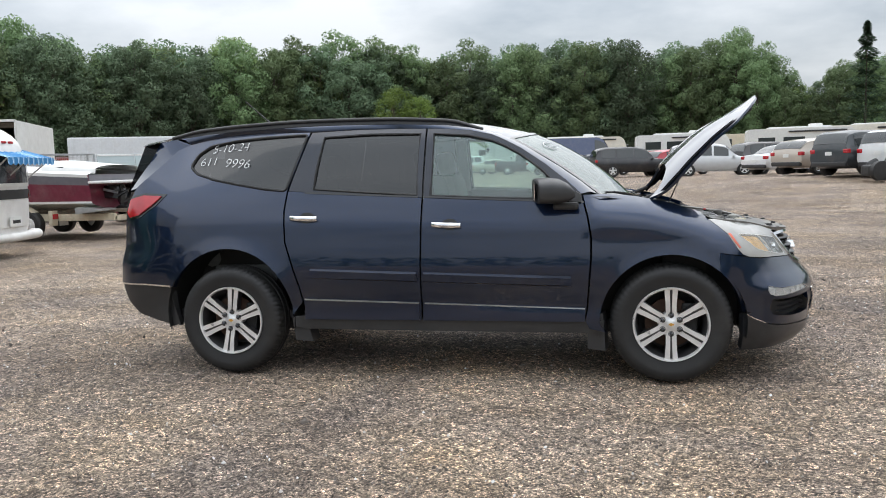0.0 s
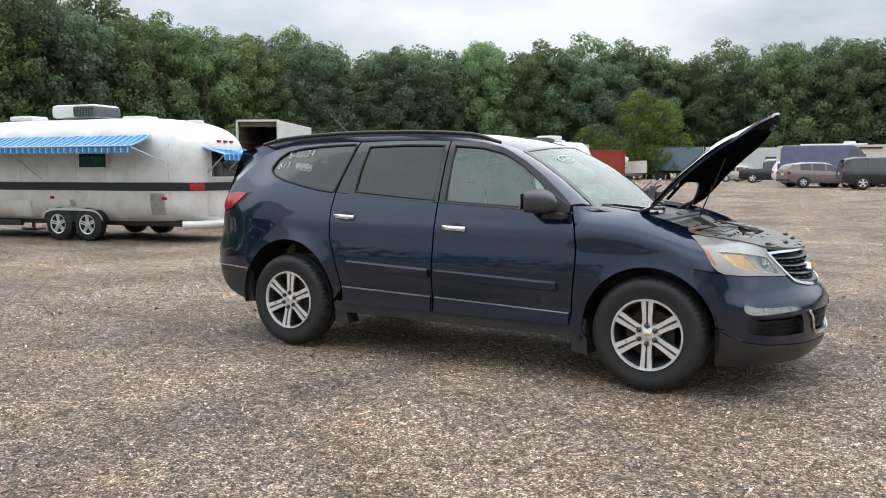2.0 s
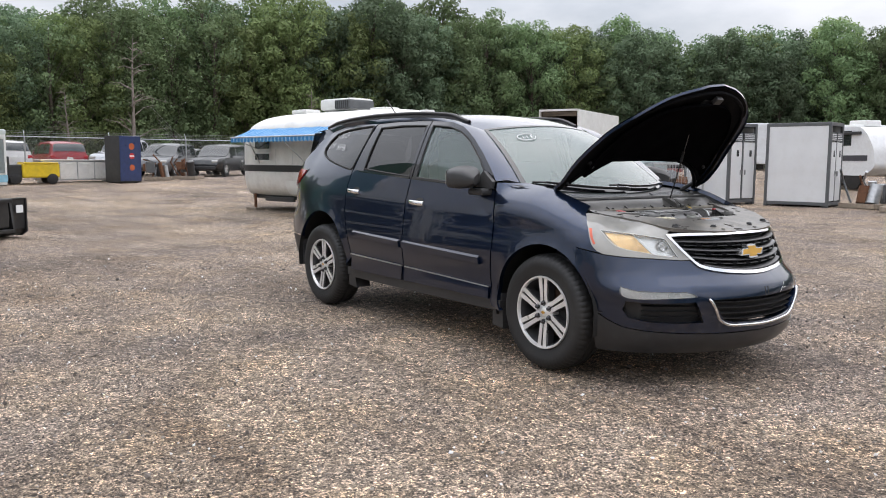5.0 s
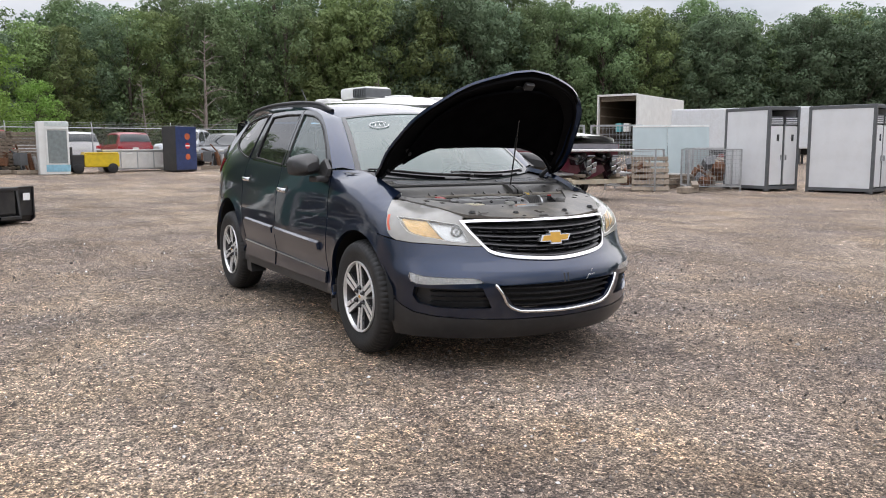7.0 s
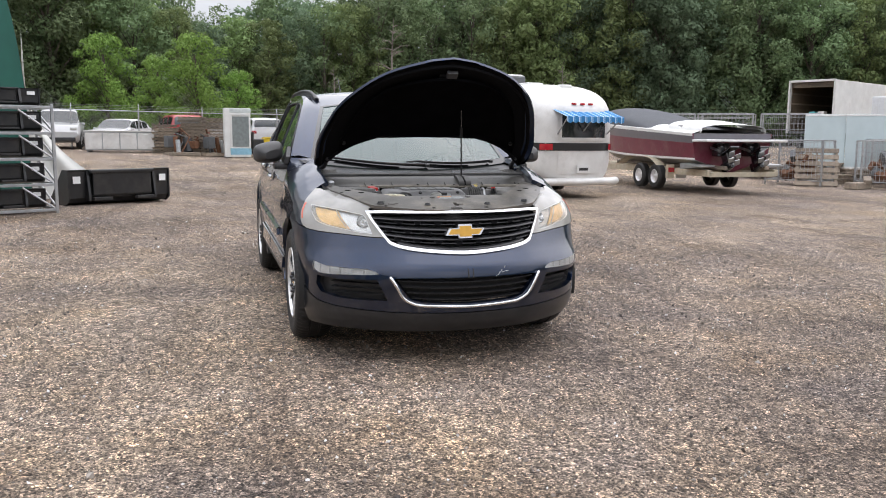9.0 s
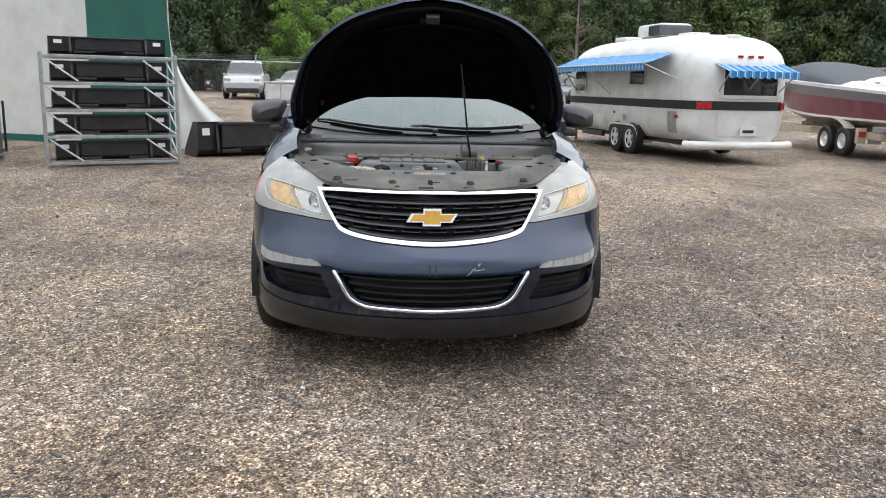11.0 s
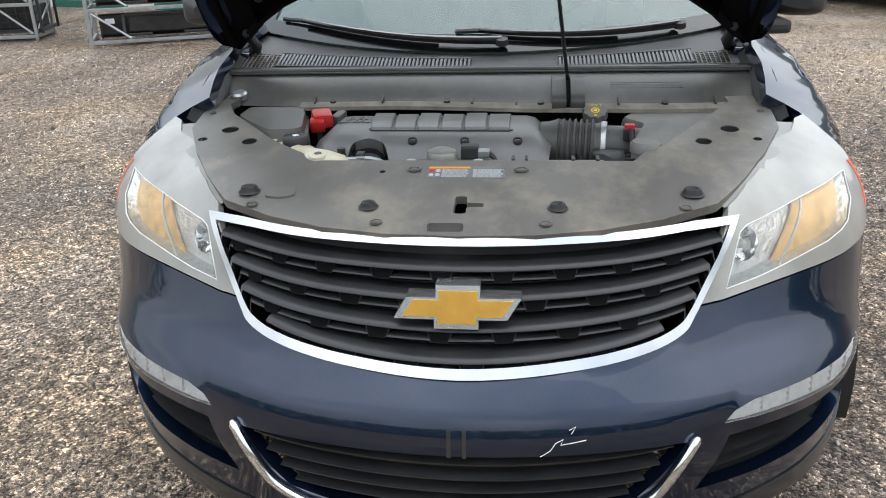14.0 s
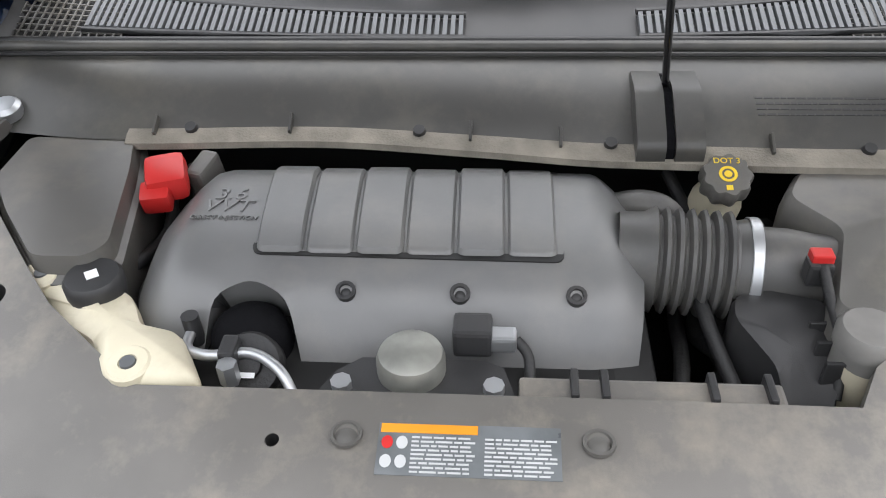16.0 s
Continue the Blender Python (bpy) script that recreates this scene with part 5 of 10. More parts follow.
rim_line = [hood_at(l, y, -0.032) for l, y in shrink(0.955, 0.01)]
Shape().tube(rim_line, 0.013, 6).link("hood_seal", HOOD_BLACK, hood, "", 60)
Shape().box(hood_at(0.985, 0.0, -0.06), (0.05, 0.07, 0.03), 0.008, Euler((0, -RISE, 0)).to_matrix()).link("hood_striker", BLACK_PLASTIC, hood)
lab = hood_at(0.93, -0.02, -0.030)
Shape().box(lab + H_DIR * 0.0, (0.045, 0.085, 0.003), 0, Euler((0, -RISE + 0.25, 0)).to_matrix()).link("hood_label", GREY_STEEL, hood, "small pale label")
for sg in (-1, 1):
    hp = hood_at(0.05, sg * 0.69, -0.03)
    Shape().tube([(1.33, sg * 0.735, 1.06), (1.29, sg * 0.735, 1.13), (1.36, sg * 0.70, 1.17), tuple(hp + H_DIR * 0.08)], [0.016, 0.02, 0.018, 0.012], 6).link("hood_hinge", DARK_TRIM, car, "", 60)
    Shape().box((1.345, sg * 0.735, 1.10), (0.06, 0.03, 0.10), 0.006).link("hinge_bracket", NAVY, car)
    Shape().cyl(hood_at(0.30, sg * 0.60, -0.03), hood_at(0.30, sg * 0.60, -0.075), 0.016, 0.012, 10).link("hood_bumper", RUBBER, hood, "", 40)
rod_top = hood_at(0.60, 0.17, -0.05)
Shape().tube([(1.565, 0.238, 1.0), (1.58, 0.238, 1.10), tuple(rod_top)], 0.0052, 8).link("prop_rod", GLOSS_BLACK, car, "thin black prop rod", 60)
rd = (rod_top - Vector((1.58, 0.238, 1.10))).normalized()
Shape().cyl(Vector((1.58, 0.238, 1.10)) + rd * 0.30, Vector((1.58, 0.238, 1.10)) + rd * 0.37, 0.0095, None, 8).link("rod_grip", RUBBER, car, "", 40)


# ---- engine bay ----
COVER_Z = Curve([(1.38, 1.078), (1.6, 1.060), (1.85, 1.033), (2.05, 1.003), (2.18, 0.979), (2.26, 0.963), (2.38, 0.930)])
COVER_OUT = [(2.352, 0.0), (2.345, 0.15), (2.322, 0.28), (2.280, 0.40), (2.208, 0.52), (2.10, 0.60), (2.0, 0.660), (1.85, 0.728), (1.6, 0.756), (1.40, 0.763)]
COVER_IN = [(1.40, 0.665), (1.545, 0.648), (1.66, 0.650), (1.80, 0.560), (1.955, 0.450), (2.00, 0.395), (2.045, 0.370)]
cover_outline = COVER_OUT + COVER_IN + [(2.045, -0.345), (2.00, -0.405), (1.945, -0.475), (1.89, -0.525), (1.745, -0.650), (1.66, -0.690), (1.545, -0.665), (1.40, -0.665)] + [(x, -y) for x, y in COVER_OUT[:0:-1]]
latch_hole = corners([(2.200, -0.018), (2.235, -0.018), (2.268, -0.018), (2.268, 0.008), (2.243, 0.008), (2.243, 0.044), (2.227, 0.044), (2.227, 0.008), (2.200, 0.008)], 0.006, 2)
front_hole = corners([(2.310, -0.065), (2.310, 0.008), (2.338, 0.008), (2.338, -0.065)], 0.008, 2)


def ring(cx, cy, rx, ry, n=18):
    return [(cx + rx * math.cos(2 * math.pi * i / n), cy + ry * math.sin(2 * math.pi * i / n)) for i in range(n)]


HOLES = [(1.862, -0.622, 0.022), (1.938, -0.548, 0.019), (1.925, -0.672, 0.012), (1.862, 0.612, 0.022), (1.938, 0.538, 0.019), (1.925, 0.662, 0.010), (2.10, -0.19, 0.007)]


def cover_at(x, y):
    rise = 0.010 * smoothstep(2.16, 2.18, x) * (1 - smoothstep(2.295, 2.31, x)) * (1 - smoothstep(0.075, 0.085, abs(y + 0.003)))
    lip = -0.020 * smoothstep(0.0, 0.03, abs(y) - 0.735) if x < 1.9 else 0
    return Vector((x, y, COVER_Z(x) - 0.012 * (y / 0.5) ** 2 * smoothstep(2.0, 2.2, x) - 0.6 * rise + lip))


beauty = sheet("radiator_cover", cover_outline, cover_at, GREY_PLASTIC, car, 0.03, 0.02,
               holes=[latch_hole, front_hole] + [ring(x, y, r, r) for x, y, r in HOLES], label="dusty grey plastic radiator cover", inward=(2.0, 0, 0.5), smooth=40)
# near-black cups: the shade below the holes is put into their colour
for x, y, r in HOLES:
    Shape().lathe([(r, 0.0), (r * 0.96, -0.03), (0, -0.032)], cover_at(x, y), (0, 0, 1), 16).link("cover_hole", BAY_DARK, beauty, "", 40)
for x, y, r, h in [(2.254, s * 0.195, 0.017, 0.012) for s in (-1, 1)] + [(2.178, s * 0.474, 0.020, 0.014) for s in (-1, 1)]:
    c = cover_at(x, y)
    Shape().lathe([(r * 1.25, 0.001), (r * 1.15, 0.004), (r, 0.003), (r * 0.85, h), (r * 0.6, h), (r * 0.5, h * 0.7), (0, h * 0.7)], c, (0, 0, 1), 16).link("fastener", BLACK_PLASTIC, beauty, "", 40)
for x, y, r in [(2.235, s * 0.452, 0.013) for s in (-1, 1)] + [(2.310, s * 0.170, 0.013) for s in (-1, 1)] + [(2.093, s * 0.119, 0.016) for s in (-1, 1)] + [(1.74, s * 0.712, 0.009) for s in (-1, 1)]:
    Shape().lathe([(r, 0.0005), (r * 0.97, 0.004), (r * 0.78, 0.004), (r * 0.7, 0.0), (r * 0.3, 0.003), (0, 0.003)], cover_at(x, y), (0, 0, 1), 16).link("push_clip", DARK_GREY, beauty, "", 40)
Shape().prism(corners([(2.165, -0.425), (2.165, -0.375), (2.205, -0.365), (2.215, -0.395), (2.205, -0.435)], 0.012), lambda u, v, d: cover_at(u, v) + Vector((0, 0, d)), 0.0, 0.005).link("access_lid", GREY_PLASTIC, beauty)
LABEL_INK = surface("label_ink", (0.46, 0.47, 0.47), 0.6, vary=0.1)
# warning label: orange head, pale text bars
lbl = lambda u, v, d: cover_at(2.131 - v, u) + Vector((0, 0, 0.0006 + d))
Shape().prism([(-0.088, 0), (0.084, 0), (0.084, 0.052), (-0.088, 0.052)], lbl, -0.003, 0.0004).link("warning_label", surface("label_grey", (0.13, 0.14, 0.145), 0.3, vary=0.25, scale=30), beauty, "grey warning label with an orange heading")
Shape().prism([(-0.086, 0.042), (0.006, 0.042), (0.006, 0.051), (-0.086, 0.051)], lbl, 0.0, 0.0010).link("label_heading", surface("label_orange", (0.72, 0.27, 0.02), 0.4), beauty, "orange label heading")
rng = random.Random(8)
for i in range(9):
    z0 = 0.0025 + 0.0043 * i
    for x0, x1 in ((-0.056, 0.004), (0.013, 0.080)):
        q = x0
        while q < x1 - 0.006:
            w = min(x1, q + rng.uniform(0.005, 0.016))
            Shape().prism([(q, z0), (w, z0), (w, z0 + 0.0017), (q, z0 + 0.0017)], lbl, 0.0, 0.0008).link("text_bar", LABEL_INK, beauty)
            q = w + 0.0018
for i, (cx, cz) in enumerate(((-0.079, 0.032), (-0.079, 0.013), (-0.065, 0.032), (-0.065, 0.013))):
    Shape().prism(ring(cx, cz, 0.0055, 0.0065, 12), lbl, 0.0, 0.0010).link("label_symbol", RED_PLASTIC if i == 0 else LABEL_INK, beauty)

# trough between the fenders and the cover, lamp shoulders
for sg in (-1, 1):
    xs = [1.02, 1.15, 1.3, 1.45, 1.6, 1.72, 1.79]
    la = [hull(sx(x), FENDER_TOP(x) - 0.012, -0.004, sg) for x in xs]
    lb = [Vector((max(1.30, p.x), sg * (abs(p.y) - 0.05), p.z - 0.035)) for p in la]
    k = len(la)
    Shape().add(la + lb + [p + Vector((0, 0, -0.10)) for p in lb], [(r * k + i, r * k + i + 1, (r + 1) * k + i + 1, (r + 1) * k + i) for r in range(2) for i in range(k - 1)]).link("fender_lip", BLACK_PLASTIC, car, "", 60)
    hl_top = front([(2.19, 0.560, 0.940), (2.13, 0.61, 0.958), (2.05, 0.68, 0.975), (1.95, 0.76, 1.0), (1.87, 0.80, 1.015), (1.80, 0.86, 1.030)])
    la = [hull(s, z, 0.0, sg) for s, z in hl_top]
    lb = [cover_at(x, sg * y) + Vector((0, 0, -0.004)) for x, y in ((2.195, 0.515), (2.10, 0.595), (2.03, 0.635), (1.95, 0.668), (1.88, 0.688), (1.80, 0.705))]
    ribbon("lamp_shoulder", la, lb, surface("frosted_lamp_top", (0.27, 0.268, 0.255), 0.4, vary=0.15), car, "hazy top of the headlamp")

# walls of the bay and its floor, the shade down there put into near-black colour
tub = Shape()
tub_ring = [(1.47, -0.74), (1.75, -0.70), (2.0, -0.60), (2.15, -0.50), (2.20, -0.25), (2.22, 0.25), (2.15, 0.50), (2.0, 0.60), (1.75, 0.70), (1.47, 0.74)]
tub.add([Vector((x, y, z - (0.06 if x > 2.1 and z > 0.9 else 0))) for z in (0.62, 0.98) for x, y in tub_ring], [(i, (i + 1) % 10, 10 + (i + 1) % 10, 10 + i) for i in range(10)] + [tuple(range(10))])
tub.link("engine_bay_tub", BAY_DARK, car, "near-black inside of the engine bay, its shade put into the colour")
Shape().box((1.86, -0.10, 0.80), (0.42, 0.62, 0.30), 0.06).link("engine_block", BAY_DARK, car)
for i in range(5):
    Shape().tube(rounded([(1.62, 0.30 + 0.05 * i, 0.9), (1.75 + 0.04 * i, 0.26 + 0.02 * i, 0.86), (1.9, 0.24 + 0.06 * i, 0.9), (2.02, 0.22 + 0.05 * i, 0.85)], 5, closed=False), 0.010 + 0.003 * (i % 3), 7).link("bay_hose", RUBBER, car, "", 60)
for y in (-0.46, -0.42, 0.25):
    Shape().tube(rounded([(1.62, y, 0.99), (1.72, y + 0.03, 0.95), (1.86, y + 0.01, 0.96), (1.98, y + 0.05, 0.9)], 5, closed=False), 0.009, 7).link("wiring_loom", RUBBER, car, "", 60)

# engine cover
EC = corners([(2.045, -0.165), (2.035, 0.165), (1.90, 0.186), (1.775, 0.200), (1.690, 0.200), (1.655, 0.150), (1.650, -0.09), (1.652, -0.310), (1.672, -0.395), (1.77, -0.412), (1.90, -0.402), (1.965, -0.375), (1.965, -0.312), (1.915, -0.300), (1.896, -0.258), (1.915, -0.214), (1.960, -0.196), (2.03, -0.180)], 0.018)
EC_Z = Curve([(1.62, 0.985), (1.66, 1.010), (1.71, 1.030), (1.80, 1.034), (1.88, 1.025), (1.913, 1.010), (1.935, 0.982), (1.975, 0.925), (2.06, 0.830)])


def ecover(x, y):
    a = abs(y + 0.105) / 0.295
    return Vector((x, y, EC_Z(x) - 0.050 * smoothstep(0.82, 1.06, a) - 0.003 * math.exp(-((x - 1.885) / 0.005) ** 2) * (1 - smoothstep(0.8, 0.9, a))))


engine = sheet("engine_cover", EC, ecover, COVER_PLASTIC, car, 0.022, 0.09, label="grey plastic engine cover with raised ribs", inward=(1.85, -0.1, 0.6), smooth=35)
# near-black bed, so that the gaps between the ribs carry shade as colour
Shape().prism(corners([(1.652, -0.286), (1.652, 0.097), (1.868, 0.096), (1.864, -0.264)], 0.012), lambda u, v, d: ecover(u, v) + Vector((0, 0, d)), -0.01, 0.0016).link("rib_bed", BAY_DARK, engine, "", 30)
for i in range(6):
    y0, y1 = -0.281 + 0.0622 * i, -0.281 + 0.0622 * i + 0.0592
    t0, t1 = -0.260 + 0.0585 * i, -0.260 + 0.0585 * i + 0.0552
    high = 0.0075 if i % 2 == 0 else 0.0048
    us = [0.0, 0.006, 0.018] + [0.05 + 0.9 * q / 16 for q in range(17)] + [0.982, 0.994, 1.0]
    vs = [0.0, 0.02, 0.06] + [0.14 + 0.72 * q / 6 for q in range(7)] + [0.94, 0.98, 1.0]
    edge_h = lambda q, a: max(0.05, min(1.0, min(q, 1 - q) / a)) ** 0.6

    def pad_at(u, v):
        u, v = us[int(round(u * 22))], vs[int(round(v * 12))]
        a, b = y0 + (y1 - y0) * v, t0 + (t1 - t0) * v
        pinch = 0.006 * (1 - min(1.0, min(v, 1 - v) / 0.14)) ** 2
        u2 = pinch / 0.205 + u * (1 - 2 * pinch / 0.205)
        return ecover(1.656 + 0.205 * u2, a + (b - a) * u2) + Vector((0, 0, high * edge_h(u, 0.018) * edge_h(v, 0.06)))
    Shape().grid(pad_at, 22, 12).link("cover_rib", COVER_PLASTIC, engine, "", 40)
face_up = lambda x, y, z: Matrix.Translation((x, y, z)) @ Matrix(((0, -1, 0, 0), (1, 0, 0, 0), (0, 0, 1, 0), (0, 0, 0, 1)))
words("cover_lettering", "3.6", 0.034, face_up(1.752, -0.318, ecover(1.752, -0.318).z + 0.0004), COVER_PLASTIC, engine, "raised lettering", 0.0016, 0.15)
words("cover_lettering", "VVT", 0.034, face_up(1.779, -0.316, ecover(1.779, -0.316).z + 0.0004), COVER_PLASTIC, engine, "raised lettering", 0.0016, 0.15)
words("cover_lettering", "DIRECT INJECTION", 0.0098, face_up(1.803, -0.314, ecover(1.803, -0.314).z + 0.0004), COVER_PLASTIC, engine, "raised lettering", 0.0016, 0.15)
for y in (-0.148, -0.020, 0.108):
    c = ecover(1.908, y)
    Shape().lathe([(0.0115, -0.012), (0.0115, 0.004), (0.0075, 0.004), (0.007, -0.002), (0.004, 0.0), (0, 0.0)], c, (0.45, 0, 1), 14).link("cover_grommet", BLACK_PLASTIC, engine, "", 40)
# oil filler in its recess, with a black dome behind it
Shape().lathe([(0.046, -0.04), (0.046, 0.020), (0.042, 0.036), (0.031, 0.048), (0.014, 0.054), (0, 0.055)], (1.935, -0.257, 0.945), (0.10, 0, 1), 28).link("filler_dome", HOOD_BLACK, car, "black dome behind the oil filler cap", 60)
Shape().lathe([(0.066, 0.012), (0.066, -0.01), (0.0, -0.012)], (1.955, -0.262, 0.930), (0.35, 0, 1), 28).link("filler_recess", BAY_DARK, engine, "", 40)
cap = Shape().lathe([(0.036, 0.0), (0.037, 0.022), (0.034, 0.028), (0.016, 0.028), (0.015, 0.034), (0, 0.034)], (1.972, -0.246, 0.955), (0.62, 0.03, 0.78), 24).link("oil_cap", RUBBER, car, "black oil filler cap", 40)
for k, w in ((0.010, 0.034), (-0.012, 0.020)):
    Shape().box((1.9939 - 0.78 * k, -0.245, 0.9825 + 0.62 * k), (0.006, w, 0.0012), 0, Euler((0, 0.67, 0)).to_matrix()).link("cap_mark", WHITE_MARK, cap)
Shape().tube(rounded([(1.945, -0.318, 0.985), (1.975, -0.315, 0.985), (1.99, -0.285, 0.99), (1.985, -0.24, 0.99), (2.005, -0.205, 0.985), (2.03, -0.185, 0.965)], 5, closed=False), 0.0062, 8).link("metal_pipe", STEEL, car, "bright metal coolant pipe", 60)
Shape().cyl((1.945, -0.318, 0.965), (1.945, -0.318, 1.005), 0.010, None, 10).link("pipe_valve", BLACK_PLASTIC, car, "", 40)
Shape().box((1.988, -0.262, 0.992), (0.03, 0.018, 0.03), 0.004).link("pipe_clip", BLACK_PLASTIC, car)
Shape().cyl((2.012, -0.258, 0.975), (2.012, -0.258, 1.002), 0.011, None, 6).link("pipe_bolt", STEEL, car, "", 40)

# coolant bottle
bot = corners([(1.872, -0.523), (1.872, -0.498), (1.90, -0.470), (1.90, -0.405), (1.925, -0.385), (1.955, -0.370), (1.965, -0.320), (2.04, -0.275), (2.045, -0.375), (1.985, -0.415), (1.945, -0.480), (1.915, -0.500), (1.905, -0.535)], 0.014)
cx, cy = 1.955, -0.40
rs = [(1.0, -0.16), (1.0, -0.015), (0.97, -0.004), (0.90, 0.002), (0.5, 0.006)]
k = len(bot)
Shape().add([Vector((cx + (u - cx) * s, cy + (v - cy) * s, 1.004 + h + 0.008 * math.sin(25 * u))) for s, h in rs for u, v in bot] + [Vector((cx, cy, 1.011))],
            [(r * k + j, r * k + (j + 1) % k, (r + 1) * k + (j + 1) % k, (r + 1) * k + j) for r in range(4) for j in range(k)] + [(4 * k + j, 4 * k + (j + 1) % k, 5 * k) for j in range(k)]).link("coolant_bottle", CREAM_PLASTIC, car, "aged cream plastic coolant bottle", 45)
ccap = Shape().lathe([(0.030, -0.03), (0.034, -0.010), (0.034, 0.006), (0.030, 0.011), (0, 0.011)], (1.905, -0.440, 1.016), (0, 0, 1), 24).link("coolant_cap", BLACK_PLASTIC, car, "black coolant cap", 40)
Shape().box((1.905, -0.440, 1.0275), (0.015, 0.014, 0.001), 0, Euler((0, 0, 0.6)).to_matrix()).link("cap_mark", WHITE_MARK, ccap)
for x, y in ((1.888, -0.512), (2.025, -0.355)):
    Shape().lathe([(0.024, -0.012), (0.024, 0.002), (0.021, 0.005), (0.010, 0.005), (0.009, 0.002), (0, 0.002)], (x, y, 1.010), (0.1, 0, 1), 18).link("bottle_ear", CREAM_PLASTIC, car, "", 40)
    Shape().lathe([(0.009, 0.0), (0.008, 0.004), (0, 0.004)], (x, y, 1.012), (0.1, 0, 1), 12).link("bottle_bolt", GREY_STEEL, car, "", 40)

# horn dome on its bracket, sensor plug, support bar
Shape().prism([(2.045, -0.165), (2.045, 0.045), (1.995, 0.03), (1.985, 0.01), (1.985, -0.12), (2.005, -0.145)], lambda u, v, d: Vector((u, v, 0.985 + d)), -0.02, 0.004).link("latch_bracket", BLACK_PLASTIC, car)
Shape().lathe([(0.036, -0.01), (0.036, 0.014), (0.033, 0.022), (0.022, 0.027), (0, 0.028)], (2.000, -0.066, 0.992), (0, 0, 1), 28).link("metal_dome", surface("dull_zinc", (0.34, 0.34, 0.31), 0.5, 0.8, vary=0.2, scale=40), car, "dull metal dome", 40)
for y in (-0.135, 0.020):
    Shape().cyl((2.028, y, 0.985), (2.028, y, 1.000), 0.011, None, 8).link("bracket_bolt", STEEL, car, "", 40)
Shape().box((1.958, -0.004, 1.0), (0.035, 0.042, 0.035), 0.005).link("sensor", BLACK_PLASTIC, car)
Shape().box((1.962, 0.028, 0.998), (0.022, 0.03, 0.02), 0.004).link("sensor_plug", STEEL, car)
Shape().tube(rounded([(1.962, 0.042, 0.998), (1.975, 0.056, 0.985), (2.01, 0.056, 0.965), (2.03, 0.05, 0.94)], 5, closed=False), 0.006, 7).link("sensor_lead", RUBBER, car, "", 60)
bar = Shape().box((2.028, 0.175, 0.985), (0.030, 0.26, 0.025), 0.004).link("support_bar", GREY_PLASTIC, car, "dusty cross bar")
for y in (0.10, 0.13, 0.235, 0.29):
    Shape().box((2.025, y, 0.992), (0.036, 0.008, 0.028), 0.002).link("bar_clip", BLACK_PLASTIC, bar)

# intake: throttle end, corrugated hose, clamp, sensor tube, air box
ax = Vector((0.10, 1, 0)).normalized()
p0 = Vector((1.79, 0.165, 0.975))
prof = [(0.056, 0.0), (0.058, 0.03)]
for i in range(7):
    prof += [(0.064, 0.040 + 0.0145 * i), (0.066, 0.044 + 0.0145 * i), (0.056, 0.048 + 0.0145 * i), (0.055, 0.051 + 0.0145 * i)]
prof += [(0.058, 0.150), (0.058, 0.165)]
Shape().lathe(prof, p0, ax, 32).link("intake_hose", HOSE_RUBBER, car, "black corrugated intake hose", 30)
Shape().lathe([(0.0595, 0.150), (0.0605, 0.151), (0.0605, 0.162), (0.0595, 0.163)], p0, ax, 32).link("hose_clamp", STEEL, car, "bright hose clamp", 30)
Shape().lathe([(0.050, 0.16), (0.050, 0.20), (0.046, 0.23), (0.044, 0.27)], p0, ax, 28).link("intake_tube", HOSE_RUBBER, car, "", 40)
Shape().tube(rounded([(1.70, 0.175, 0.985), (1.715, 0.205, 1.0), (1.73, 0.23, 1.0), (1.755, 0.243, 0.985)], 5, closed=False), 0.020, 10).link("breather_elbow", HOSE_RUBBER, car, "", 60)
Shape().box((1.862, 0.376, 1.018), (0.022, 0.028, 0.030), 0.004).link("air_sensor", BLACK_PLASTIC, car)
Shape().box((1.858, 0.377, 1.036), (0.018, 0.024, 0.012), 0.002).link("red_connector", RED_PLASTIC, car)
Shape().tube(rounded([(1.868, 0.378, 1.030), (1.90, 0.380, 1.012), (1.95, 0.385, 0.985), (1.99, 0.375, 0.95)], 6, closed=False), 0.006, 7).link("sensor_wire", RUBBER, car, "", 60)
ab = corners([(1.665, 0.400), (1.660, 0.640), (1.72, 0.640), (1.97, 0.445), (1.93, 0.372), (1.80, 0.415), (1.73, 0.365)], 0.02)
k = len(ab)
cx, cy = 1.77, 0.50
rs = [(1.0, -0.25), (1.0, -0.03), (0.97, -0.008), (0.92, 0.0), (0.4, 0.003)]
box_ob = Shape().add([Vector((cx + (u - cx) * s, cy + (v - cy) * s, 1.030 - 0.10 * max(0, u - 1.80) + h)) for s, h in rs for u, v in ab] + [Vector((cx, cy, 1.033))],
                     [(r * k + j, r * k + (j + 1) % k, (r + 1) * k + (j + 1) % k, (r + 1) * k + j) for r in range(4) for j in range(k)] + [(4 * k + j, 4 * k + (j + 1) % k, 5 * k) for j in range(k)]).link("air_box", DARK_GREY, car, "black plastic air filter box", 35)
for i in range(9):
    t = i / 8
    c = Vector((1.70 + 0.25 * t, 0.655 - 0.20 * t, 1.010 - 0.03 * t))
    Shape().box(c, (0.012, 0.055, 0.05), 0.003, Euler((0, 0, -0.9)).to_matrix()).link("box_rib", BLACK_PLASTIC, box_ob)
Shape().lathe([(0.030, -0.05), (0.030, -0.012), (0.034, -0.010), (0.034, 0.008), (0.029, 0.014), (0, 0.014)], (1.958, 0.402, 1.012), (0, 0, 1), 24).link("washer_cap", surface("dusty_grey_cap", (0.16, 0.155, 0.145), 0.6, vary=0.2, scale=30), car, "dusty grey washer bottle cap", 40)
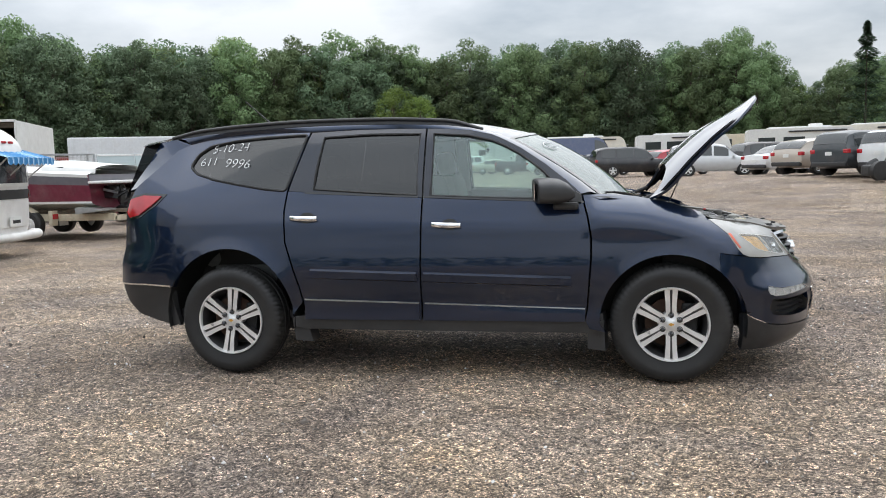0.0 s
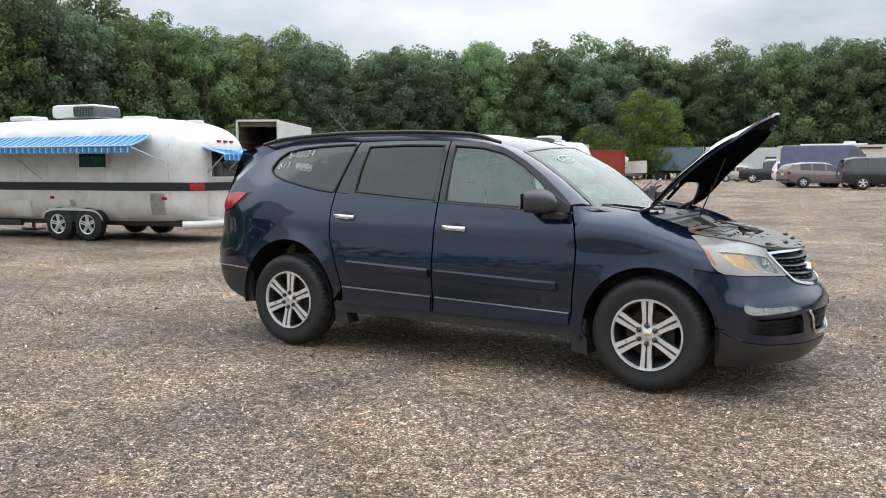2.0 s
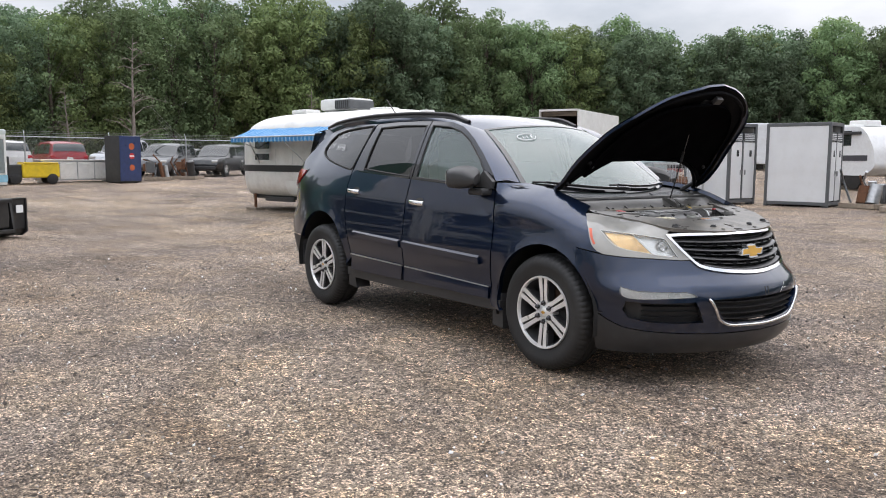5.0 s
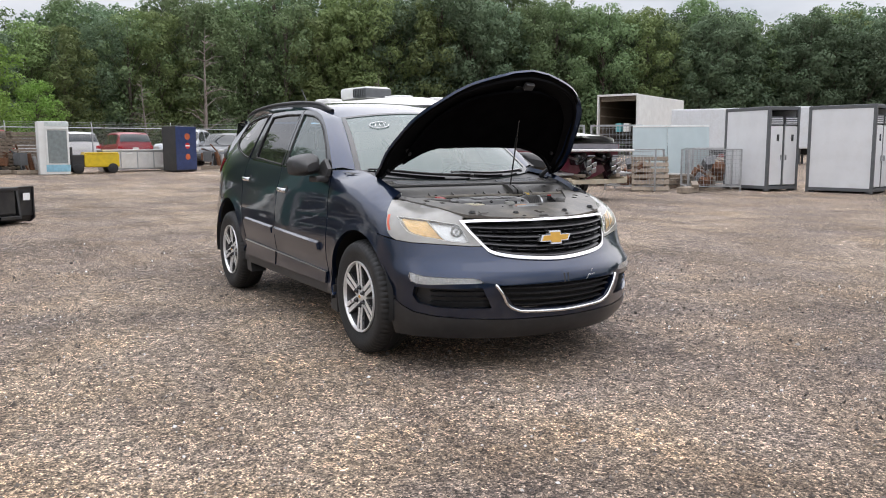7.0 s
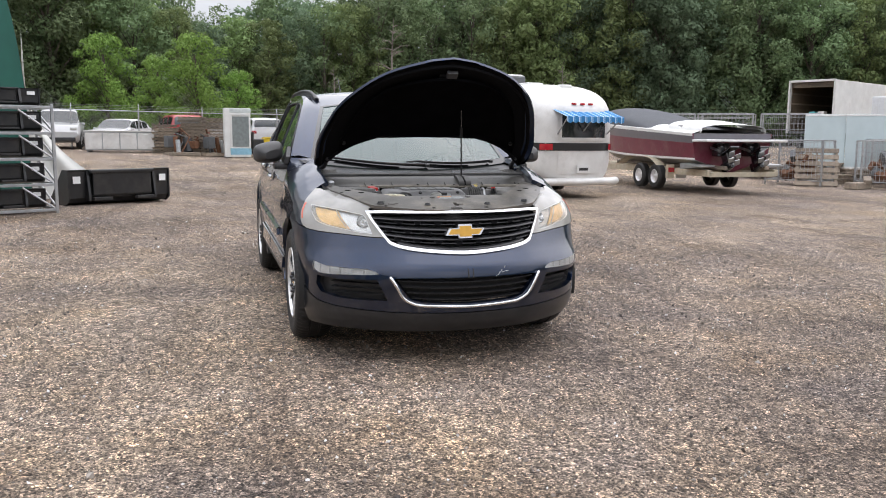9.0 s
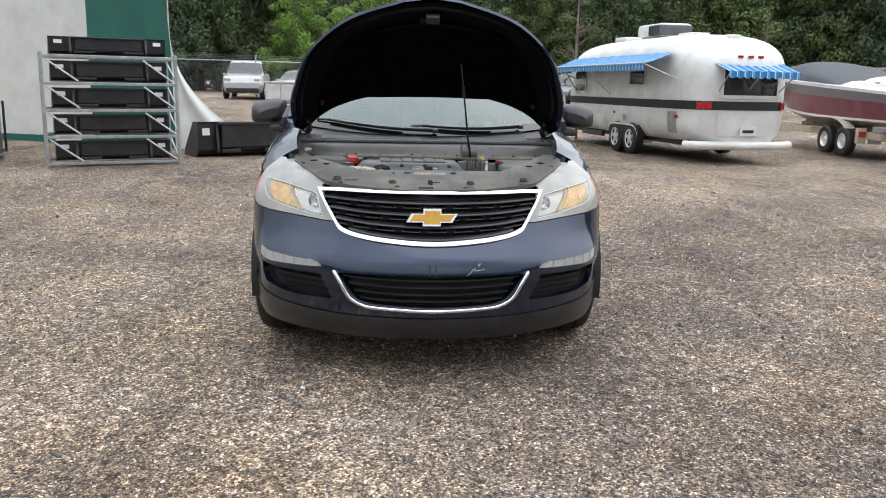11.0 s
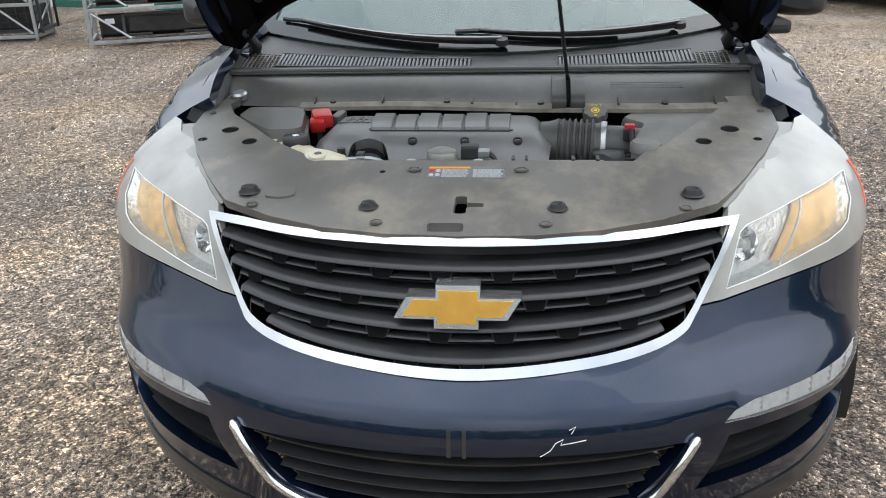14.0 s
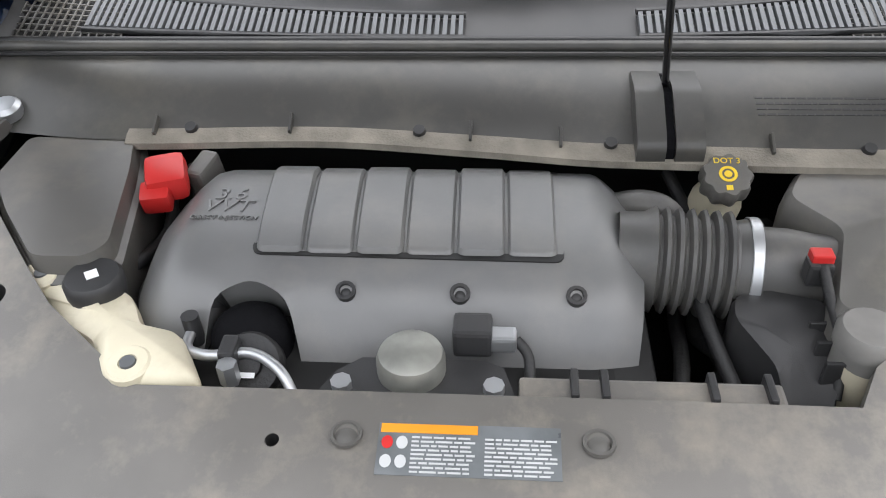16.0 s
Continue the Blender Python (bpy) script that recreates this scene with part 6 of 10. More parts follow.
Shape().lathe([(0.026, -0.09), (0.028, -0.012)], (1.966, 0.402, 1.0), (0.1, 0, 1), 20).link("washer_neck", CREAM_PLASTIC, car, "", 60)

duct = corners([(1.862, 0.290), (1.850, 0.330), (1.868, 0.392), (1.950, 0.392), (2.016, 0.366), (2.020, 0.318), (1.960, 0.318), (1.900, 0.282)], 0.012)
k = len(duct)
Shape().add([Vector((1.94 + (u - 1.94) * q, 0.34 + (v - 0.34) * q, 0.985 - 0.25 * max(0.0, u - 1.90) + h)) for q, h in ((1.0, -0.25), (1.0, -0.014), (0.95, -0.003), (0.5, 0.0)) for u, v in duct] + [Vector((1.94, 0.34, 0.976))],
            [(r * k + j, r * k + (j + 1) % k, (r + 1) * k + (j + 1) % k, (r + 1) * k + j) for r in range(3) for j in range(k)] + [(3 * k + j, 3 * k + (j + 1) % k, 4 * k) for j in range(k)]).link("air_duct", BLACK_PLASTIC, car, "black plastic air duct", 35)
for u in (1.915, 1.945, 1.975):
    Shape().box((u, 0.385, 0.965), (0.005, 0.05, 0.05), 0.0015).link("duct_rib", BLACK_PLASTIC, car)

# brake fluid bottle, fuse box, red battery cover
CAP_AT = Matrix.Translation((1.700, 0.306, 1.032)) @ Vector((0.42, 0.0, 0.9)).to_track_quat("Z", "Y").to_matrix().to_4x4()
lobes = [((0.0310 + 0.0022 * math.cos(9 * q)) * math.cos(q), (0.0310 + 0.0022 * math.cos(9 * q)) * math.sin(q)) for q in [2 * math.pi * i / 72 for i in range(72)]]
dsh = Shape(CAP_AT)
dsh.add([Vector((u * q, v * q, h)) for q, h in ((0.97, -0.016), (1.0, -0.012), (1.0, 0.006), (0.93, 0.011)) for u, v in lobes],
        [(r * 72 + j, r * 72 + (j + 1) % 72, (r + 1) * 72 + (j + 1) % 72, (r + 1) * 72 + j) for r in range(3) for j in range(72)] + [tuple(range(216, 288))])
dcap = dsh.link("brake_cap", DARK_GREY, car, "dark grey scalloped brake fluid cap with yellow marks", 35)
YELLOW_INK = surface("yellow_ink", (0.75, 0.52, 0.03), 0.5)
Shape(CAP_AT).lathe([(0.0115, 0.0112), (0.0115, 0.0120), (0.0078, 0.0120), (0.0078, 0.0112)], (0, 0, 0), (0, 0, 1), 18).link("cap_ring", YELLOW_INK, dcap)
Shape(CAP_AT).lathe([(0.0050, 0.0112), (0.0050, 0.0120), (0.0, 0.0120)], (0, 0, 0), (0, 0, 1), 12).link("cap_dot", YELLOW_INK, dcap)
cap_base = Matrix.Translation(CAP_AT @ Vector((0, 0, 0.0114))) @ Matrix(((0, -0.9, 0.42, 0), (1, 0, 0, 0), (0, 0.42, 0.9, 0), (0, 0, 0, 1)))
words("cap_lettering", "DOT 3", 0.0115, cap_base @ Matrix.Translation((0, 0.0195, 0)), YELLOW_INK, dcap, "yellow lettering", 0.0004)
Shape(cap_base).box((0, -0.020, 0.0002), (0.008, 0.007, 0.0006)).link("cap_symbol", YELLOW_INK, dcap)
Shape().lathe([(0.034, -0.10), (0.034, -0.055), (0.021, -0.035), (0.021, -0.012)], (1.700, 0.306, 1.032), (0.42, 0, 0.9), 20).link("brake_bottle", CREAM_PLASTIC, car, "aged cream brake fluid bottle", 50)
fb = corners([(1.612, -0.655), (1.605, -0.490), (1.70, -0.462), (1.872, -0.425), (1.900, -0.445), (1.900, -0.515), (1.80, -0.600), (1.72, -0.655)], 0.016)
k = len(fb)
cx, cy = 1.745, -0.545
rs = [(1.0, -0.18), (1.0, -0.040), (1.03, -0.038), (1.03, -0.028), (0.95, -0.024), (0.91, 0.0), (0.4, 0.003)]
Shape().add([Vector((cx + (u - cx) * s, cy + (v - cy) * s, 1.038 + h)) for s, h in rs for u, v in fb] + [Vector((cx, cy, 1.041))],
            [(r * k + j, r * k + (j + 1) % k, (r + 1) * k + (j + 1) % k, (r + 1) * k + j) for r in range(6) for j in range(k)] + [(6 * k + j, 6 * k + (j + 1) % k, 7 * k) for j in range(k)]).link("fuse_box", DARK_GREY, car, "black plastic fuse box", 35)
rc = Shape().box((1.698, -0.424, 1.022), (0.062, 0.055, 0.040), 0.012, Euler((0, 0.15, 0.35)).to_matrix())
rc.box((1.728, -0.430, 1.011), (0.034, 0.040, 0.034), 0.008, Euler((0, 0.3, 0.2)).to_matrix())
rc.link("battery_cover", RED_PLASTIC, car, "red battery terminal cover", 35)
Shape().box((1.664, -0.383, 1.00), (0.05, 0.026, 0.06), 0.006, Euler((0, 0.2, -0.3)).to_matrix()).link("terminal_block", DARK_GREY, car)
Shape().lathe([(0.006, -0.02), (0.008, 0.0), (0.020, 0.004), (0.022, 0.020), (0.016, 0.026), (0, 0.027)], (1.588, -0.686, 1.050), (0.25, 0, 1), 16).link("round_bolt", STEEL, car, "", 40)

# plastic wall behind the engine, with its foam seal and the rod's channel
WALL = Curve([(-0.78, 1.600), (-0.5, 1.632), (-0.24, 1.622), (0.0, 1.645), (0.16, 1.665), (0.5, 1.675), (0.76, 1.64)])


def wall_at(y, t):
    x0 = WALL(y)
    return Vector((x0 + (1.492 - x0) * t ** 0.75, y, 1.040 + 0.065 * t + 0.018 * math.sin(math.pi * min(1, t * 1.02)) * (1 if t < 1 else 0)))


Shape().grid(lambda u, v: wall_at(-0.745 + 1.49 * u, v), 60, 12).link("bulkhead_cover", WALL_GREY, car, "long grey plastic cover along the bulkhead", 50)
ledge = [-0.50 + 1.24 * i / 62 for i in range(63)]
Shape().add([wall_at(y, q) + Vector((dx, 0, dz)) for q, dx, dz in ((0.055, 0.0, 0.002), (0.02, 0.003, 0.004), (0.0, 0.010, 0.000), (0.0, 0.010, -0.010)) for y in ledge],
            [(r * 63 + i, r * 63 + i + 1, (r + 1) * 63 + i + 1, (r + 1) * 63 + i) for r in range(3) for i in range(62)]).link("foam_seal", DUST_FOAM, car, "dusty pale foam strip", 60)
for y in (-0.46, -0.27, -0.02, 0.10, 0.37, 0.62):
    Shape().box(wall_at(y, 0.07) + Vector((0.004, 0, 0.006)), (0.030, 0.004, 0.010), 0.001, Euler((0, 0.5, 0)).to_matrix()).link("wall_rib", WALL_GREY, car)
Shape().tube([wall_at(-0.745 + 1.49 * i / 20, 1.0) + Vector((-0.004, 0, 0.008)) for i in range(21)], 0.009, 8).link("hood_rubber_seal", WALL_GREY, car, "", 60)
for dx, dz, r in ((0.012, 0.004, 0.0035), (-0.018, 0.012, 0.005)):
    Shape().tube([wall_at(-0.745 + 1.49 * i / 20, 1.0) + Vector((dx, 0, dz)) for i in range(21)], r, 6).link("seal_lip", BLACK_PLASTIC, car, "", 60)
for y in (0.2135, 0.2625):
    Shape().prism(corners([(1.676, 1.036), (1.545, 1.080), (1.545, 1.106), (1.60, 1.106), (1.664, 1.074), (1.678, 1.062)], 0.008, 3), lambda u, v, d: Vector((u, y - 0.0185 + 0.037 * d, v)), 0, 1).link("rod_channel", WALL_GREY, car, "", 30)
# black filler between the two blocks, standing for the shade in the slot
Shape().prism([(1.672, 1.038), (1.545, 1.070), (1.545, 1.100), (1.60, 1.100), (1.660, 1.070), (1.673, 1.058)], lambda u, v, d: Vector((u, 0.2325 + 0.011 * d, v)), 0, 1).link("slot_shade", HOOD_BLACK, car)
for y in (-0.41, -0.09, 0.165, 0.49):
    Shape().cyl(wall_at(y, 0.05), wall_at(y, 0.05) + Vector((0.004, 0, 0.009)), 0.0095, 0.008, 12).link("wall_clip", BLACK_PLASTIC, car, "", 40)
for i in range(4):
    q = 0.350
    while q < 0.530:
        w = 0.004 + 0.010 * rng.random()
        Shape().box((1.632 - 0.009 * i, q + w / 2, 1.0862 + 0.0030 * i), (0.0026, w, 0.001), 0, Euler((0, 0.32, 0)).to_matrix()).link("moulded_text_bar", BLACK_PLASTIC, car)
        q += w + 0.0022


# cowl with its two slotted vents
def cowl_at(y, t):
    a = y / 0.765
    foot = screen_at(max(-1, min(1, a)), 0.99)
    lip = Vector((1.492, y, 1.108))
    p = lip.lerp(foot, t)
    return p + Vector((0, 0, 0.012 * math.sin(math.pi * t) - 0.012))


Shape().grid(lambda u, v: cowl_at(-0.75 + 1.5 * u, v), 50, 10).link("cowl_panel", BLACK_PLASTIC, car, "black plastic cowl below the windscreen", 60)
for y0, y1 in ((-0.62, -0.035), (0.215, 0.60)):
    # the bed is near-black to paint the shade between the slats
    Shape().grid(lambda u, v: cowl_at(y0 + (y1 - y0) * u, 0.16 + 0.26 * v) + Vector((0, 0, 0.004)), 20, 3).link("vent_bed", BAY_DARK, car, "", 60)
    n = int((y1 - y0) / 0.0115)
    sl = Shape()
    for i in range(n):
        y = y0 + (y1 - y0) * (i + 0.5) / n
        a, b = cowl_at(y, 0.17), cowl_at(y, 0.41)
        d = Vector((0, 0.0032, 0)); up = Vector((0, 0, 0.013))
        sl.add([a - d, a + d, b + d, b - d, a - d + up, a + d + up, b + d + up, b - d + up], [(4, 5, 6, 7), (0, 1, 5, 4), (1, 2, 6, 5), (2, 3, 7, 6), (3, 0, 4, 7)])
    tagged(sl.link("vent_slats", surface("vent_grey", (0.12, 0.125, 0.13), 0.6, vary=0.1), car, "grey slats of the air vent"), kind="stuff")
    for t in (0.15, 0.43):
        Shape().tube([cowl_at(y0 + (y1 - y0) * i / 12, t) + Vector((0, 0, 0.010)) for i in range(13)], 0.005, 6).link("vent_edge", BLACK_PLASTIC, car, "", 60)
# mesh screens at both ends of the cowl and by the rod
for y0, y1, t0, t1 in ((-0.735, -0.555, 0.02, 0.40), (0.515, 0.70, 0.02, 0.36), (0.19, 0.29, 0.02, 0.12)):
    bed = Shape().grid(lambda u, v: cowl_at(y0 + (y1 - y0) * u, t0 + (t1 - t0) * v) + Vector((0, 0, 0.0035)), 10, 6).link("screen_bed", BAY_DARK, car, "", 60)
    sc = Shape()
    ny, nt = int((y1 - y0) / 0.0125), max(2, int((t1 - t0) / 0.035))
    for i in range(ny + 1):
        y = y0 + (y1 - y0) * i / ny
        sc.tube([cowl_at(y, t0 + (t1 - t0) * j / 4) + Vector((0, 0, 0.008)) for j in range(5)], 0.0018, 4)
    for j in range(nt + 1):
        q = t0 + (t1 - t0) * j / nt
        sc.tube([cowl_at(y0 + (y1 - y0) * i / 8, q) + Vector((0, 0, 0.008)) for i in range(9)], 0.0018, 4)
    tagged(sc.link("cowl_screen", DARK_GREY, car, "dark mesh screen"), kind="stuff")
# wipers resting low on the glass
for y0, y1, px in ((0.05, -0.60, 0.02), (0.58, -0.02, 0.60)):
    arm = [screen_at(max(-1, min(1, (y0 + (y1 - y0) * t) / 0.75)), 0.985 - 0.05 * t + 0.01 * math.sin(math.pi * t)) + Vector((0.020, 0, 0.030 - 0.008 * t)) for t in [i / 10 for i in range(11)]]
    wp = Shape().tube(arm, [0.013 - 0.0006 * i for i in range(11)], 6).link("wiper_arm", GLOSS_BLACK, car, "", 60)
    bl = [p + Vector((-0.014, 0, -0.004)) for p in arm[3:]] + [arm[-1] + (arm[-1] - arm[-2]) * 1.2 + Vector((-0.014, 0, -0.012))]
    Shape().tube(bl, 0.007, 5).link("wiper_blade", RUBBER, car, "", 60)
    Shape().lathe([(0.020, 0.0), (0.018, 0.018), (0.0, 0.022)], arm[0] + Vector((0, 0, -0.012)), (0.3, 0, 1), 14).link("wiper_pivot", BLACK_PLASTIC, car, "", 40)

# ---- cabin ----
CLOTH = surface("grey_seat_cloth", (0.24, 0.245, 0.24), 0.9, vary=0.2, grain=0.4)


def build_seat(x, y, width=0.50):
    s = new("seat"); s.parent = car; s.location = (x, y, 0)
    Shape().box((0.05, 0, 0.66), (0.52, width, 0.16), 0.05).link("cushion", CLOTH, s, "", 50)
    Shape().box((-0.27, 0, 1.03), (0.16, width, 0.66), 0.06, Euler((0, radians(-12), 0)).to_matrix()).link("backrest", CLOTH, s, "", 50)
    Shape().box((-0.365, 0, 1.445), (0.11, 0.27, 0.19), 0.045, Euler((0, radians(-10), 0)).to_matrix()).link("headrest", CLOTH, s, "", 50)
    for q in (-0.06, 0.06):
        Shape().cyl((-0.33, q, 1.32), (-0.355, q, 1.38), 0.008, None, 6).link("headrest_post", CHROME, s)
    Shape().box((0.0, 0, 0.50), (0.42, width * 0.85, 0.2), 0.02).link("seat_base", DARK_TRIM, s)


for sx_, sy_, sw_ in ((0.18, -0.40, 0.5), (0.18, 0.40, 0.5), (-0.78, -0.40, 0.52), (-0.78, 0.40, 0.52), (-1.62, 0.0, 1.1)):
    build_seat(sx_, sy_, sw_)
Shape().box((-0.6, 0, 0.40), (2.8, 1.55, 0.06), 0.01).link("cabin_floor", DARK_TRIM, car)
Shape().grid(lambda u, v: Vector((1.24 - 0.56 * u + 0.02 * math.sin(7 * v), -0.72 + 1.44 * v, 1.115 + 0.035 * math.sin(math.pi * min(1, u * 1.15)) - 0.18 * max(0, u - 0.8) / 0.2 * 0.6)), 12, 14).link("dashboard", surface("dash_grey", (0.10, 0.102, 0.104), 0.7, vary=0.12, grain=0.3), car, "dark grey dashboard", 60)
Shape().box((0.78, 0, 0.86), (0.18, 1.42, 0.44), 0.06).link("dashboard_front", DARK_TRIM, car)
Shape().box((0.45, 0, 0.66), (0.85, 0.24, 0.28), 0.04).link("centre_console", DARK_TRIM, car)
tilt = Matrix.Translation((0.52, 0.40, 1.06)) @ Matrix.Rotation(radians(-65), 4, "Y")
st = Shape(tilt)
st.tube([(0.185 * math.cos(2 * math.pi * i / 32), 0.185 * math.sin(2 * math.pi * i / 32), 0) for i in range(33)], 0.016, 8, caps=False)
st.link("steering_wheel", DARK_TRIM, car, "black steering wheel", 60)
hubw = Shape(tilt)
hubw.box((0, 0, -0.02), (0.16, 0.16, 0.05), 0.02)
for a in (0, 120, 240):
    hubw.box((0.11 * math.cos(radians(a)), 0.11 * math.sin(radians(a)), -0.005), (0.16, 0.035, 0.015), 0.004, Euler((0, 0, radians(a))).to_matrix())
hubw.link("steering_hub", DARK_TRIM, car)
Shape().grid(lambda u, v: roof_at(0.52 - 2.75 * u, (2 * v - 1) * 0.985) + Vector((0, 0, -0.035)), 20, 10).link("headliner", GREY_LINER, car, "", 60)
Shape().box((0.52, 0, 1.575), (0.04, 0.22, 0.07), 0.015).link("inside_mirror", DARK_TRIM, car)
for sg in (-1, 1):
    sheet("door_trim", flat([(0.95, 0.42), (0.96, 1.16), (-0.1, 1.21), (-1.05, 1.27), (-1.0, 0.8), (-0.95, 0.42)]), skin(sg, -0.075), DARK_TRIM, car, 0.12, 0.0)
    sheet("rear_side_trim", flat([(-1.05, 0.95), (-1.06, 1.26), (-1.45, 1.32), (-1.9, 1.42), (-2.2, 1.30), (-2.25, 0.9)]), skin(sg, -0.05), DARK_TRIM, car, 0.12, 0.0)
    ribbon("pillar_trim", [screen_at(sg * 0.97, b) + Vector((-0.03, 0, -0.02)) for b in (0.05, 0.3, 0.6, 0.9)], [screen_at(sg * 1.0, b) + Vector((-0.09, sg * 0.05, -0.03)) for b in (0.05, 0.3, 0.6, 0.9)], GREY_LINER, car)
    Shape().box((-0.10, sg * 0.735, 1.42), (0.09, 0.03, 0.50), 0.01, Euler((radians(26 * sg), 0, 0)).to_matrix()).link("centre_pillar_trim", GREY_LINER, car)

# white marker writing on the windows
def on_glass(s_text, x, z, size, shear=0.15, turn=0.0):
    base = hull(sx(x), z, 0.002, -1)
    ex = (hull(sx(x + 0.05), z, 0.002, -1) - hull(sx(x - 0.05), z, 0.002, -1)).normalized()
    ez = (hull(sx(x), z + 0.05, 0.002, -1) - hull(sx(x), z - 0.05, 0.002, -1)).normalized()
    n = ex.cross(ez).normalized()
    ez = n.cross(ex)
    m = Matrix((ex, ez, n)).transposed().to_4x4()
    words("window_writing", s_text, size, Matrix.Translation(base) @ m @ Matrix.Rotation(radians(turn), 4, "Z"), WHITE_MARK, car, "white marker writing on the glass", 0.0, shear, 0.026 * size)


on_glass("5-10-24", -1.585, 1.600, 0.098, 0.2, 3)
on_glass("611", -1.745, 1.505, 0.100, 0.1, 2)
on_glass("9996", -1.500, 1.486, 0.108, 0.15, -4)
circ = [screen_at(-0.62 + 0.11 * math.cos(2 * math.pi * i / 30), 0.24 + 0.055 * math.sin(2 * math.pi * i / 30)) + Vector((0.004, 0, 0.006)) for i in range(28)]
Shape().tube(circ, 0.0035, 4).link("screen_mark", WHITE_MARK, car, "white marker circle on the windscreen")
for da in (-0.05, 0.0, 0.05):
    Shape().tube([screen_at(-0.62 + da + 0.008, 0.222) + Vector((0.004, 0, 0.006)), screen_at(-0.62 + da, 0.262) + Vector((0.004, 0, 0.006))], 0.004, 4).link("screen_mark", WHITE_MARK, car)


# ---- the yard round the car ----
def spot(x, y, deg=0.0, dz=0.0):
    return Matrix.Translation((x, y, terrain(x, y) + dz)) @ Matrix.Rotation(radians(deg), 4, "Z")


def paint(name, col, rough=0.35, metal=0.1, dirt=0.12):
    return surface(name, col, rough, metal, vary=0.06, scale=3, coat=0.6, dirt=(0.3, 0.26, 0.22), dirt_amount=dirt)


VEHICLE_GLASS = surface("vehicle_glass", (0.025, 0.03, 0.032), 0.06, vary=0.1, spec=0.9)
KINDS = {
    "suv": (1.88, 0.72, (-1.38, 1.40), [(-2.36, 0.80, 0.80), (-2.34, 1.02, 1.12), (-2.12, 1.04, 1.60), (-1.5, 1.04, 1.70), (-0.1, 1.01, 1.69), (0.42, 0.99, 1.60), (1.12, 0.99, 1.03), (1.35, 0.98, 1.0), (2.0, 0.92, 0.94), (2.28, 0.78, 0.79), (2.36, 0.60, 0.60)],
            [(-1.98, -1.22), (-1.12, -0.20), (-0.10, 0.62)], (0.50, 1.08), (-2.32, -2.16)),
    "sedan": (1.82, 0.66, (-1.40, 1.42), [(-2.40, 0.72, 0.72), (-2.36, 0.94, 0.95), (-1.75, 0.99, 1.02), (-1.0, 0.96, 1.38), (-0.2, 0.93, 1.46), (0.35, 0.92, 1.41), (1.15, 0.92, 0.96), (1.5, 0.90, 0.92), (2.15, 0.80, 0.82), (2.38, 0.62, 0.62)],
              [(-1.20, -0.62), (-0.55, 0.08), (0.16, 0.80)], (0.45, 1.10), (-1.68, -1.06)),
    "hatch": (1.82, 0.66, (-1.28, 1.36), [(-2.14, 0.70, 0.70), (-2.12, 0.96, 1.0), (-1.70, 0.99, 1.38), (-0.9, 0.97, 1.48), (-0.1, 0.94, 1.48), (0.45, 0.92, 1.36), (1.15, 0.92, 0.96), (1.5, 0.90, 0.92), (2.0, 0.80, 0.82), (2.18, 0.62, 0.62)],
              [(-1.45, -0.80), (-0.72, 0.02), (0.10, 0.80)], (0.52, 1.10), (-2.08, -1.74)),
    "pickup": (1.98, 0.80, (-1.75, 1.80), [(-2.85, 0.80, 0.80), (-2.82, 1.18, 1.19), (-1.0, 1.18, 1.19), (-0.95, 1.18, 1.70), (-0.5, 1.18, 1.88), (0.5, 1.16, 1.88), (0.75, 1.15, 1.78), (1.30, 1.15, 1.19), (1.6, 1.14, 1.17), (2.6, 1.06, 1.08), (2.82, 0.75, 0.76)],
               [(-0.70, 0.0), (0.10, 0.95)], (0.78, 1.26), (-0.98, -0.88)),
    "van": (2.05, 0.72, (-1.85, 1.95), [(-2.98, 0.90, 0.90), (-2.96, 1.35, 2.40), (-2.80, 1.35, 2.58), (1.10, 1.35, 2.58), (1.55, 1.33, 2.38), (2.15, 1.28, 1.36), (2.4, 1.22, 1.26), (2.85, 0.98, 1.0), (2.98, 0.70, 0.70)],
            [(0.95, 1.75)], (1.60, 2.12), None),
}


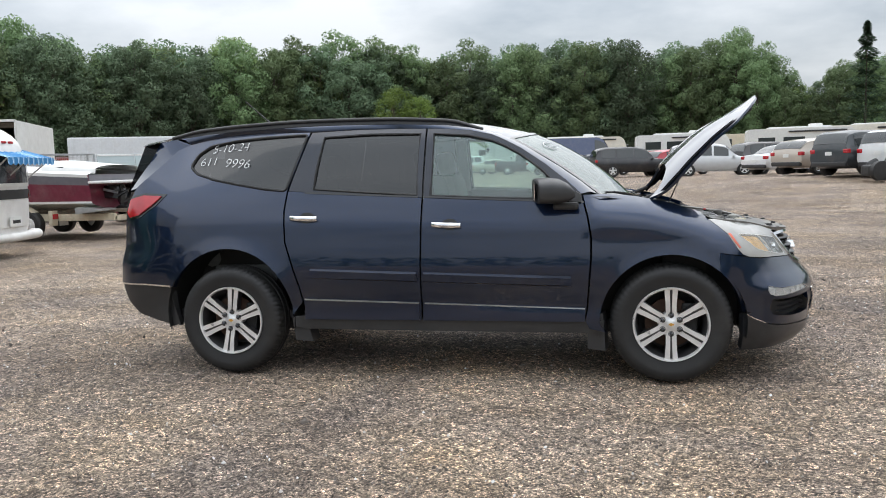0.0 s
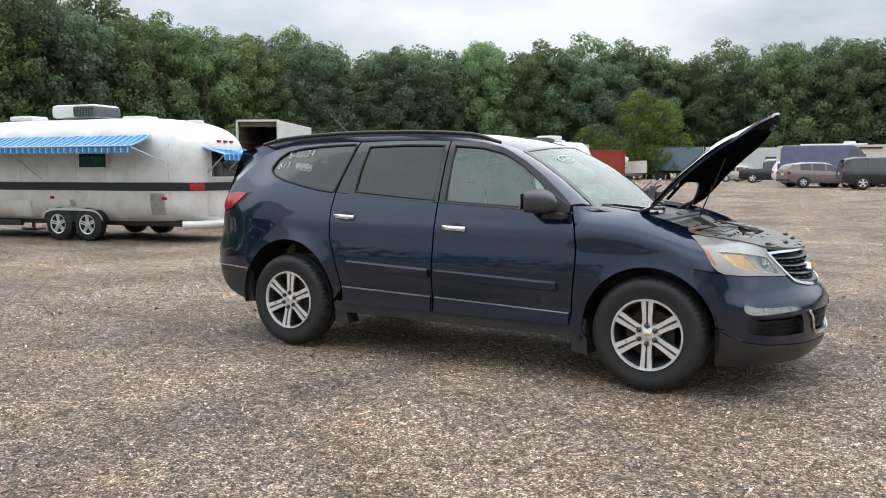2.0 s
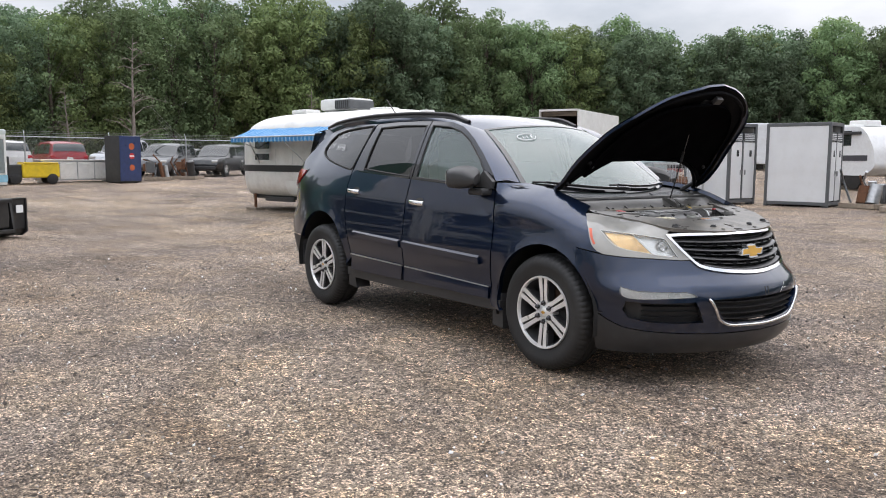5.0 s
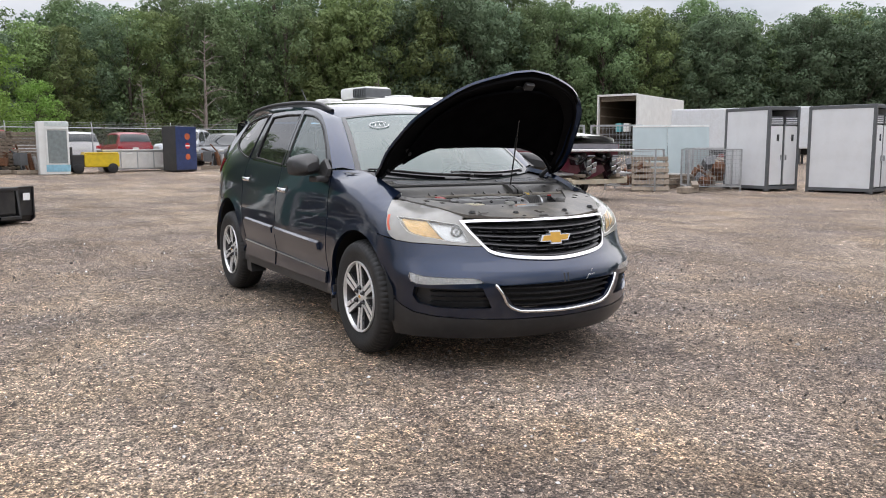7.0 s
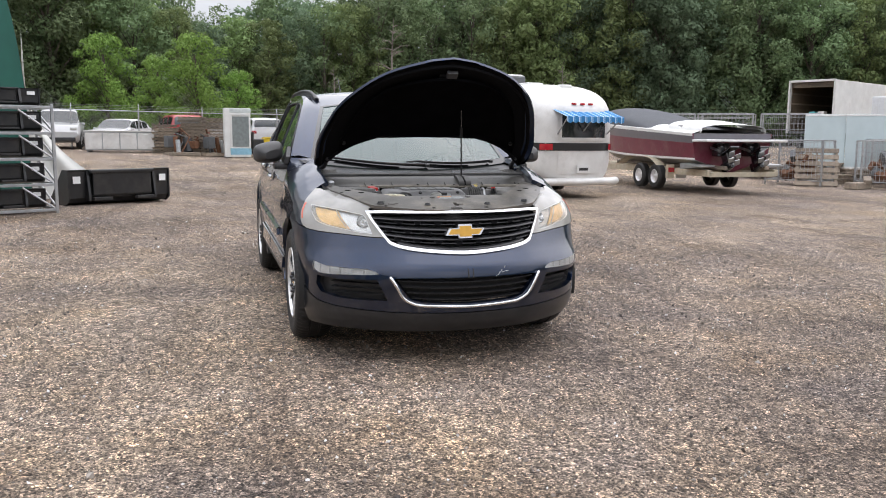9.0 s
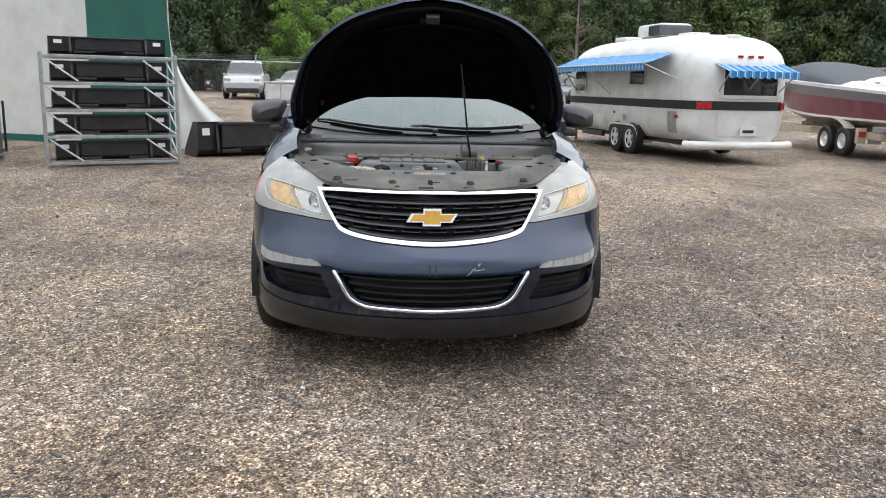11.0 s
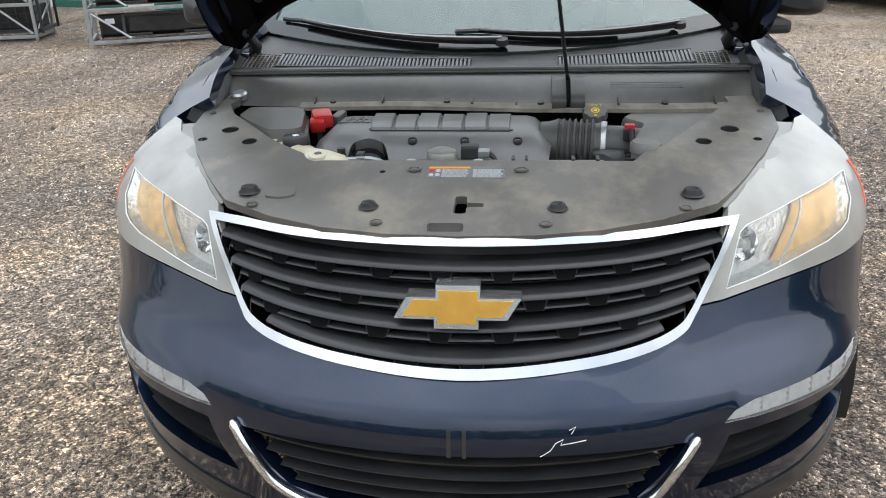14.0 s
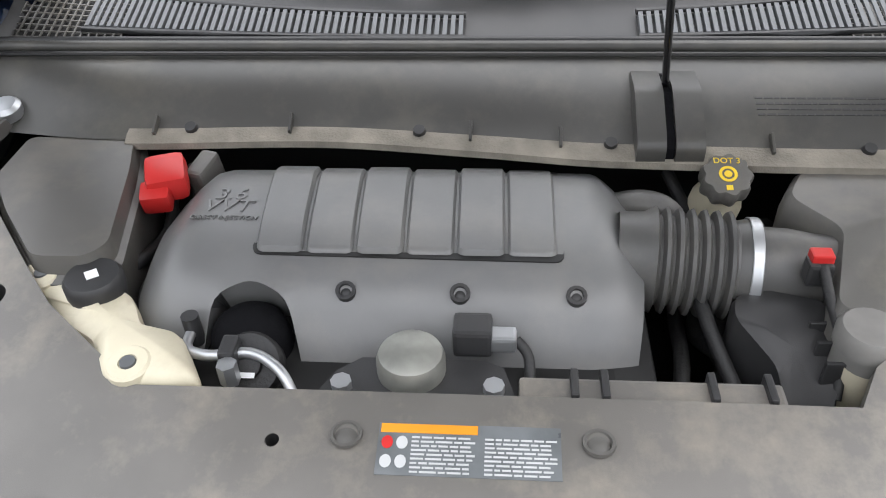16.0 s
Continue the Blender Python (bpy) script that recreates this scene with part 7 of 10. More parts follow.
def build_vehicle(kind, name, m, label, col, category="car", group="", scale=1.0):
    W, D, axles, st, sides, screen, rear = KINDS[kind]
    root = thing(name, m @ Matrix.Scale(scale, 4), label, category, group)
    body_mat = paint("paint_" + label.split()[0] + "_" + kind, col)
    xs = [s[0] for s in st]
    zb, zr = Curve([(s[0], s[1]) for s in st]), Curve([(s[0], s[2]) for s in st])

    def taper(x):
        return 1 - 0.10 * smoothstep(xs[-1] - 0.6, xs[-1], x) - 0.07 * smoothstep(xs[0] + 0.5, xs[0], x)

    def ring_at(x):
        b, r, w = zb(x), zr(x), W * taper(x)
        h = max(0.0, r - b)
        k = smoothstep(0.02, 0.25, h)
        rw = (0.47 * w - 0.20 * h)
        low = 0.27 + 0.20 * smoothstep(xs[-1] - 0.5, xs[-1], x) + 0.16 * smoothstep(xs[0] + 0.5, xs[0], x)
        low = min(low, b - 0.06)
        return [(0, low), (0.43 * w, low), (0.485 * w, min(low + 0.13, b - 0.05)), (0.5 * w, 0.45 * low + 0.55 * b), (0.495 * w, b - 0.05), (0.475 * w, b),
                (rw * k + 0.42 * w * (1 - k), b + (h - 0.10 * k * min(1, h)) * 0.98), ((rw - 0.10) * k + 0.3 * w * (1 - k), r), (0, r + 0.02)]

    def at(x, q, sg, off=0.0):
        pts = ring_at(x)
        i = min(int(q), len(pts) - 2)
        t = q - i
        y, z = pts[i][0] * (1 - t) + pts[i + 1][0] * t, pts[i][1] * (1 - t) + pts[i + 1][1] * t
        return Vector((x, sg * (y + off), z + off * 0.35))

    n = 34
    grid_x = sorted(set([xs[0] + (xs[-1] - xs[0]) * i / n for i in range(n + 1)] + xs))
    s = Shape()
    for sg in (-1, 1):
        k = 9
        vs = [at(x, q, sg) for x in grid_x for q in range(k)]
        s.add(vs, [(i * k + j, (i + 1) * k + j, (i + 1) * k + j + 1, i * k + j + 1) for i in range(len(grid_x) - 1) for j in range(k - 1)])
        s.add([at(x, q, sg) for x in (xs[0],) for q in range(k)], [tuple(range(k))])
        s.add([at(x, q, sg) for x in (xs[-1],) for q in range(k)], [tuple(range(k))])
    s.link("body", body_mat, root, "", 38)
    for sg in (-1, 1):
        for x0, x1 in sides:
            Shape().grid(lambda u, v: at(x0 + (x1 - x0) * u, 5.10 + 0.82 * v, sg, 0.010), 6, 2).link("side_window", VEHICLE_GLASS, root, "", 60)
        Shape().box((xs[-1] - 0.16, sg * 0.36 * W, zb(xs[-1] - 0.3) - 0.14), (0.26, 0.30, 0.13), 0.04).link("headlamp", surface("headlamp_glass", (0.6, 0.6, 0.58), 0.2, 0.2) if "headlamp_glass" not in bpy.data.materials else bpy.data.materials["headlamp_glass"], root)
        tall = kind in ("van", "pickup")
        Shape().box((xs[0] + 0.07, sg * 0.41 * W, zb(xs[0] + 0.1) - (0.10 if not tall else 0.20)), (0.16, 0.24, 0.17 if not tall else 0.32), 0.04).link("tail_lamp", RED_LENS, root)
        Shape().box((0.86 if kind != "van" else 1.75, sg * (0.5 * W + 0.08), zb(0.8) + 0.03), (0.12, 0.17, 0.12), 0.03).link("door_mirror", body_mat, root)
        for ax in axles:
            w = new("wheel"); w.parent = root; w.location = (ax, sg * (0.5 * W - 0.11), D / 2)
            Shape().lathe([(D * 0.30, -0.11), (D * 0.44, -0.115), (D / 2, -0.08), (D / 2, 0.08), (D * 0.44, 0.115), (D * 0.30, 0.11)], (0, 0, 0), (0, sg, 0), 28).link("tyre", RUBBER, w, "", 40)
            Shape().lathe([(D * 0.31, 0.09), (D * 0.29, 0.10), (D * 0.27, 0.05), (0.0, 0.03)], (0, 0, 0), (0, sg, 0), 28).link("rim", BAY_DARK, w, "", 40)
            sp = Shape()
            for j in range(5):
                a = 2 * math.pi * j / 5 + 0.3
                sp.box((D * 0.15 * math.cos(a), sg * 0.09, D * 0.15 * math.sin(a)), (D * 0.29, 0.03, 0.075), 0.008, Euler((0, -a, 0)).to_matrix())
            sp.lathe([(D * 0.30, 0.085), (D * 0.31, 0.11), (D * 0.28, 0.10)], (0, 0, 0), (0, sg, 0), 28)
            sp.link("spokes", ALLOY, w, "", 40)
            Shape().lathe([(D * 0.5 + 0.035, 0.118), (D * 0.5 + 0.035, 0.0)], (ax, sg * (0.5 * W - 0.108), D / 2), (0, sg, 0), 28).link("wheel_arch", BLACK_PLASTIC, root, "", 60)
    q0 = 6.10
    if screen:
        g = Shape()
        for sg in (-1, 1):
            g.grid(lambda u, v: at(screen[0] + (screen[1] - screen[0]) * u, q0 + (7.999 - q0) * v, sg, 0.0) + Vector((0.012, 0, 0.012)), 5, 6)
        g.link("windscreen", VEHICLE_GLASS, root, "", 60)
    if rear:
        g = Shape()
        for sg in (-1, 1):
            g.grid(lambda u, v: at(rear[0] + (rear[1] - rear[0]) * u, q0 + (7.999 - q0) * v, sg, 0.0) + Vector((-0.014, 0, 0.012)), 4, 6)
        g.link("rear_window", VEHICLE_GLASS, root, "", 60)
    Shape().box((xs[0] + 0.03, 0, 0.44), (0.16, W * 0.86, 0.18), 0.05).link("rear_bumper", BLACK_PLASTIC, root)
    Shape().box((xs[-1] - 0.03, 0, 0.42), (0.16, W * 0.80, 0.20), 0.05).link("front_bumper", BLACK_PLASTIC, root)
    Shape().box((xs[0] - 0.012, 0, zb(xs[0] + 0.02) - 0.17), (0.012, 0.30, 0.14), 0.002).link("number_plate", WHITE_PAINT, root)
    return root


# ---- silver travel trailer with blue awnings ----
def build_trailer():
    t = thing("travel_trailer", Matrix.Translation((-13.20, 6.08, 0)) @ Matrix.Rotation(radians(9.0), 4, "Z"), "dented silver aluminium travel trailer with blue striped awnings", "trailer")
    HL = 3.72

    def ends(f):
        """How the plan and the roof close towards either end."""
        return (1 - f ** 8.0) ** (1 / 3.4), 0.30 + 0.70 * (1 - f ** 5.5) ** (1 / 2.2)

    def at(x, a, out=0.0):
        """x along the trailer, a the angle round it (0 faces the car's side, 90 up)."""
        f = min(1.0, abs(x) / HL)
        ey, ez = ends(f)
        c, s_ = math.cos(radians(a)), math.sin(radians(a))
        n = 3.4 if s_ > 0 else 5.0
        y = -1.2 * ey * math.copysign(abs(c) ** (2 / n), c)
        up = 1.14 * (ez if s_ > 0 else 0.97 + 0.03 * ez) * math.copysign(abs(s_) ** (2 / n), s_)
        dent = 0.0
        for dx, dz, r, d in ((2.95, 1.0, 0.22, 0.03), (3.25, 1.05, 0.2, 0.035), (2.6, 0.95, 0.3, 0.02), (3.4, 0.9, 0.18, 0.03)):
            dent += d * math.exp(-(((x - dx) ** 2 + (1.48 + up - dz) ** 2) / r ** 2)) if c > 0 else 0
        k = 1 - (dent - out) / 1.2
        return Vector((x * (1 + out / 5), y * k, 1.48 + up * (1 + out / 1.2)))

    def on_side(x, z, out=0.01):
        s_ = (z - 1.48) / 1.14
        a = math.degrees(math.asin(math.copysign(min(1, abs(s_)) ** (1.7 if s_ > 0 else 2.5), s_)))
        return at(x, a, out)

    cs = [math.sin(math.pi * (i / 40 - 0.5)) for i in range(41)]
    body = Shape()
    body.add([at(HL * c, a) for c in cs for a in range(-66, 247, 6)], [(i * 53 + j, (i + 1) * 53 + j, (i + 1) * 53 + j + 1, i * 53 + j + 1) for i in range(40) for j in range(52)])
    body.link("body", ALUMINIUM, t, "dull dented aluminium skin", 60)
    Shape().box((0, 0, 0.48), (6.4, 1.7, 0.16), 0.04).link("chassis", BLACK_PLASTIC, t)

    def patch(name, x0, x1, z0, z1, mat, out=0.012, label="", nx=16):
        return Shape().grid(lambda u, v: on_side(x0 + (x1 - x0) * u, z0 + (z1 - z0) * v, out), nx, 3).link(name, mat, t, label, 60)
    patch("black_band", -3.45, 3.42, 1.07, 1.24, BLACK_INK, 0.008, "black stripe", 60)
    patch("upper_trim", -3.4, 3.35, 1.255, 1.27, ALUMINIUM, 0.012, "", 60)
    patch("lower_trim", -3.4, 3.35, 0.455, 0.48, ALUMINIUM, 0.012, "", 60)
    for i in range(9):
        patch("skin_seam", -3.1 + 0.77 * i, -3.088 + 0.77 * i, 0.50, 2.1, STEEL, 0.006)
    for x0, x1, z0, z1, nm in ((-2.48, -1.78, 1.67, 1.88, "window"), (-2.48, -1.78, 1.38, 1.54, "window"), (0.88, 1.58, 1.55, 1.82, "window")):
        w = Shape().grid(lambda u, v: on_side(x0 + (x1 - x0) * u, z0 + (z1 - z0) * v, 0.035), 6, 3).link("window", VEHICLE_GLASS, t, "", 60)
        for a0, a1, b0, b1 in ((x0 - 0.05, x1 + 0.05, z0 - 0.05, z0), (x0 - 0.05, x1 + 0.05, z1, z1 + 0.05), (x0 - 0.05, x0, z0, z1), (x1, x1 + 0.05, z0, z1)):
            Shape().grid(lambda u, v: on_side(a0 + (a1 - a0) * u, b0 + (b1 - b0) * v, 0.030), 4, 1).link("window_frame", ALUMINIUM, w)
    for x0, x1, z0, z1 in ((-1.11, -0.56, 0.49, 0.85), (1.68, 2.22, 0.51, 0.82)):
        patch("hatch", x0, x1, z0, z1, WHITE_PAINT if x0 < 0 else ALUMINIUM, 0.016, "", 4)
    patch("side_door_panel", 2.62, 2.95, 0.58, 1.02, STEEL, 0.006)
    for x in (0.03, 2.88):
        patch("marker_lamp", x, x + 0.12, 0.89, 0.95, RED_LENS, 0.02)
    patch("meter_box", 0.56, 0.70, 0.76, 0.88, STEEL, 0.02)
    # roof fittings
    ac = Shape().box((-0.05, 0.0, 2.80), (1.25, 0.80, 0.30), 0.09)
    ac_ob = ac.link("air_conditioner", WHITE_PAINT, t, "white roof air conditioner", 40)
    Shape().box((0.28, -0.02, 2.79), (0.62, 0.82, 0.24), 0.05).link("grille", GREY_STEEL, ac_ob)
    for i in range(7):
        Shape().box((0.04 + 0.08 * i, -0.435, 2.79), (0.02, 0.012, 0.20)).link("fin", BLACK_PLASTIC, ac_ob)
    Shape().box((-1.55, -0.2, 2.665), (0.66, 0.5, 0.12), 0.05).link("roof_vent", WHITE_PAINT, t)
    Shape().box((1.55, -0.1, 2.63), (0.6, 0.45, 0.07), 0.03).link("roof_vent", WHITE_PAINT, t)
    Shape().box((2.92, 0.0, 2.50), (0.26, 0.3, 0.12), 0.04).link("roof_vent", WHITE_PAINT, t)
    for x in (-2.05, -1.9, -1.8):
        Shape().tube([(x, 0.1, 2.58), (x, 0.1, 2.74)], 0.025, 7).link("roof_pipe", STEEL, t)
    # long awning on the side
    BLUE = striped("blue_awning", (0.02, 0.18, 0.42), (0.42, 0.62, 0.80), 0.16)
    aw = Shape().grid(lambda u, v: Vector((-2.78 + 5.50 * u, -1.16 - 0.62 * v, 2.20 - 0.24 * v - 0.02 * math.sin(math.pi * v) + 0.008 * math.sin(60 * u))), 60, 6).link("side_awning", BLUE, t, "blue and white striped canvas awning", 60)
    sc = Shape()
    sc.grid(lambda u, v: Vector((-2.78 + 5.50 * u, -1.782 - 0.008 * v, 1.96 - (0.10 + 0.035 * abs(math.sin(34 * math.pi * u))) * v)), 230, 1)
    sc.link("awning_valance", BLUE, aw)
    for x, x2 in ((-2.72, -2.35), (2.70, 3.05), (-0.55, -0.2), (-2.0, -2.3)):
        Shape().tube([(x, -1.77, 1.95), (x2, -1.21, 1.66 if abs(x) > 2 else 1.30)], 0.014, 6).link("awning_arm", STEEL, aw)
    Shape().tube([(-2.78, -1.78, 1.965), (2.72, -1.78, 1.965)], 0.02, 8).link("awning_roller", STEEL, aw)
    # rear end: window under its own awning, lamps, plate bar, bumper
    rx = lambda y, z: HL * (1 - (abs(y / 1.2) ** 3.2)) ** (1 / 5.0) * (1 - 0.0) if abs(y) < 1.19 else HL * 0.7

    def rear_at(y, z, out=0.01):
        x = HL * 0.999
        for _ in range(240):
            f = x / HL
            ey, ez = ends(f)
            ezz = ez if z > 1.48 else 0.97 + 0.03 * ez
            if abs(y) / max(1e-6, 1.2 * ey) < 1 and (abs(y) / (1.2 * ey)) ** (3.4 if z > 1.48 else 5.0) + (abs(z - 1.48) / (1.14 * ezz)) ** (3.4 if z > 1.48 else 5.0) <= 1:
                break
            x -= HL * 0.002
        return Vector((x + out, y, z))

    def rpatch(name, y0, y1, z0, z1, mat, out=0.012, label="", parent=t):
        return Shape().grid(lambda u, v: rear_at(y0 + (y1 - y0) * u, z0 + (z1 - z0) * v, out), 10, 4).link(name, mat, parent, label, 60)
    rpatch("rear_window", -0.55, 0.62, 1.36, 1.88, VEHICLE_GLASS, 0.025)
    for a0, a1, b0, b1 in ((-0.61, 0.68, 1.29, 1.36), (-0.61, 0.68, 1.88, 1.95), (-0.61, -0.55, 1.36, 1.88), (0.62, 0.68, 1.36, 1.88)):
        rpatch("window_frame", a0, a1, b0, b1, ALUMINIUM, 0.035)
    rpatch("black_band", -0.98, 0.98, 1.07, 1.24, BLACK_INK, 0.014)
    for y in (-0.86, 0.86):
        rpatch("tail_lamp", y - 0.11, y + 0.11, 1.09, 1.22, RED_LENS, 0.05, "red tail lamp")
    for y in (-0.22, 0.0, 0.22):
        Shape().box(rear_at(y, 2.10, 0.02), (0.05, 0.11, 0.05), 0.015).link("marker_lamp", RED_LENS, t)
    rpatch("rear_hatch", -0.62, 0.62, 0.56, 1.04, ALUMINIUM, 0.018)
    Shape().box(rear_at(0.0, 0.66, 0.06), (0.03, 0.34, 0.18), 0.006).link("number_plate", WHITE_PAINT, t)
    Shape().box(rear_at(0.0, 0.66, 0.078), (0.004, 0.24, 0.06)).link("plate_bar", BLACK_INK, t)
    Shape().tube(rounded([(3.42, -1.16, 0.38), (3.60, -1.02, 0.38), (3.70, -0.75, 0.38), (3.76, 0.0, 0.38), (3.70, 0.75, 0.38), (3.60, 1.02, 0.38), (3.42, 1.16, 0.38)], 6, closed=False), 0.085, 10).link("rear_bumper", ALUMINIUM, t, "bent aluminium bumper", 60)
    ra = Shape().grid(lambda u, v: Vector((3.52 + 0.62 * v, -0.72 + 1.52 * u, 1.99 - 0.18 * v + 0.01 * math.sin(50 * u))), 30, 5)
    STRIPE_Y = striped("blue_awning_across", (0.02, 0.18, 0.42), (0.42, 0.62, 0.80), 0.16, 1)
    rao = ra.link("rear_awning", STRIPE_Y, t, "small blue striped awning", 60)
    sc = Shape()
    sc.grid(lambda u, v: Vector((4.142 + 0.006 * v, -0.72 + 1.52 * u, 1.81 - (0.10 + 0.035 * abs(math.sin(10 * math.pi * u))) * v)), 60, 1)
    sc.link("awning_valance", STRIPE_Y, rao)
    for y in (-0.68, 0.0, 0.76):
        Shape().tube([(4.12, y, 1.81), (3.56, y * 0.9, 1.36)], 0.014, 6).link("awning_arm", STEEL, rao)
    # running gear
    for sg in (-1, 1):
        for ax in (0.24, 1.03):
            w = new("wheel"); w.parent = t; w.location = (ax, sg * 1.125, 0.35)
            Shape().lathe([(0.20, -0.11), (0.30, -0.115), (0.35, -0.08), (0.35, 0.08), (0.30, 0.115), (0.20, 0.11)], (0, 0, 0), (0, sg, 0), 28).link("tyre", RUBBER, w, "", 40)
            Shape().lathe([(0.205, 0.08), (0.0, 0.03)], (0, 0, 0), (0, sg, 0), 24).link("rim", BAY_DARK, w, "", 40)
            sp = Shape().lathe([(0.20, 0.09), (0.21, 0.115), (0.185, 0.105)], (0, 0, 0), (0, sg, 0), 24)
            for j in range(5):
                a = 2 * math.pi * j / 5 + 0.4
                for q in (-0.022, 0.022):
                    sp.box((0.10 * math.cos(a) - q * math.sin(a), sg * 0.09, 0.10 * math.sin(a) + q * math.cos(a)), (0.19, 0.03, 0.026), 0.006, Euler((0, -a, 0)).to_matrix())
            sp.lathe([(0.05, 0.06), (0.045, 0.12), (0, 0.12)], (0, 0, 0), (0, sg, 0), 14)
            sp.link("spokes", ALLOY, w, "", 40)
        Shape().grid(lambda u, v: Vector((0.635 + 0.83 * (2 * u - 1), sg * 1.252, 0.44 + 0.20 * (1 - abs(2 * u - 1) ** 7) + 0.045 * v)), 30, 2).link("fender_edge", ALUMINIUM, t, "", 60)
        # dark block laid over the skin as the painted shade of the wheel opening
        Shape().prism([(-0.17, 0.40), (-0.15, 0.60), (-0.08, 0.66), (1.35, 0.66), (1.42, 0.60), (1.44, 0.40)], lambda u, v, d: Vector((u, sg * (1.0 + 0.205 * d), v)), 0, 1).link("well_shade", BAY_DARK, t)
    for x, y in ((-2.85, -1.0), (-2.85, 1.0)):
        Shape().tube([(x, y, 0.45), (x, y, 0.05)], 0.04, 8).link("jack_leg", RUST, t)
        Shape().box((x, y, 0.03), (0.5, 0.30, 0.06), 0.006).link("jack_block", WOOD, t)
    Shape().box((0.1, 0, 0.40), (6.3, 1.9, 0.14), 0.02).link("chassis", BAY_DARK, t)
    Shape().box((-1.7, -0.97, 0.33), (1.3, 0.10, 0.12), 0.02).link("sewer_tube", BLACK_PLASTIC, t)
    Shape().tube([(-3.2, -0.5, 0.50), (-4.6, 0, 0.48), (-3.2, 0.5, 0.50)], 0.05, 8).link("tow_frame", BLACK_PLASTIC, t)
    return t


build_trailer()


# ---- red and grey power boat on its trailer ----
def build_boat():
    b = thing("power_boat", Matrix.Translation((-12.86, 11.10, 0.06)), "maroon and grey power boat under a grey cover", "boat")
    MAROON = surface("maroon_gelcoat", (0.16, 0.022, 0.045), 0.35, vary=0.15, coat=0.5, dirt=(0.3, 0.22, 0.2), dirt_amount=0.3)
    GREYG = surface("grey_gelcoat", (0.14, 0.135, 0.15), 0.35, vary=0.1, coat=0.5)
    TARP = surface("grey_boat_cover", (0.085, 0.09, 0.10), 0.85, vary=0.2, scale=3, grain=0.4)
    beam = Curve([(-4.4, 0.02), (-3.6, 0.45), (-2.5, 0.85), (-1.0, 1.12), (0.8, 1.2), (2.6, 1.15)])
    sheer = Curve([(-4.4, 1.75), (-2.0, 1.68), (0.5, 1.55), (2.6, 1.42)])
    chine = Curve([(-4.4, 1.35), (-2.5, 0.90), (0.0, 0.80), (2.6, 0.78)])
    keel = Curve([(-4.4, 1.25), (-3.4, 0.72), (-1.5, 0.50), (2.6, 0.46)])

    def strip(name, z_of, mat, q0, q1, label=""):
        s = Shape()
        for sg in (-1, 1):
            s.grid(lambda u, v: z_of(-4.4 + 7.0 * u, q0 + (q1 - q0) * v, sg), 36, 3)
        return s.link(name, mat, b, label, 50)

    def side_at(x, q, sg):
        w = beam(x)
        return Vector((x, sg * (w * (0.90 + 0.10 * q)), chine(x) + (sheer(x) - chine(x)) * q))
    strip("hull_bottom", lambda x, q, sg: Vector((x, sg * beam(x) * 0.90 * q, keel(x) + (chine(x) - keel(x)) * q)), surface("hull_cream", (0.52, 0.50, 0.45), 0.5, dirt=(0.25, 0.2, 0.15), dirt_amount=0.5), 0, 1)
    strip("hull_line", side_at, WHITE_PAINT, 0.0, 0.07)
    strip("hull_side", side_at, MAROON, 0.07, 0.63, "maroon hull side")
    strip("hull_upper", side_at, GREYG, 0.63, 0.90, "grey upper hull")
    strip("rub_rail", side_at, WHITE_PAINT, 0.90, 1.0)
    strip("deck", lambda x, q, sg: Vector((x, sg * beam(x) * (1 - 0.5 * q), sheer(x) + 0.12 * math.sin(math.pi * q / 2))), WHITE_PAINT, 0, 1)
    tr = [side_at(2.6, q / 6, -1) for q in range(7)] + [side_at(2.6, q / 6, 1) for q in range(6, -1, -1)]
    Shape().add(tr + [Vector((2.6, 0, 0.46))], [tuple(range(15))]).link("transom", MAROON, b)
    Shape().box((2.605, 0, 1.345), (0.02, 2.22, 0.16), 0.004).link("transom_band", GREYG, b)
    Shape().grid(lambda u, v: Vector((-4.2 + 5.6 * u, beam(-4.2 + 5.6 * u) * 0.97 * math.cos(math.pi * v), sheer(-4.2 + 5.6 * u) + (0.04 + 0.44 * math.sin(math.pi * min(1, 0.25 + u * 0.75)) * (1 - 0.72 * smoothstep(0.55, 1.0, u))) * math.sin(math.pi * v) ** 0.75 + 0.02 * math.sin(14 * u + 5 * v))), 36, 16).link("boat_cover", TARP, b, "grey canvas boat cover", 60)
    Shape().grid(lambda u, v: Vector((1.35 + 1.3 * u, (1.05 - 0.12 * u) * math.cos(math.pi * v), 1.44 + (0.34 - 0.14 * u) * math.sin(math.pi * v) ** 0.4)), 10, 16).link("sun_pad", WHITE_PAINT, b, "white engine hatch", 60)
    Shape().box((1.6, -0.95, 1.60), (0.55, 0.06, 0.05), 0.02).link("air_scoop", BLACK_PLASTIC, b)
    Shape().box((2.90, 0, 1.25), (0.62, 2.3, 0.06), 0.03).link("swim_platform", WHITE_PAINT, b, "white swim platform")
    for y in (-0.42, 0.42):
        tip = Euler((0, -0.45, 0)).to_matrix()
        d = Shape().box((2.76, y, 1.02), (0.40, 0.34, 0.34), 0.10).box((3.00, y, 0.86), (0.30, 0.14, 0.66), 0.06, tip).box((3.06, y, 1.00), (0.52, 0.26, 0.05), 0.02, tip).box((2.90, y, 0.58), (0.16, 0.04, 0.26), 0.02, tip)
        d.lathe([(0.08, 0.0), (0.075, 0.22), (0.03, 0.32)], (3.04, y, 0.72), (1, 0, 0.45), 14)
        dr = d.link("stern_drive", GLOSS_BLACK, b, "black stern drive")
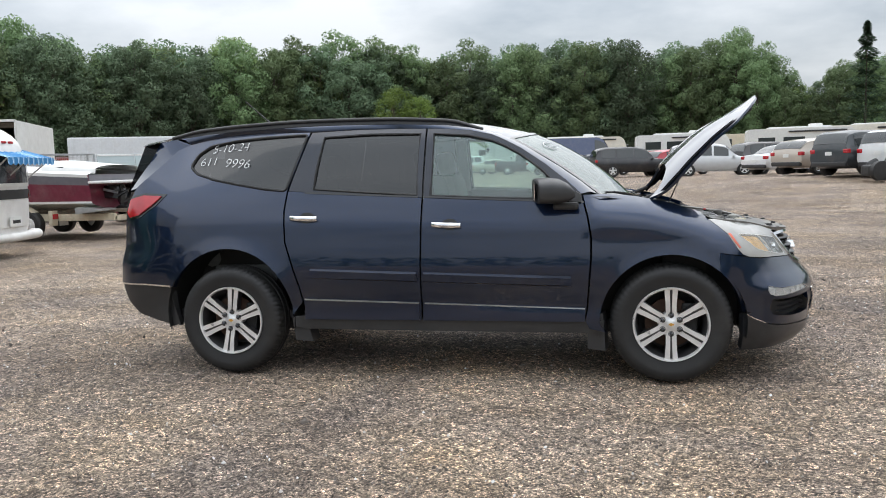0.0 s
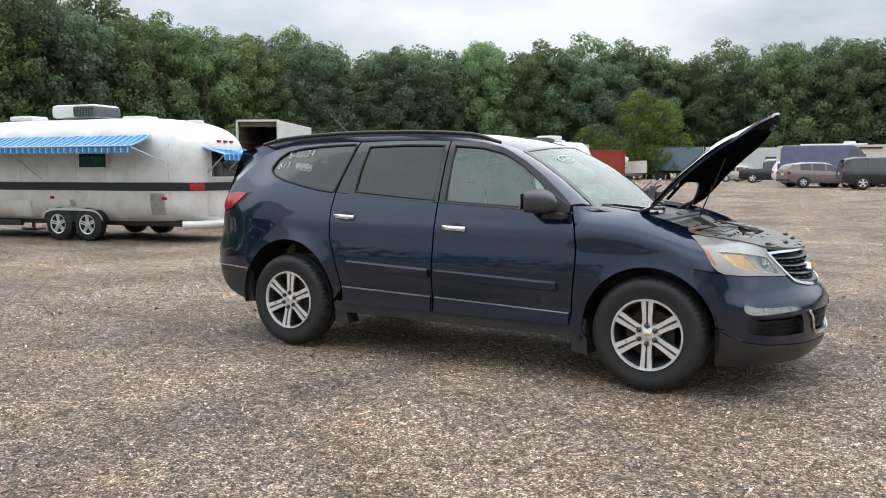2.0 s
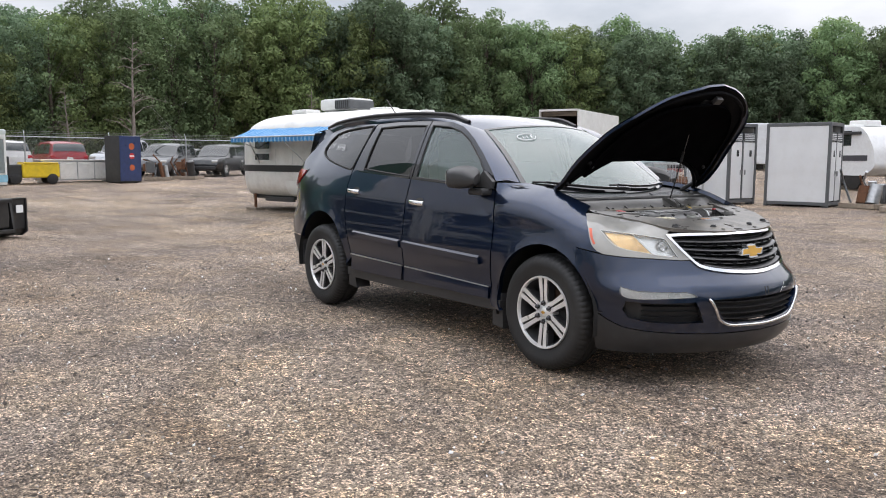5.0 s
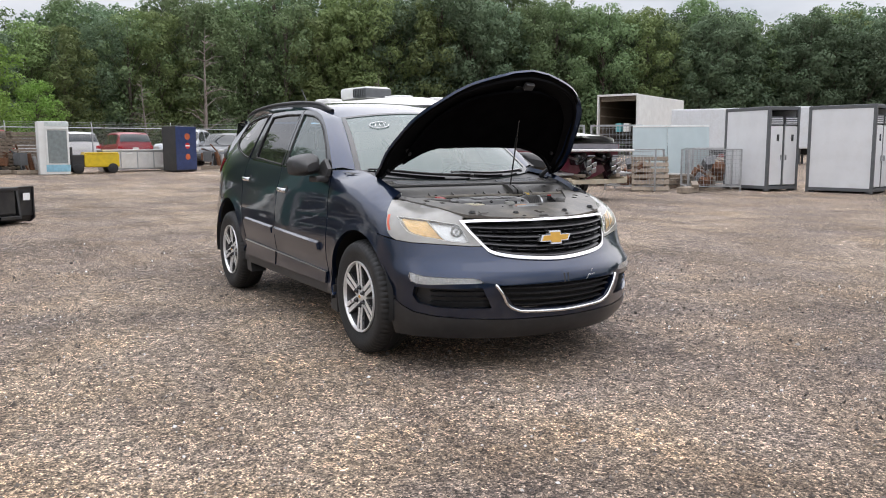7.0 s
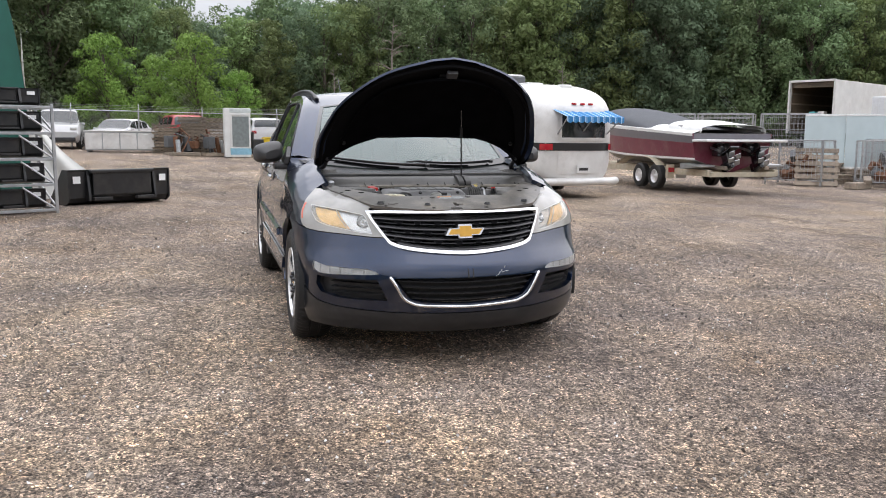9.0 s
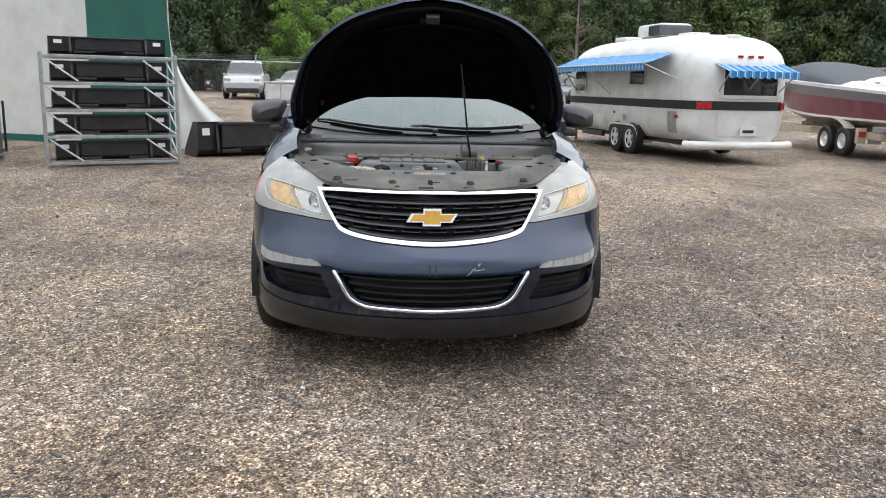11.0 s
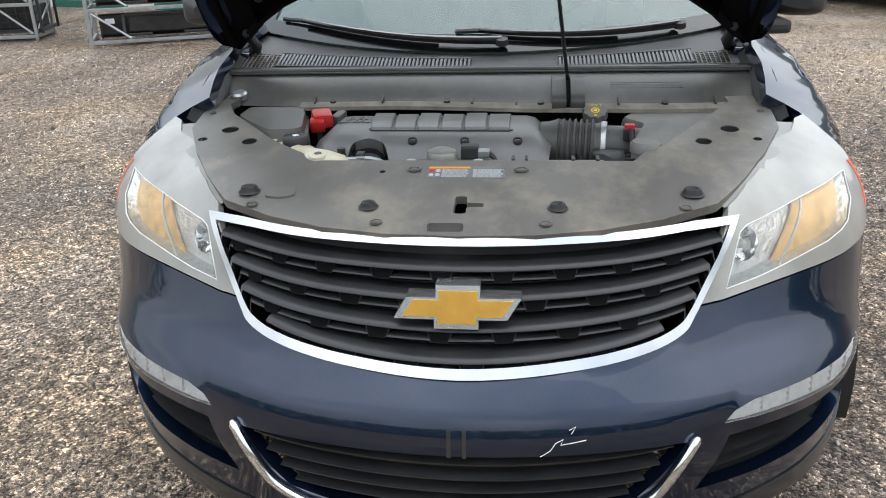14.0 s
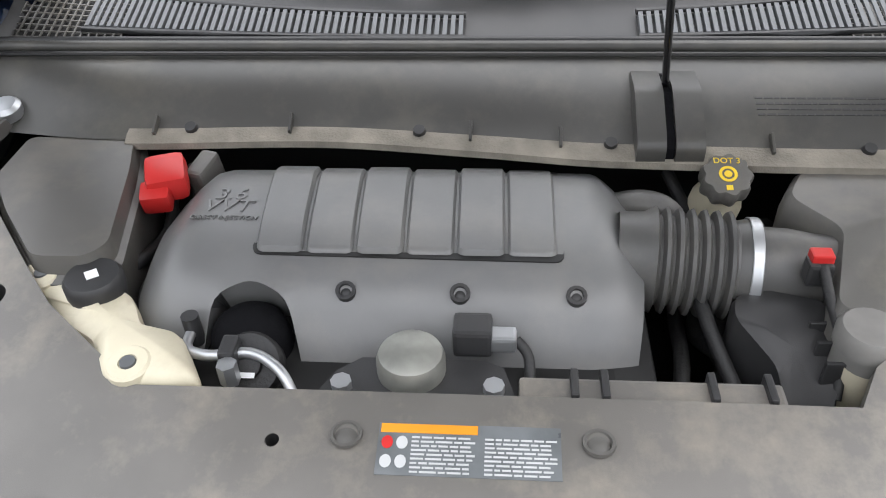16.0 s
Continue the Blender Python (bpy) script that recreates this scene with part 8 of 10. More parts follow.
        for j in range(4):
            a = math.pi / 2 * j + 0.4
            Shape().box((3.30 - 0.05 * math.sin(a), y + 0.11 * math.cos(a), 0.84 + 0.11 * math.sin(a)), (0.025, 0.15, 0.13), 0.012, Euler((a, 0.5, 0)).to_matrix()).link("propeller_blade", STEEL, dr)
        Shape().tube([(2.62, y - 0.2, 1.08), (2.95, y - 0.15, 1.00)], 0.03, 8).link("trim_ram", STEEL, dr)
    for y in (-1.0, 1.0):
        Shape().prism([(2.3, 0.55), (3.0, 0.62), (3.0, 0.66), (2.3, 0.70)], lambda u, v, d: Vector((u, y + 0.25 * d, v)), -1, 1).link("trim_tab", STEEL, b)

    t = thing("boat_trailer", Matrix.Translation((-12.86, 11.10, 0.06)), "rusty cream boat trailer with twin axles", "trailer")
    CR = surface("rusty_cream_steel", (0.50, 0.44, 0.33), 0.6, vary=0.2, scale=6, dirt=(0.22, 0.10, 0.05), dirt_amount=0.6)
    for y in (-0.95, 0.95):
        Shape().box((-0.6, y, 0.47), (7.4, 0.11, 0.16), 0.012).link("side_beam", CR, t)
        Shape().box((0.6, y * 0.62, 0.60), (5.2, 0.14, 0.09), 0.02).link("bunk_board", WOOD, t)
    for x in (-3.6, -1.5, 0.5, 2.2, 3.05):
        Shape().box((x, 0, 0.44), (0.10, 1.9, 0.12), 0.012).link("cross_beam", CR, t)
    Shape().tube([(-4.2, -0.9, 0.47), (-6.1, 0, 0.47), (-4.2, 0.9, 0.47)], 0.055, 8).link("draw_bar", CR, t)
    for sg in (-1, 1):
        Shape().grid(lambda u, v: Vector((0.18 + 1.0 * (2 * u - 1), sg * (0.98 + 0.26 * v), 0.60 + 0.22 * (1 - abs(2 * u - 1) ** 3.5))), 16, 3).link("mudguard", CR, t, "", 60)
        Shape().box((1.62, sg * 1.10, 0.46), (0.10, 0.20, 0.34), 0.012).link("lamp_post", CR, t)
        Shape().box((1.68, sg * 1.10, 0.50), (0.04, 0.16, 0.12), 0.01).link("tail_lamp", RED_LENS, t)
        for ax in (0.24, 1.03):
            w = new("wheel"); w.parent = t; w.location = (ax, sg * 1.10, 0.31)
            Shape().lathe([(0.18, -0.10), (0.28, -0.105), (0.325, -0.07), (0.325, 0.07), (0.28, 0.105), (0.18, 0.10)], (0, 0, 0), (0, sg, 0), 26).link("tyre", RUBBER, w, "", 40)
            Shape().lathe([(0.185, 0.09), (0.17, 0.10), (0.15, 0.05), (0.06, 0.06), (0.05, 0.10), (0, 0.10)], (0, 0, 0), (0, sg, 0), 22).link("rim", ALLOY, w, "", 40)
    Shape().box((1.66, -0.80, 0.36), (0.02, 0.30, 0.16), 0.004).link("number_plate", WHITE_PAINT, t)


build_boat()


# ---- two white portable cabins with grey steel frames ----
def build_cabin(m):
    c = thing("portable_toilet_cabin", m, "white panel cabin with a dark grey steel frame", "cabin", "white cabins")
    W, D, H = 1.84, 1.14, 2.56
    for x in (0, W):
        for y in (0, D):
            Shape().box((x, y, H / 2), (0.09, 0.09, H), 0.012).link("corner_post", GREY_STEEL, c)
    for z in (0.10, H - 0.05):
        for y in (0, D):
            Shape().box((W / 2, y, z), (W, 0.07, 0.10), 0.01).link("frame_rail", GREY_STEEL, c)
        for x in (0, W):
            Shape().box((x, D / 2, z), (0.07, D, 0.10), 0.01).link("frame_rail", GREY_STEEL, c)
    Shape().box((W / 2, D / 2, H - 0.02), (W + 0.06, D + 0.06, 0.06), 0.02).link("roof", GREY_STEEL, c)
    Shape().box((W / 2, D / 2, 0.14), (W - 0.05, D - 0.05, 0.06)).link("floor", GREY_STEEL, c)
    for y, nm in ((0.0, "wall_panel"), (D, "wall_panel")):
        Shape().box((W / 2, y, H / 2 + 0.03), (W - 0.09, 0.045, H - 0.24), 0.004).link(nm, WHITE_PANEL, c)
    Shape().box((0, D / 2, H / 2 + 0.03), (0.045, D - 0.09, H - 0.24), 0.004).link("wall_panel", WHITE_PANEL, c)
    for i in range(2):
        y = D * (0.25 + 0.5 * i)
        d = Shape().box((W + 0.005, y, 1.08), (0.05, D / 2 - 0.09, 1.78), 0.006).link("door", WHITE_PANEL, c, "white door")
        Shape().box((W + 0.035, y + 0.05, 1.62), (0.02, 0.09, 0.20), 0.01).link("window", VEHICLE_GLASS, d)
        Shape().box((W + 0.05, y + 0.19 * (1 if i == 0 else -1), 1.02), (0.05, 0.035, 0.16), 0.008).link("handle", STEEL, d)
        Shape().box((W, y, 2.13), (0.045, D / 2 - 0.09, 0.26), 0.004).link("vent_panel", GREY_STEEL, c)
        for k in range(4):
            Shape().box((W + 0.028, y, 2.04 + 0.055 * k), (0.02, D / 2 - 0.14, 0.022), 0.004).link("vent_slat", WHITE_PANEL, c)
    Shape().box((W, D / 2, 1.1), (0.06, 0.05, 1.9), 0.008).link("door_post", GREY_STEEL, c)
    for x in (0.1, W - 0.1):
        for y in (0.1, D - 0.1):
            Shape().box((x, y, 0.03), (0.14, 0.14, 0.10), 0.01).link("foot", GREY_STEEL, c)
    return c


cabin = build_cabin(spot(-11.74, 18.27, -8.6))
copy_thing(cabin, spot(-9.18, 18.93, 11.5))


# ---- racks of black loader buckets, one bucket on the ground ----
BUCKET_MAT = surface("black_bucket_paint", (0.018, 0.019, 0.021), 0.38, 0.2, vary=0.2, coat=0.2, dirt=(0.2, 0.18, 0.15), dirt_amount=0.15)


def build_bucket(m, width=1.9, group="loader buckets"):
    """A skid steer bucket: curved back, side plates, cutting edge, attachment plate."""
    b = thing("loader_bucket", m, "black steel loader bucket with white stickers", "loader bucket", group)
    prof = [(0.0, 0.50), (0.02, 0.47), (0.03, 0.10), (0.10, 0.03), (0.22, 0.0), (0.70, 0.0), (0.70, 0.02), (0.23, 0.02), (0.12, 0.06), (0.06, 0.12), (0.05, 0.47), (0.10, 0.50)]
    h = width / 2
    Shape().prism(prof, lambda u, v, d: Vector((-u, d * h, v)), -1, 1).link("shell", BUCKET_MAT, b, "", 30)
    for y in (-h, h):
        Shape().prism([(0.0, 0.50), (0.0, 0.06), (0.12, 0.0), (0.70, 0.0), (0.66, 0.10), (0.20, 0.50)], lambda u, v, d: Vector((-u, y + 0.012 * d, v)), -1, 1).link("side_plate", BUCKET_MAT, b)
    Shape().box((0.045, 0, 0.30), (0.06, 1.10, 0.34), 0.02).link("attachment_plate", BUCKET_MAT, b)
    Shape().box((0.06, 0, 0.475), (0.10, 1.20, 0.05), 0.015).link("top_flange", BUCKET_MAT, b)
    for y in (-0.62, 0.62):
        Shape().prism([(-0.02, 0.06), (0.09, 0.06), (0.09, 0.12), (0.02, 0.48), (-0.02, 0.48)], lambda u, v, d: Vector((u, y + 0.02 * d, v)), -1, 1).link("rib", BUCKET_MAT, b)
    for y in (-0.40, 0.40):
        Shape().box((0.085, y, 0.085), (0.10, 0.34, 0.05), 0.01).link("pin_socket", BUCKET_MAT, b)
    for y in (-h + 0.14, h - 0.14):
        Shape().box((0.008, y, 0.36), (0.006, 0.13, 0.10)).link("sticker", WHITE_MARK, b, "white sticker")
    return b


bucket = build_bucket(spot(-9.06, -2.96, 34.0) @ Matrix.Diagonal((1, 1.04, 1.26, 1)))


def build_rack(m, w=2.15, d=1.05, h=1.92, levels=5):
    r = thing("storage_rack", m, "galvanised steel tube rack", "rack", "bucket racks")
    for x in (0, -d):
        for y in (0, w):
            Shape().box((x, y, h / 2), (0.05, 0.05, h), 0.006).link("post", STEEL, r)
    for i in range(levels):
        z = 0.06 + (h - 0.12) * i / (levels - 1)
        for x in (0, -d):
            Shape().box((x, w / 2, z), (0.04, w, 0.05), 0.006).link("rail", STEEL, r)
        for y in (0, w):
            Shape().box((-d / 2, y, z), (d, 0.04, 0.05), 0.006).link("rail", STEEL, r)
    for i in range(levels - 1):
        z0, z1 = 0.10 + (h - 0.12) * i / (levels - 1), 0.02 + (h - 0.12) * (i + 1) / (levels - 1)
        for y0, y1 in ((0.05, 0.55), (w - 0.05, w - 0.55)):
            Shape().tube([(0.0, y0, z1), (0.0, y1, z0)] if y0 < 1 else [(0.0, y1, z1), (0.0, y0, z0)], 0.018, 6).link("brace", STEEL, r)
        for y in (0, w):
            Shape().tube([(0, y, z0), (-d, y, z1)], 0.018, 6).link("brace", STEEL, r)
    return r


RK = spot(-6.45, -5.56, 23.9) @ Matrix.Scale(0.906, 4)
rack = build_rack(RK)
for i in range(5):
    z = 0.085 + (1.92 - 0.12) * i / 4
    copy_thing(bucket, RK @ Matrix.Translation((-0.16, 1.075, z)) @ Matrix.Diagonal((1, 0.94, 0.56 if i < 4 else 0.48, 1)))
RK2 = spot(-6.72, -8.46, 15.5) @ Matrix.Scale(0.906, 4)
copy_thing(rack, RK2 @ Matrix.Scale(1.17, 4, (0, 0, 1)))


def build_crate(m, w=1.9, d=0.9, h=0.95):
    c = thing("wire_crate", m, "black wire mesh crate with dark machine parts", "crate", "wire crates")
    for x in (0, -d):
        for y in (0, w):
            Shape().box((x, y, h / 2), (0.04, 0.04, h), 0.004).link("post", BLACK_PLASTIC, c)
    for i in range(14):
        Shape().box((0, w * (i + 0.5) / 14, h / 2), (0.010, 0.010, h)).link("wire", BLACK_PLASTIC, c)
    for i in range(8):
        Shape().box((0, w / 2, h * (i + 0.5) / 8), (0.012, w, 0.010)).link("wire", BLACK_PLASTIC, c)
    Shape().box((-d / 2, w / 2, h * 0.42), (d * 0.86, w * 0.9, h * 0.78), 0.06).link("load", BUCKET_MAT, c)
    Shape().box((-d / 2, w / 2, 0.04), (d, w, 0.05)).link("base", BLACK_PLASTIC, c)
    return c


crate = build_crate(RK2 @ Matrix.Translation((-0.1, 0.12, 0.10)))
copy_thing(crate, RK2 @ Matrix.Translation((-0.1, 0.12, 1.24)))


# ---- green and white tent hall ----
def build_tent():
    t = thing("tent_hall", Matrix(), "fabric hall in green and white with a white flap", "tent")
    GREEN = surface("green_tarpaulin", (0.012, 0.115, 0.085), 0.55, vary=0.2, scale=1.5, grain=0.2, grain_scale=40)
    WHITE = surface("white_tarpaulin", (0.66, 0.66, 0.62), 0.6, vary=0.1, scale=2, dirt=(0.4, 0.36, 0.3), dirt_amount=0.3, grain=0.2, grain_scale=30)
    a, n = Vector((-10.6, -4.75, 0)), Vector((-0.35, -0.937, 0))
    # arched green body running back from the front wall
    prof = [(0.0, 0.0), (-0.02, 1.2), (0.05, 2.6), (0.35, 4.2), (1.1, 5.6), (2.4, 6.7), (4.2, 7.3), (6.2, 7.5), (8.2, 7.3)]
    prof = rounded(prof, 5, closed=False)
    Shape().grid(lambda u, v: a + n * prof[int(round(v * (len(prof) - 1)))][0] + Vector((0, 0, prof[int(round(v * (len(prof) - 1)))][1])) + Vector((-0.966, -0.26, 0)) * (0.02 + 13 * u), 14, len(prof) - 1).link("roof", GREEN, t, "green tarpaulin roof", 60)

    def wall_z(q):
        return float(np.interp(q, [p[0] for p in prof], [p[1] for p in prof]))
    # front wall: green strip by the edge, white beyond it
    for q0, q1, mat, nm in ((0.0, 2.0, GREEN, "green_wall"), (2.0, 8.0, WHITE, "white_wall")):
        Shape().grid(lambda u, v: a + n * (q0 + (q1 - q0) * u) + Vector((0.03 * math.sin(14 * u), 0, wall_z(q0 + (q1 - q0) * u) * v)), 20, 20).link(nm, mat, t, "", 60)
    Shape().grid(lambda u, v: a + n * (8.0 * u) + Vector((0.02, 0.0, 0.24 * v)), 20, 2).link("ground_band", GREEN, t, "", 60)
    # the white flap sweeping down to the ground
    fl = Shape()
    top, foot0, foot1 = a + Vector((0.10, 0.0, 3.35)), a + Vector((0.15, 0.05, 0.02)), a + Vector((0.15, 1.50, 0.30))
    fl.grid(lambda u, v: top.lerp(foot0, v).lerp(top.lerp(foot1, v ** 1.0) + Vector((0, -0.55 * math.sin(math.pi * v), -0.25 * math.sin(math.pi * v))), u) + Vector((0.07 * math.sin(11 * u) * v, 0, 0)), 16, 20)
    fl.link("flap", WHITE, t, "white fabric flap", 60)
    return t


build_tent()


# ---- things along the fence ----
def build_fence(pts):
    f = thing("chain_link_fence", Matrix(), "galvanised chain link fence with barbed wire", "fence")
    for (x0, y0), (x1, y1) in zip(pts, pts[1:]):
        n = max(1, int(math.hypot(x1 - x0, y1 - y0) / 3))
        for i in range(n):
            x, y = x0 + (x1 - x0) * i / n, y0 + (y1 - y0) * i / n
            z = terrain(x, y)
            Shape().cyl((x, y, z), (x, y, z + 1.95), 0.035, None, 8).link("post", STEEL, f)
            Shape().cyl((x, y, z + 1.9), (x - 0.2, y, z + 2.2), 0.018, None, 6).link("barb_arm", STEEL, f)
        z0, z1 = terrain(x0, y0), terrain(x1, y1)
        Shape().tube([(x0, y0, z0 + 1.88), (x1, y1, z1 + 1.88)], 0.025, 6).link("top_rail", STEEL, f)
        for k in range(3):
            Shape().tube([(x0 - 0.07 * k, y0, z0 + 1.98 + 0.08 * k), (x1 - 0.07 * k, y1, z1 + 1.98 + 0.08 * k)], 0.006, 4).link("barbed_wire", STEEL, f)
        mesh = Shape()
        L = math.hypot(x1 - x0, y1 - y0)
        d = Vector(((x1 - x0) / L, (y1 - y0) / L, 0))
        k = 0
        while k * 0.14 < L + 1.8:
            for sg in (-1, 1):
                s0, s1 = k * 0.14 - (1.8 if sg > 0 else 0), k * 0.14 - (0 if sg > 0 else 1.8)
                p = Vector((x0, y0, z0)) + d * min(max(s0, 0), L)
                q = Vector((x0, y0, z0)) + d * min(max(s1, 0), L)
                p.z += abs(min(max(s0, 0), L) - s0) if sg > 0 else 1.8 - abs(min(max(s0, 0), L) - s0) if s0 > L else 0.0 + (abs(min(max(s0, 0), L) - s0) if sg > 0 else 0)
                q.z = p.z + (abs(min(max(s1, 0), L) - min(max(s0, 0), L)))
                if (q - p).length > 0.1:
                    w = Vector((0, 0, 0.004))
                    mesh.add([p - w, q - w, q + w, p + w], [(0, 1, 2, 3)])
            k += 1
        tagged(mesh.link("chain_mesh", STEEL, f), kind="stuff")


build_fence([(-35.0, -16), (-36.0, -7.5), (-36.8, -1.4), (-36.6, 9.9), (-33.6, 18.0), (-28.0, 25.0)])


def build_freezer(m):
    f = thing("display_freezer", m, "white upright display freezer with a glass door", "freezer")
    Shape().box((0, 0, 1.0), (0.75, 1.05, 2.0), 0.03).link("cabinet", WHITE_PAINT, f)
    Shape().box((0.385, 0.12, 1.05), (0.03, 0.66, 1.22), 0.01).link("door_glass", surface("freezer_glass", (0.22, 0.25, 0.25), 0.15), f)
    for y in (-0.25, 0.49):
        Shape().box((0.39, y, 1.05), (0.05, 0.07, 1.34), 0.01).link("door_frame", WHITE_PAINT, f)
    Shape().box((0.39, 0.12, 1.74), (0.05, 0.80, 0.08), 0.01).link("door_frame", WHITE_PAINT, f)
    Shape().box((0.382, 0.12, 0.24), (0.02, 0.84, 0.26), 0.004).link("blue_panel", surface("ice_blue", (0.25, 0.48, 0.60), 0.5), f)
    Shape().box((0.382, 0.12, 1.90), (0.02, 0.84, 0.16), 0.004).link("top_sign", surface("pale_sign", (0.55, 0.6, 0.58), 0.5), f)


def build_vending(m):
    v = thing("vending_machine", m, "dark blue and black drinks vending machine", "vending machine")
    Shape().box((0, 0, 0.93), (0.85, 1.0, 1.80), 0.02).link("cabinet", BLACK_PLASTIC, v)
    Shape().box((0.44, 0, 0.95), (0.05, 0.98, 1.74), 0.015).link("front_panel", surface("dark_blue_panel", (0.018, 0.035, 0.11), 0.3, coat=0.4), v)
    for z, r, mat in ((1.42, 0.13, surface("orange_print", (0.45, 0.10, 0.03), 0.5)), (1.05, 0.12, RED_PLASTIC), (0.60, 0.12, bpy.data.materials["orange_print"])):
        Shape().prism(ring(0.05, z, r, r, 20), lambda a, b, d: Vector((0.466 + d, a, b)), 0, 0.004).link("printed_disc", mat, v)
    Shape().box((0.468, 0.05, 1.05), (0.006, 0.22, 0.05)).link("printed_bar", WHITE_MARK, v)
    for y in (-0.4, 0.4):
        Shape().box((0, y, 0.02), (0.7, 0.08, 0.06)).link("foot", BLACK_PLASTIC, v)


def build_cart(m):
    c = thing("yellow_utility_cart", m, "small yellow industrial cart", "cart")
    Y = surface("yellow_paint", (0.66, 0.46, 0.015), 0.5, vary=0.12, dirt=(0.2, 0.17, 0.1), dirt_amount=0.3)
    Shape().box((0, 0.15, 0.52), (0.9, 1.35, 0.55), 0.06).link("body", Y, c)
    Shape().box((0, 0.15, 0.81), (0.95, 1.25, 0.06), 0.02).link("deck", Y, c)
    Shape().box((0, -0.75, 0.50), (0.8, 0.5, 0.5), 0.05).link("seat_box", BLACK_PLASTIC, c)
    Shape().box((0, -0.98, 0.88), (0.7, 0.10, 0.35), 0.03).link("seat_back", BLACK_PLASTIC, c)
    for y in (-0.75, 0.55):
        for x in (-0.42, 0.42):
            Shape().lathe([(0.0, 0.07), (0.13, 0.07), (0.2, 0.05), (0.2, -0.05), (0.13, -0.07), (0, -0.07)], (x, y, 0.2), (1, 0, 0), 18).link("wheel", RUBBER, c, "", 40)


def build_steel_cabinets(m):
    c = thing("steel_counter", m, "stainless steel kitchen counter with four doors", "counter")
    Shape().box((0, 0, 0.50), (0.75, 3.0, 0.84), 0.01).link("body", STEEL, c)
    Shape().box((0.02, 0, 0.94), (0.82, 3.06, 0.05), 0.01).link("top", ALUMINIUM, c)
    for i in range(4):
        d = Shape().box((0.385, -1.12 + 0.75 * i, 0.50), (0.03, 0.70, 0.72), 0.008).link("door", ALUMINIUM, c)
        Shape().box((0.41, -1.12 + 0.75 * i, 0.78), (0.02, 0.24, 0.05), 0.006).link("handle", WHITE_PAINT, d)
    for y in (-1.4, 1.4):
        Shape().box((0, y, 0.04), (0.6, 0.08, 0.10)).link("foot", STEEL, c)


def build_pallet_stack(m, n, seed):
    rnd = random.Random(seed)
    s = thing("pallet_stack", m, "stack of worn wooden pallets and scrap", "pallets", "pallet stacks")
    for k in range(n):
        z = 0.14 * k
        jx, jy = rnd.uniform(-0.08, 0.08), rnd.uniform(-0.08, 0.08)
        p = new("pallet"); p.parent = s; p.location = (jx, jy, z); p.rotation_euler = (0, 0, rnd.uniform(-0.08, 0.08))
        for i in range(5):
            Shape().box((0, -0.5 + 0.25 * i, 0.118), (1.1, 0.14, 0.022)).link("top_board", WOOD, p)
        for x in (-0.45, 0, 0.45):
            Shape().box((x, 0, 0.062), (0.10, 1.1, 0.09)).link("bearer", WOOD, p)
    return s


def build_scrap(m, seed):
    rnd = random.Random(seed)
    s = thing("scrap_heap", m, "heap of rusty machine parts on a pallet", "scrap", "scrap heaps")
    Shape().box((0, 0, 0.07), (1.2, 1.2, 0.14), 0.01).link("pallet", WOOD, s)
    for i in range(9):
        x, y = rnd.uniform(-0.45, 0.45), rnd.uniform(-0.5, 0.5)
        mat = rnd.choice([RUST, RUST, GREY_STEEL, STEEL, BLACK_PLASTIC])
        if i % 3 == 0:
            Shape().cyl((x, y, 0.14), (x + rnd.uniform(-0.2, 0.2), y, 0.5 + rnd.uniform(0.0, 0.5)), rnd.uniform(0.08, 0.2), None, 14).link("drum", mat, s, "", 40)
        elif i % 3 == 1:
            Shape().box((x, y, 0.35 + rnd.uniform(0, 0.3)), (rnd.uniform(0.2, 0.5), rnd.uniform(0.2, 0.5), rnd.uniform(0.3, 0.6)), 0.03, Euler((0, 0, rnd.uniform(0, 3))).to_matrix()).link("casting", mat, s)
        else:
            Shape().tube([(x, y, 0.14), (x * 0.5, y + 0.4, 0.8), (x - 0.4, y + 0.1, 0.9 + rnd.uniform(0, 0.3))], 0.035, 7).link("pipe", mat, s, "", 60)
    return s


build_freezer(spot(-30.65, 0.05, 2) @ Matrix.Scale(1.08, 4))
build_vending(spot(-31.28, 5.28, 24) @ Matrix.Scale(1.1, 4))
build_cart(spot(-31.2, 1.75, 4) @ Matrix.Scale(1.05, 4))
build_steel_cabinets(spot(-32.6, -4.95, -8))
cnt = build_steel_cabinets(spot(-32.4, 3.5, 12))
build_pallet_stack(spot(-31.6, -1.75, 10), 10, 3)
build_pallet_stack(spot(-32.2, -2.9, -14), 8, 4)
build_pallet_stack(spot(-33.0, -0.9, 12), 12, 11)
build_pallet_stack(spot(-34.3, -1.9, -8), 12, 12)
build_pallet_stack(spot(-34.0, -3.2, 5), 9, 13)
sh = build_scrap(spot(-30.6, -2.3, 20), 5)
copy_thing(sh, spot(-33.3, 7.4, 70)); build_scrap(spot(-33.9, 9.0, 140), 9)
copy_thing(sh, spot(-31.2, -1.1, 120))


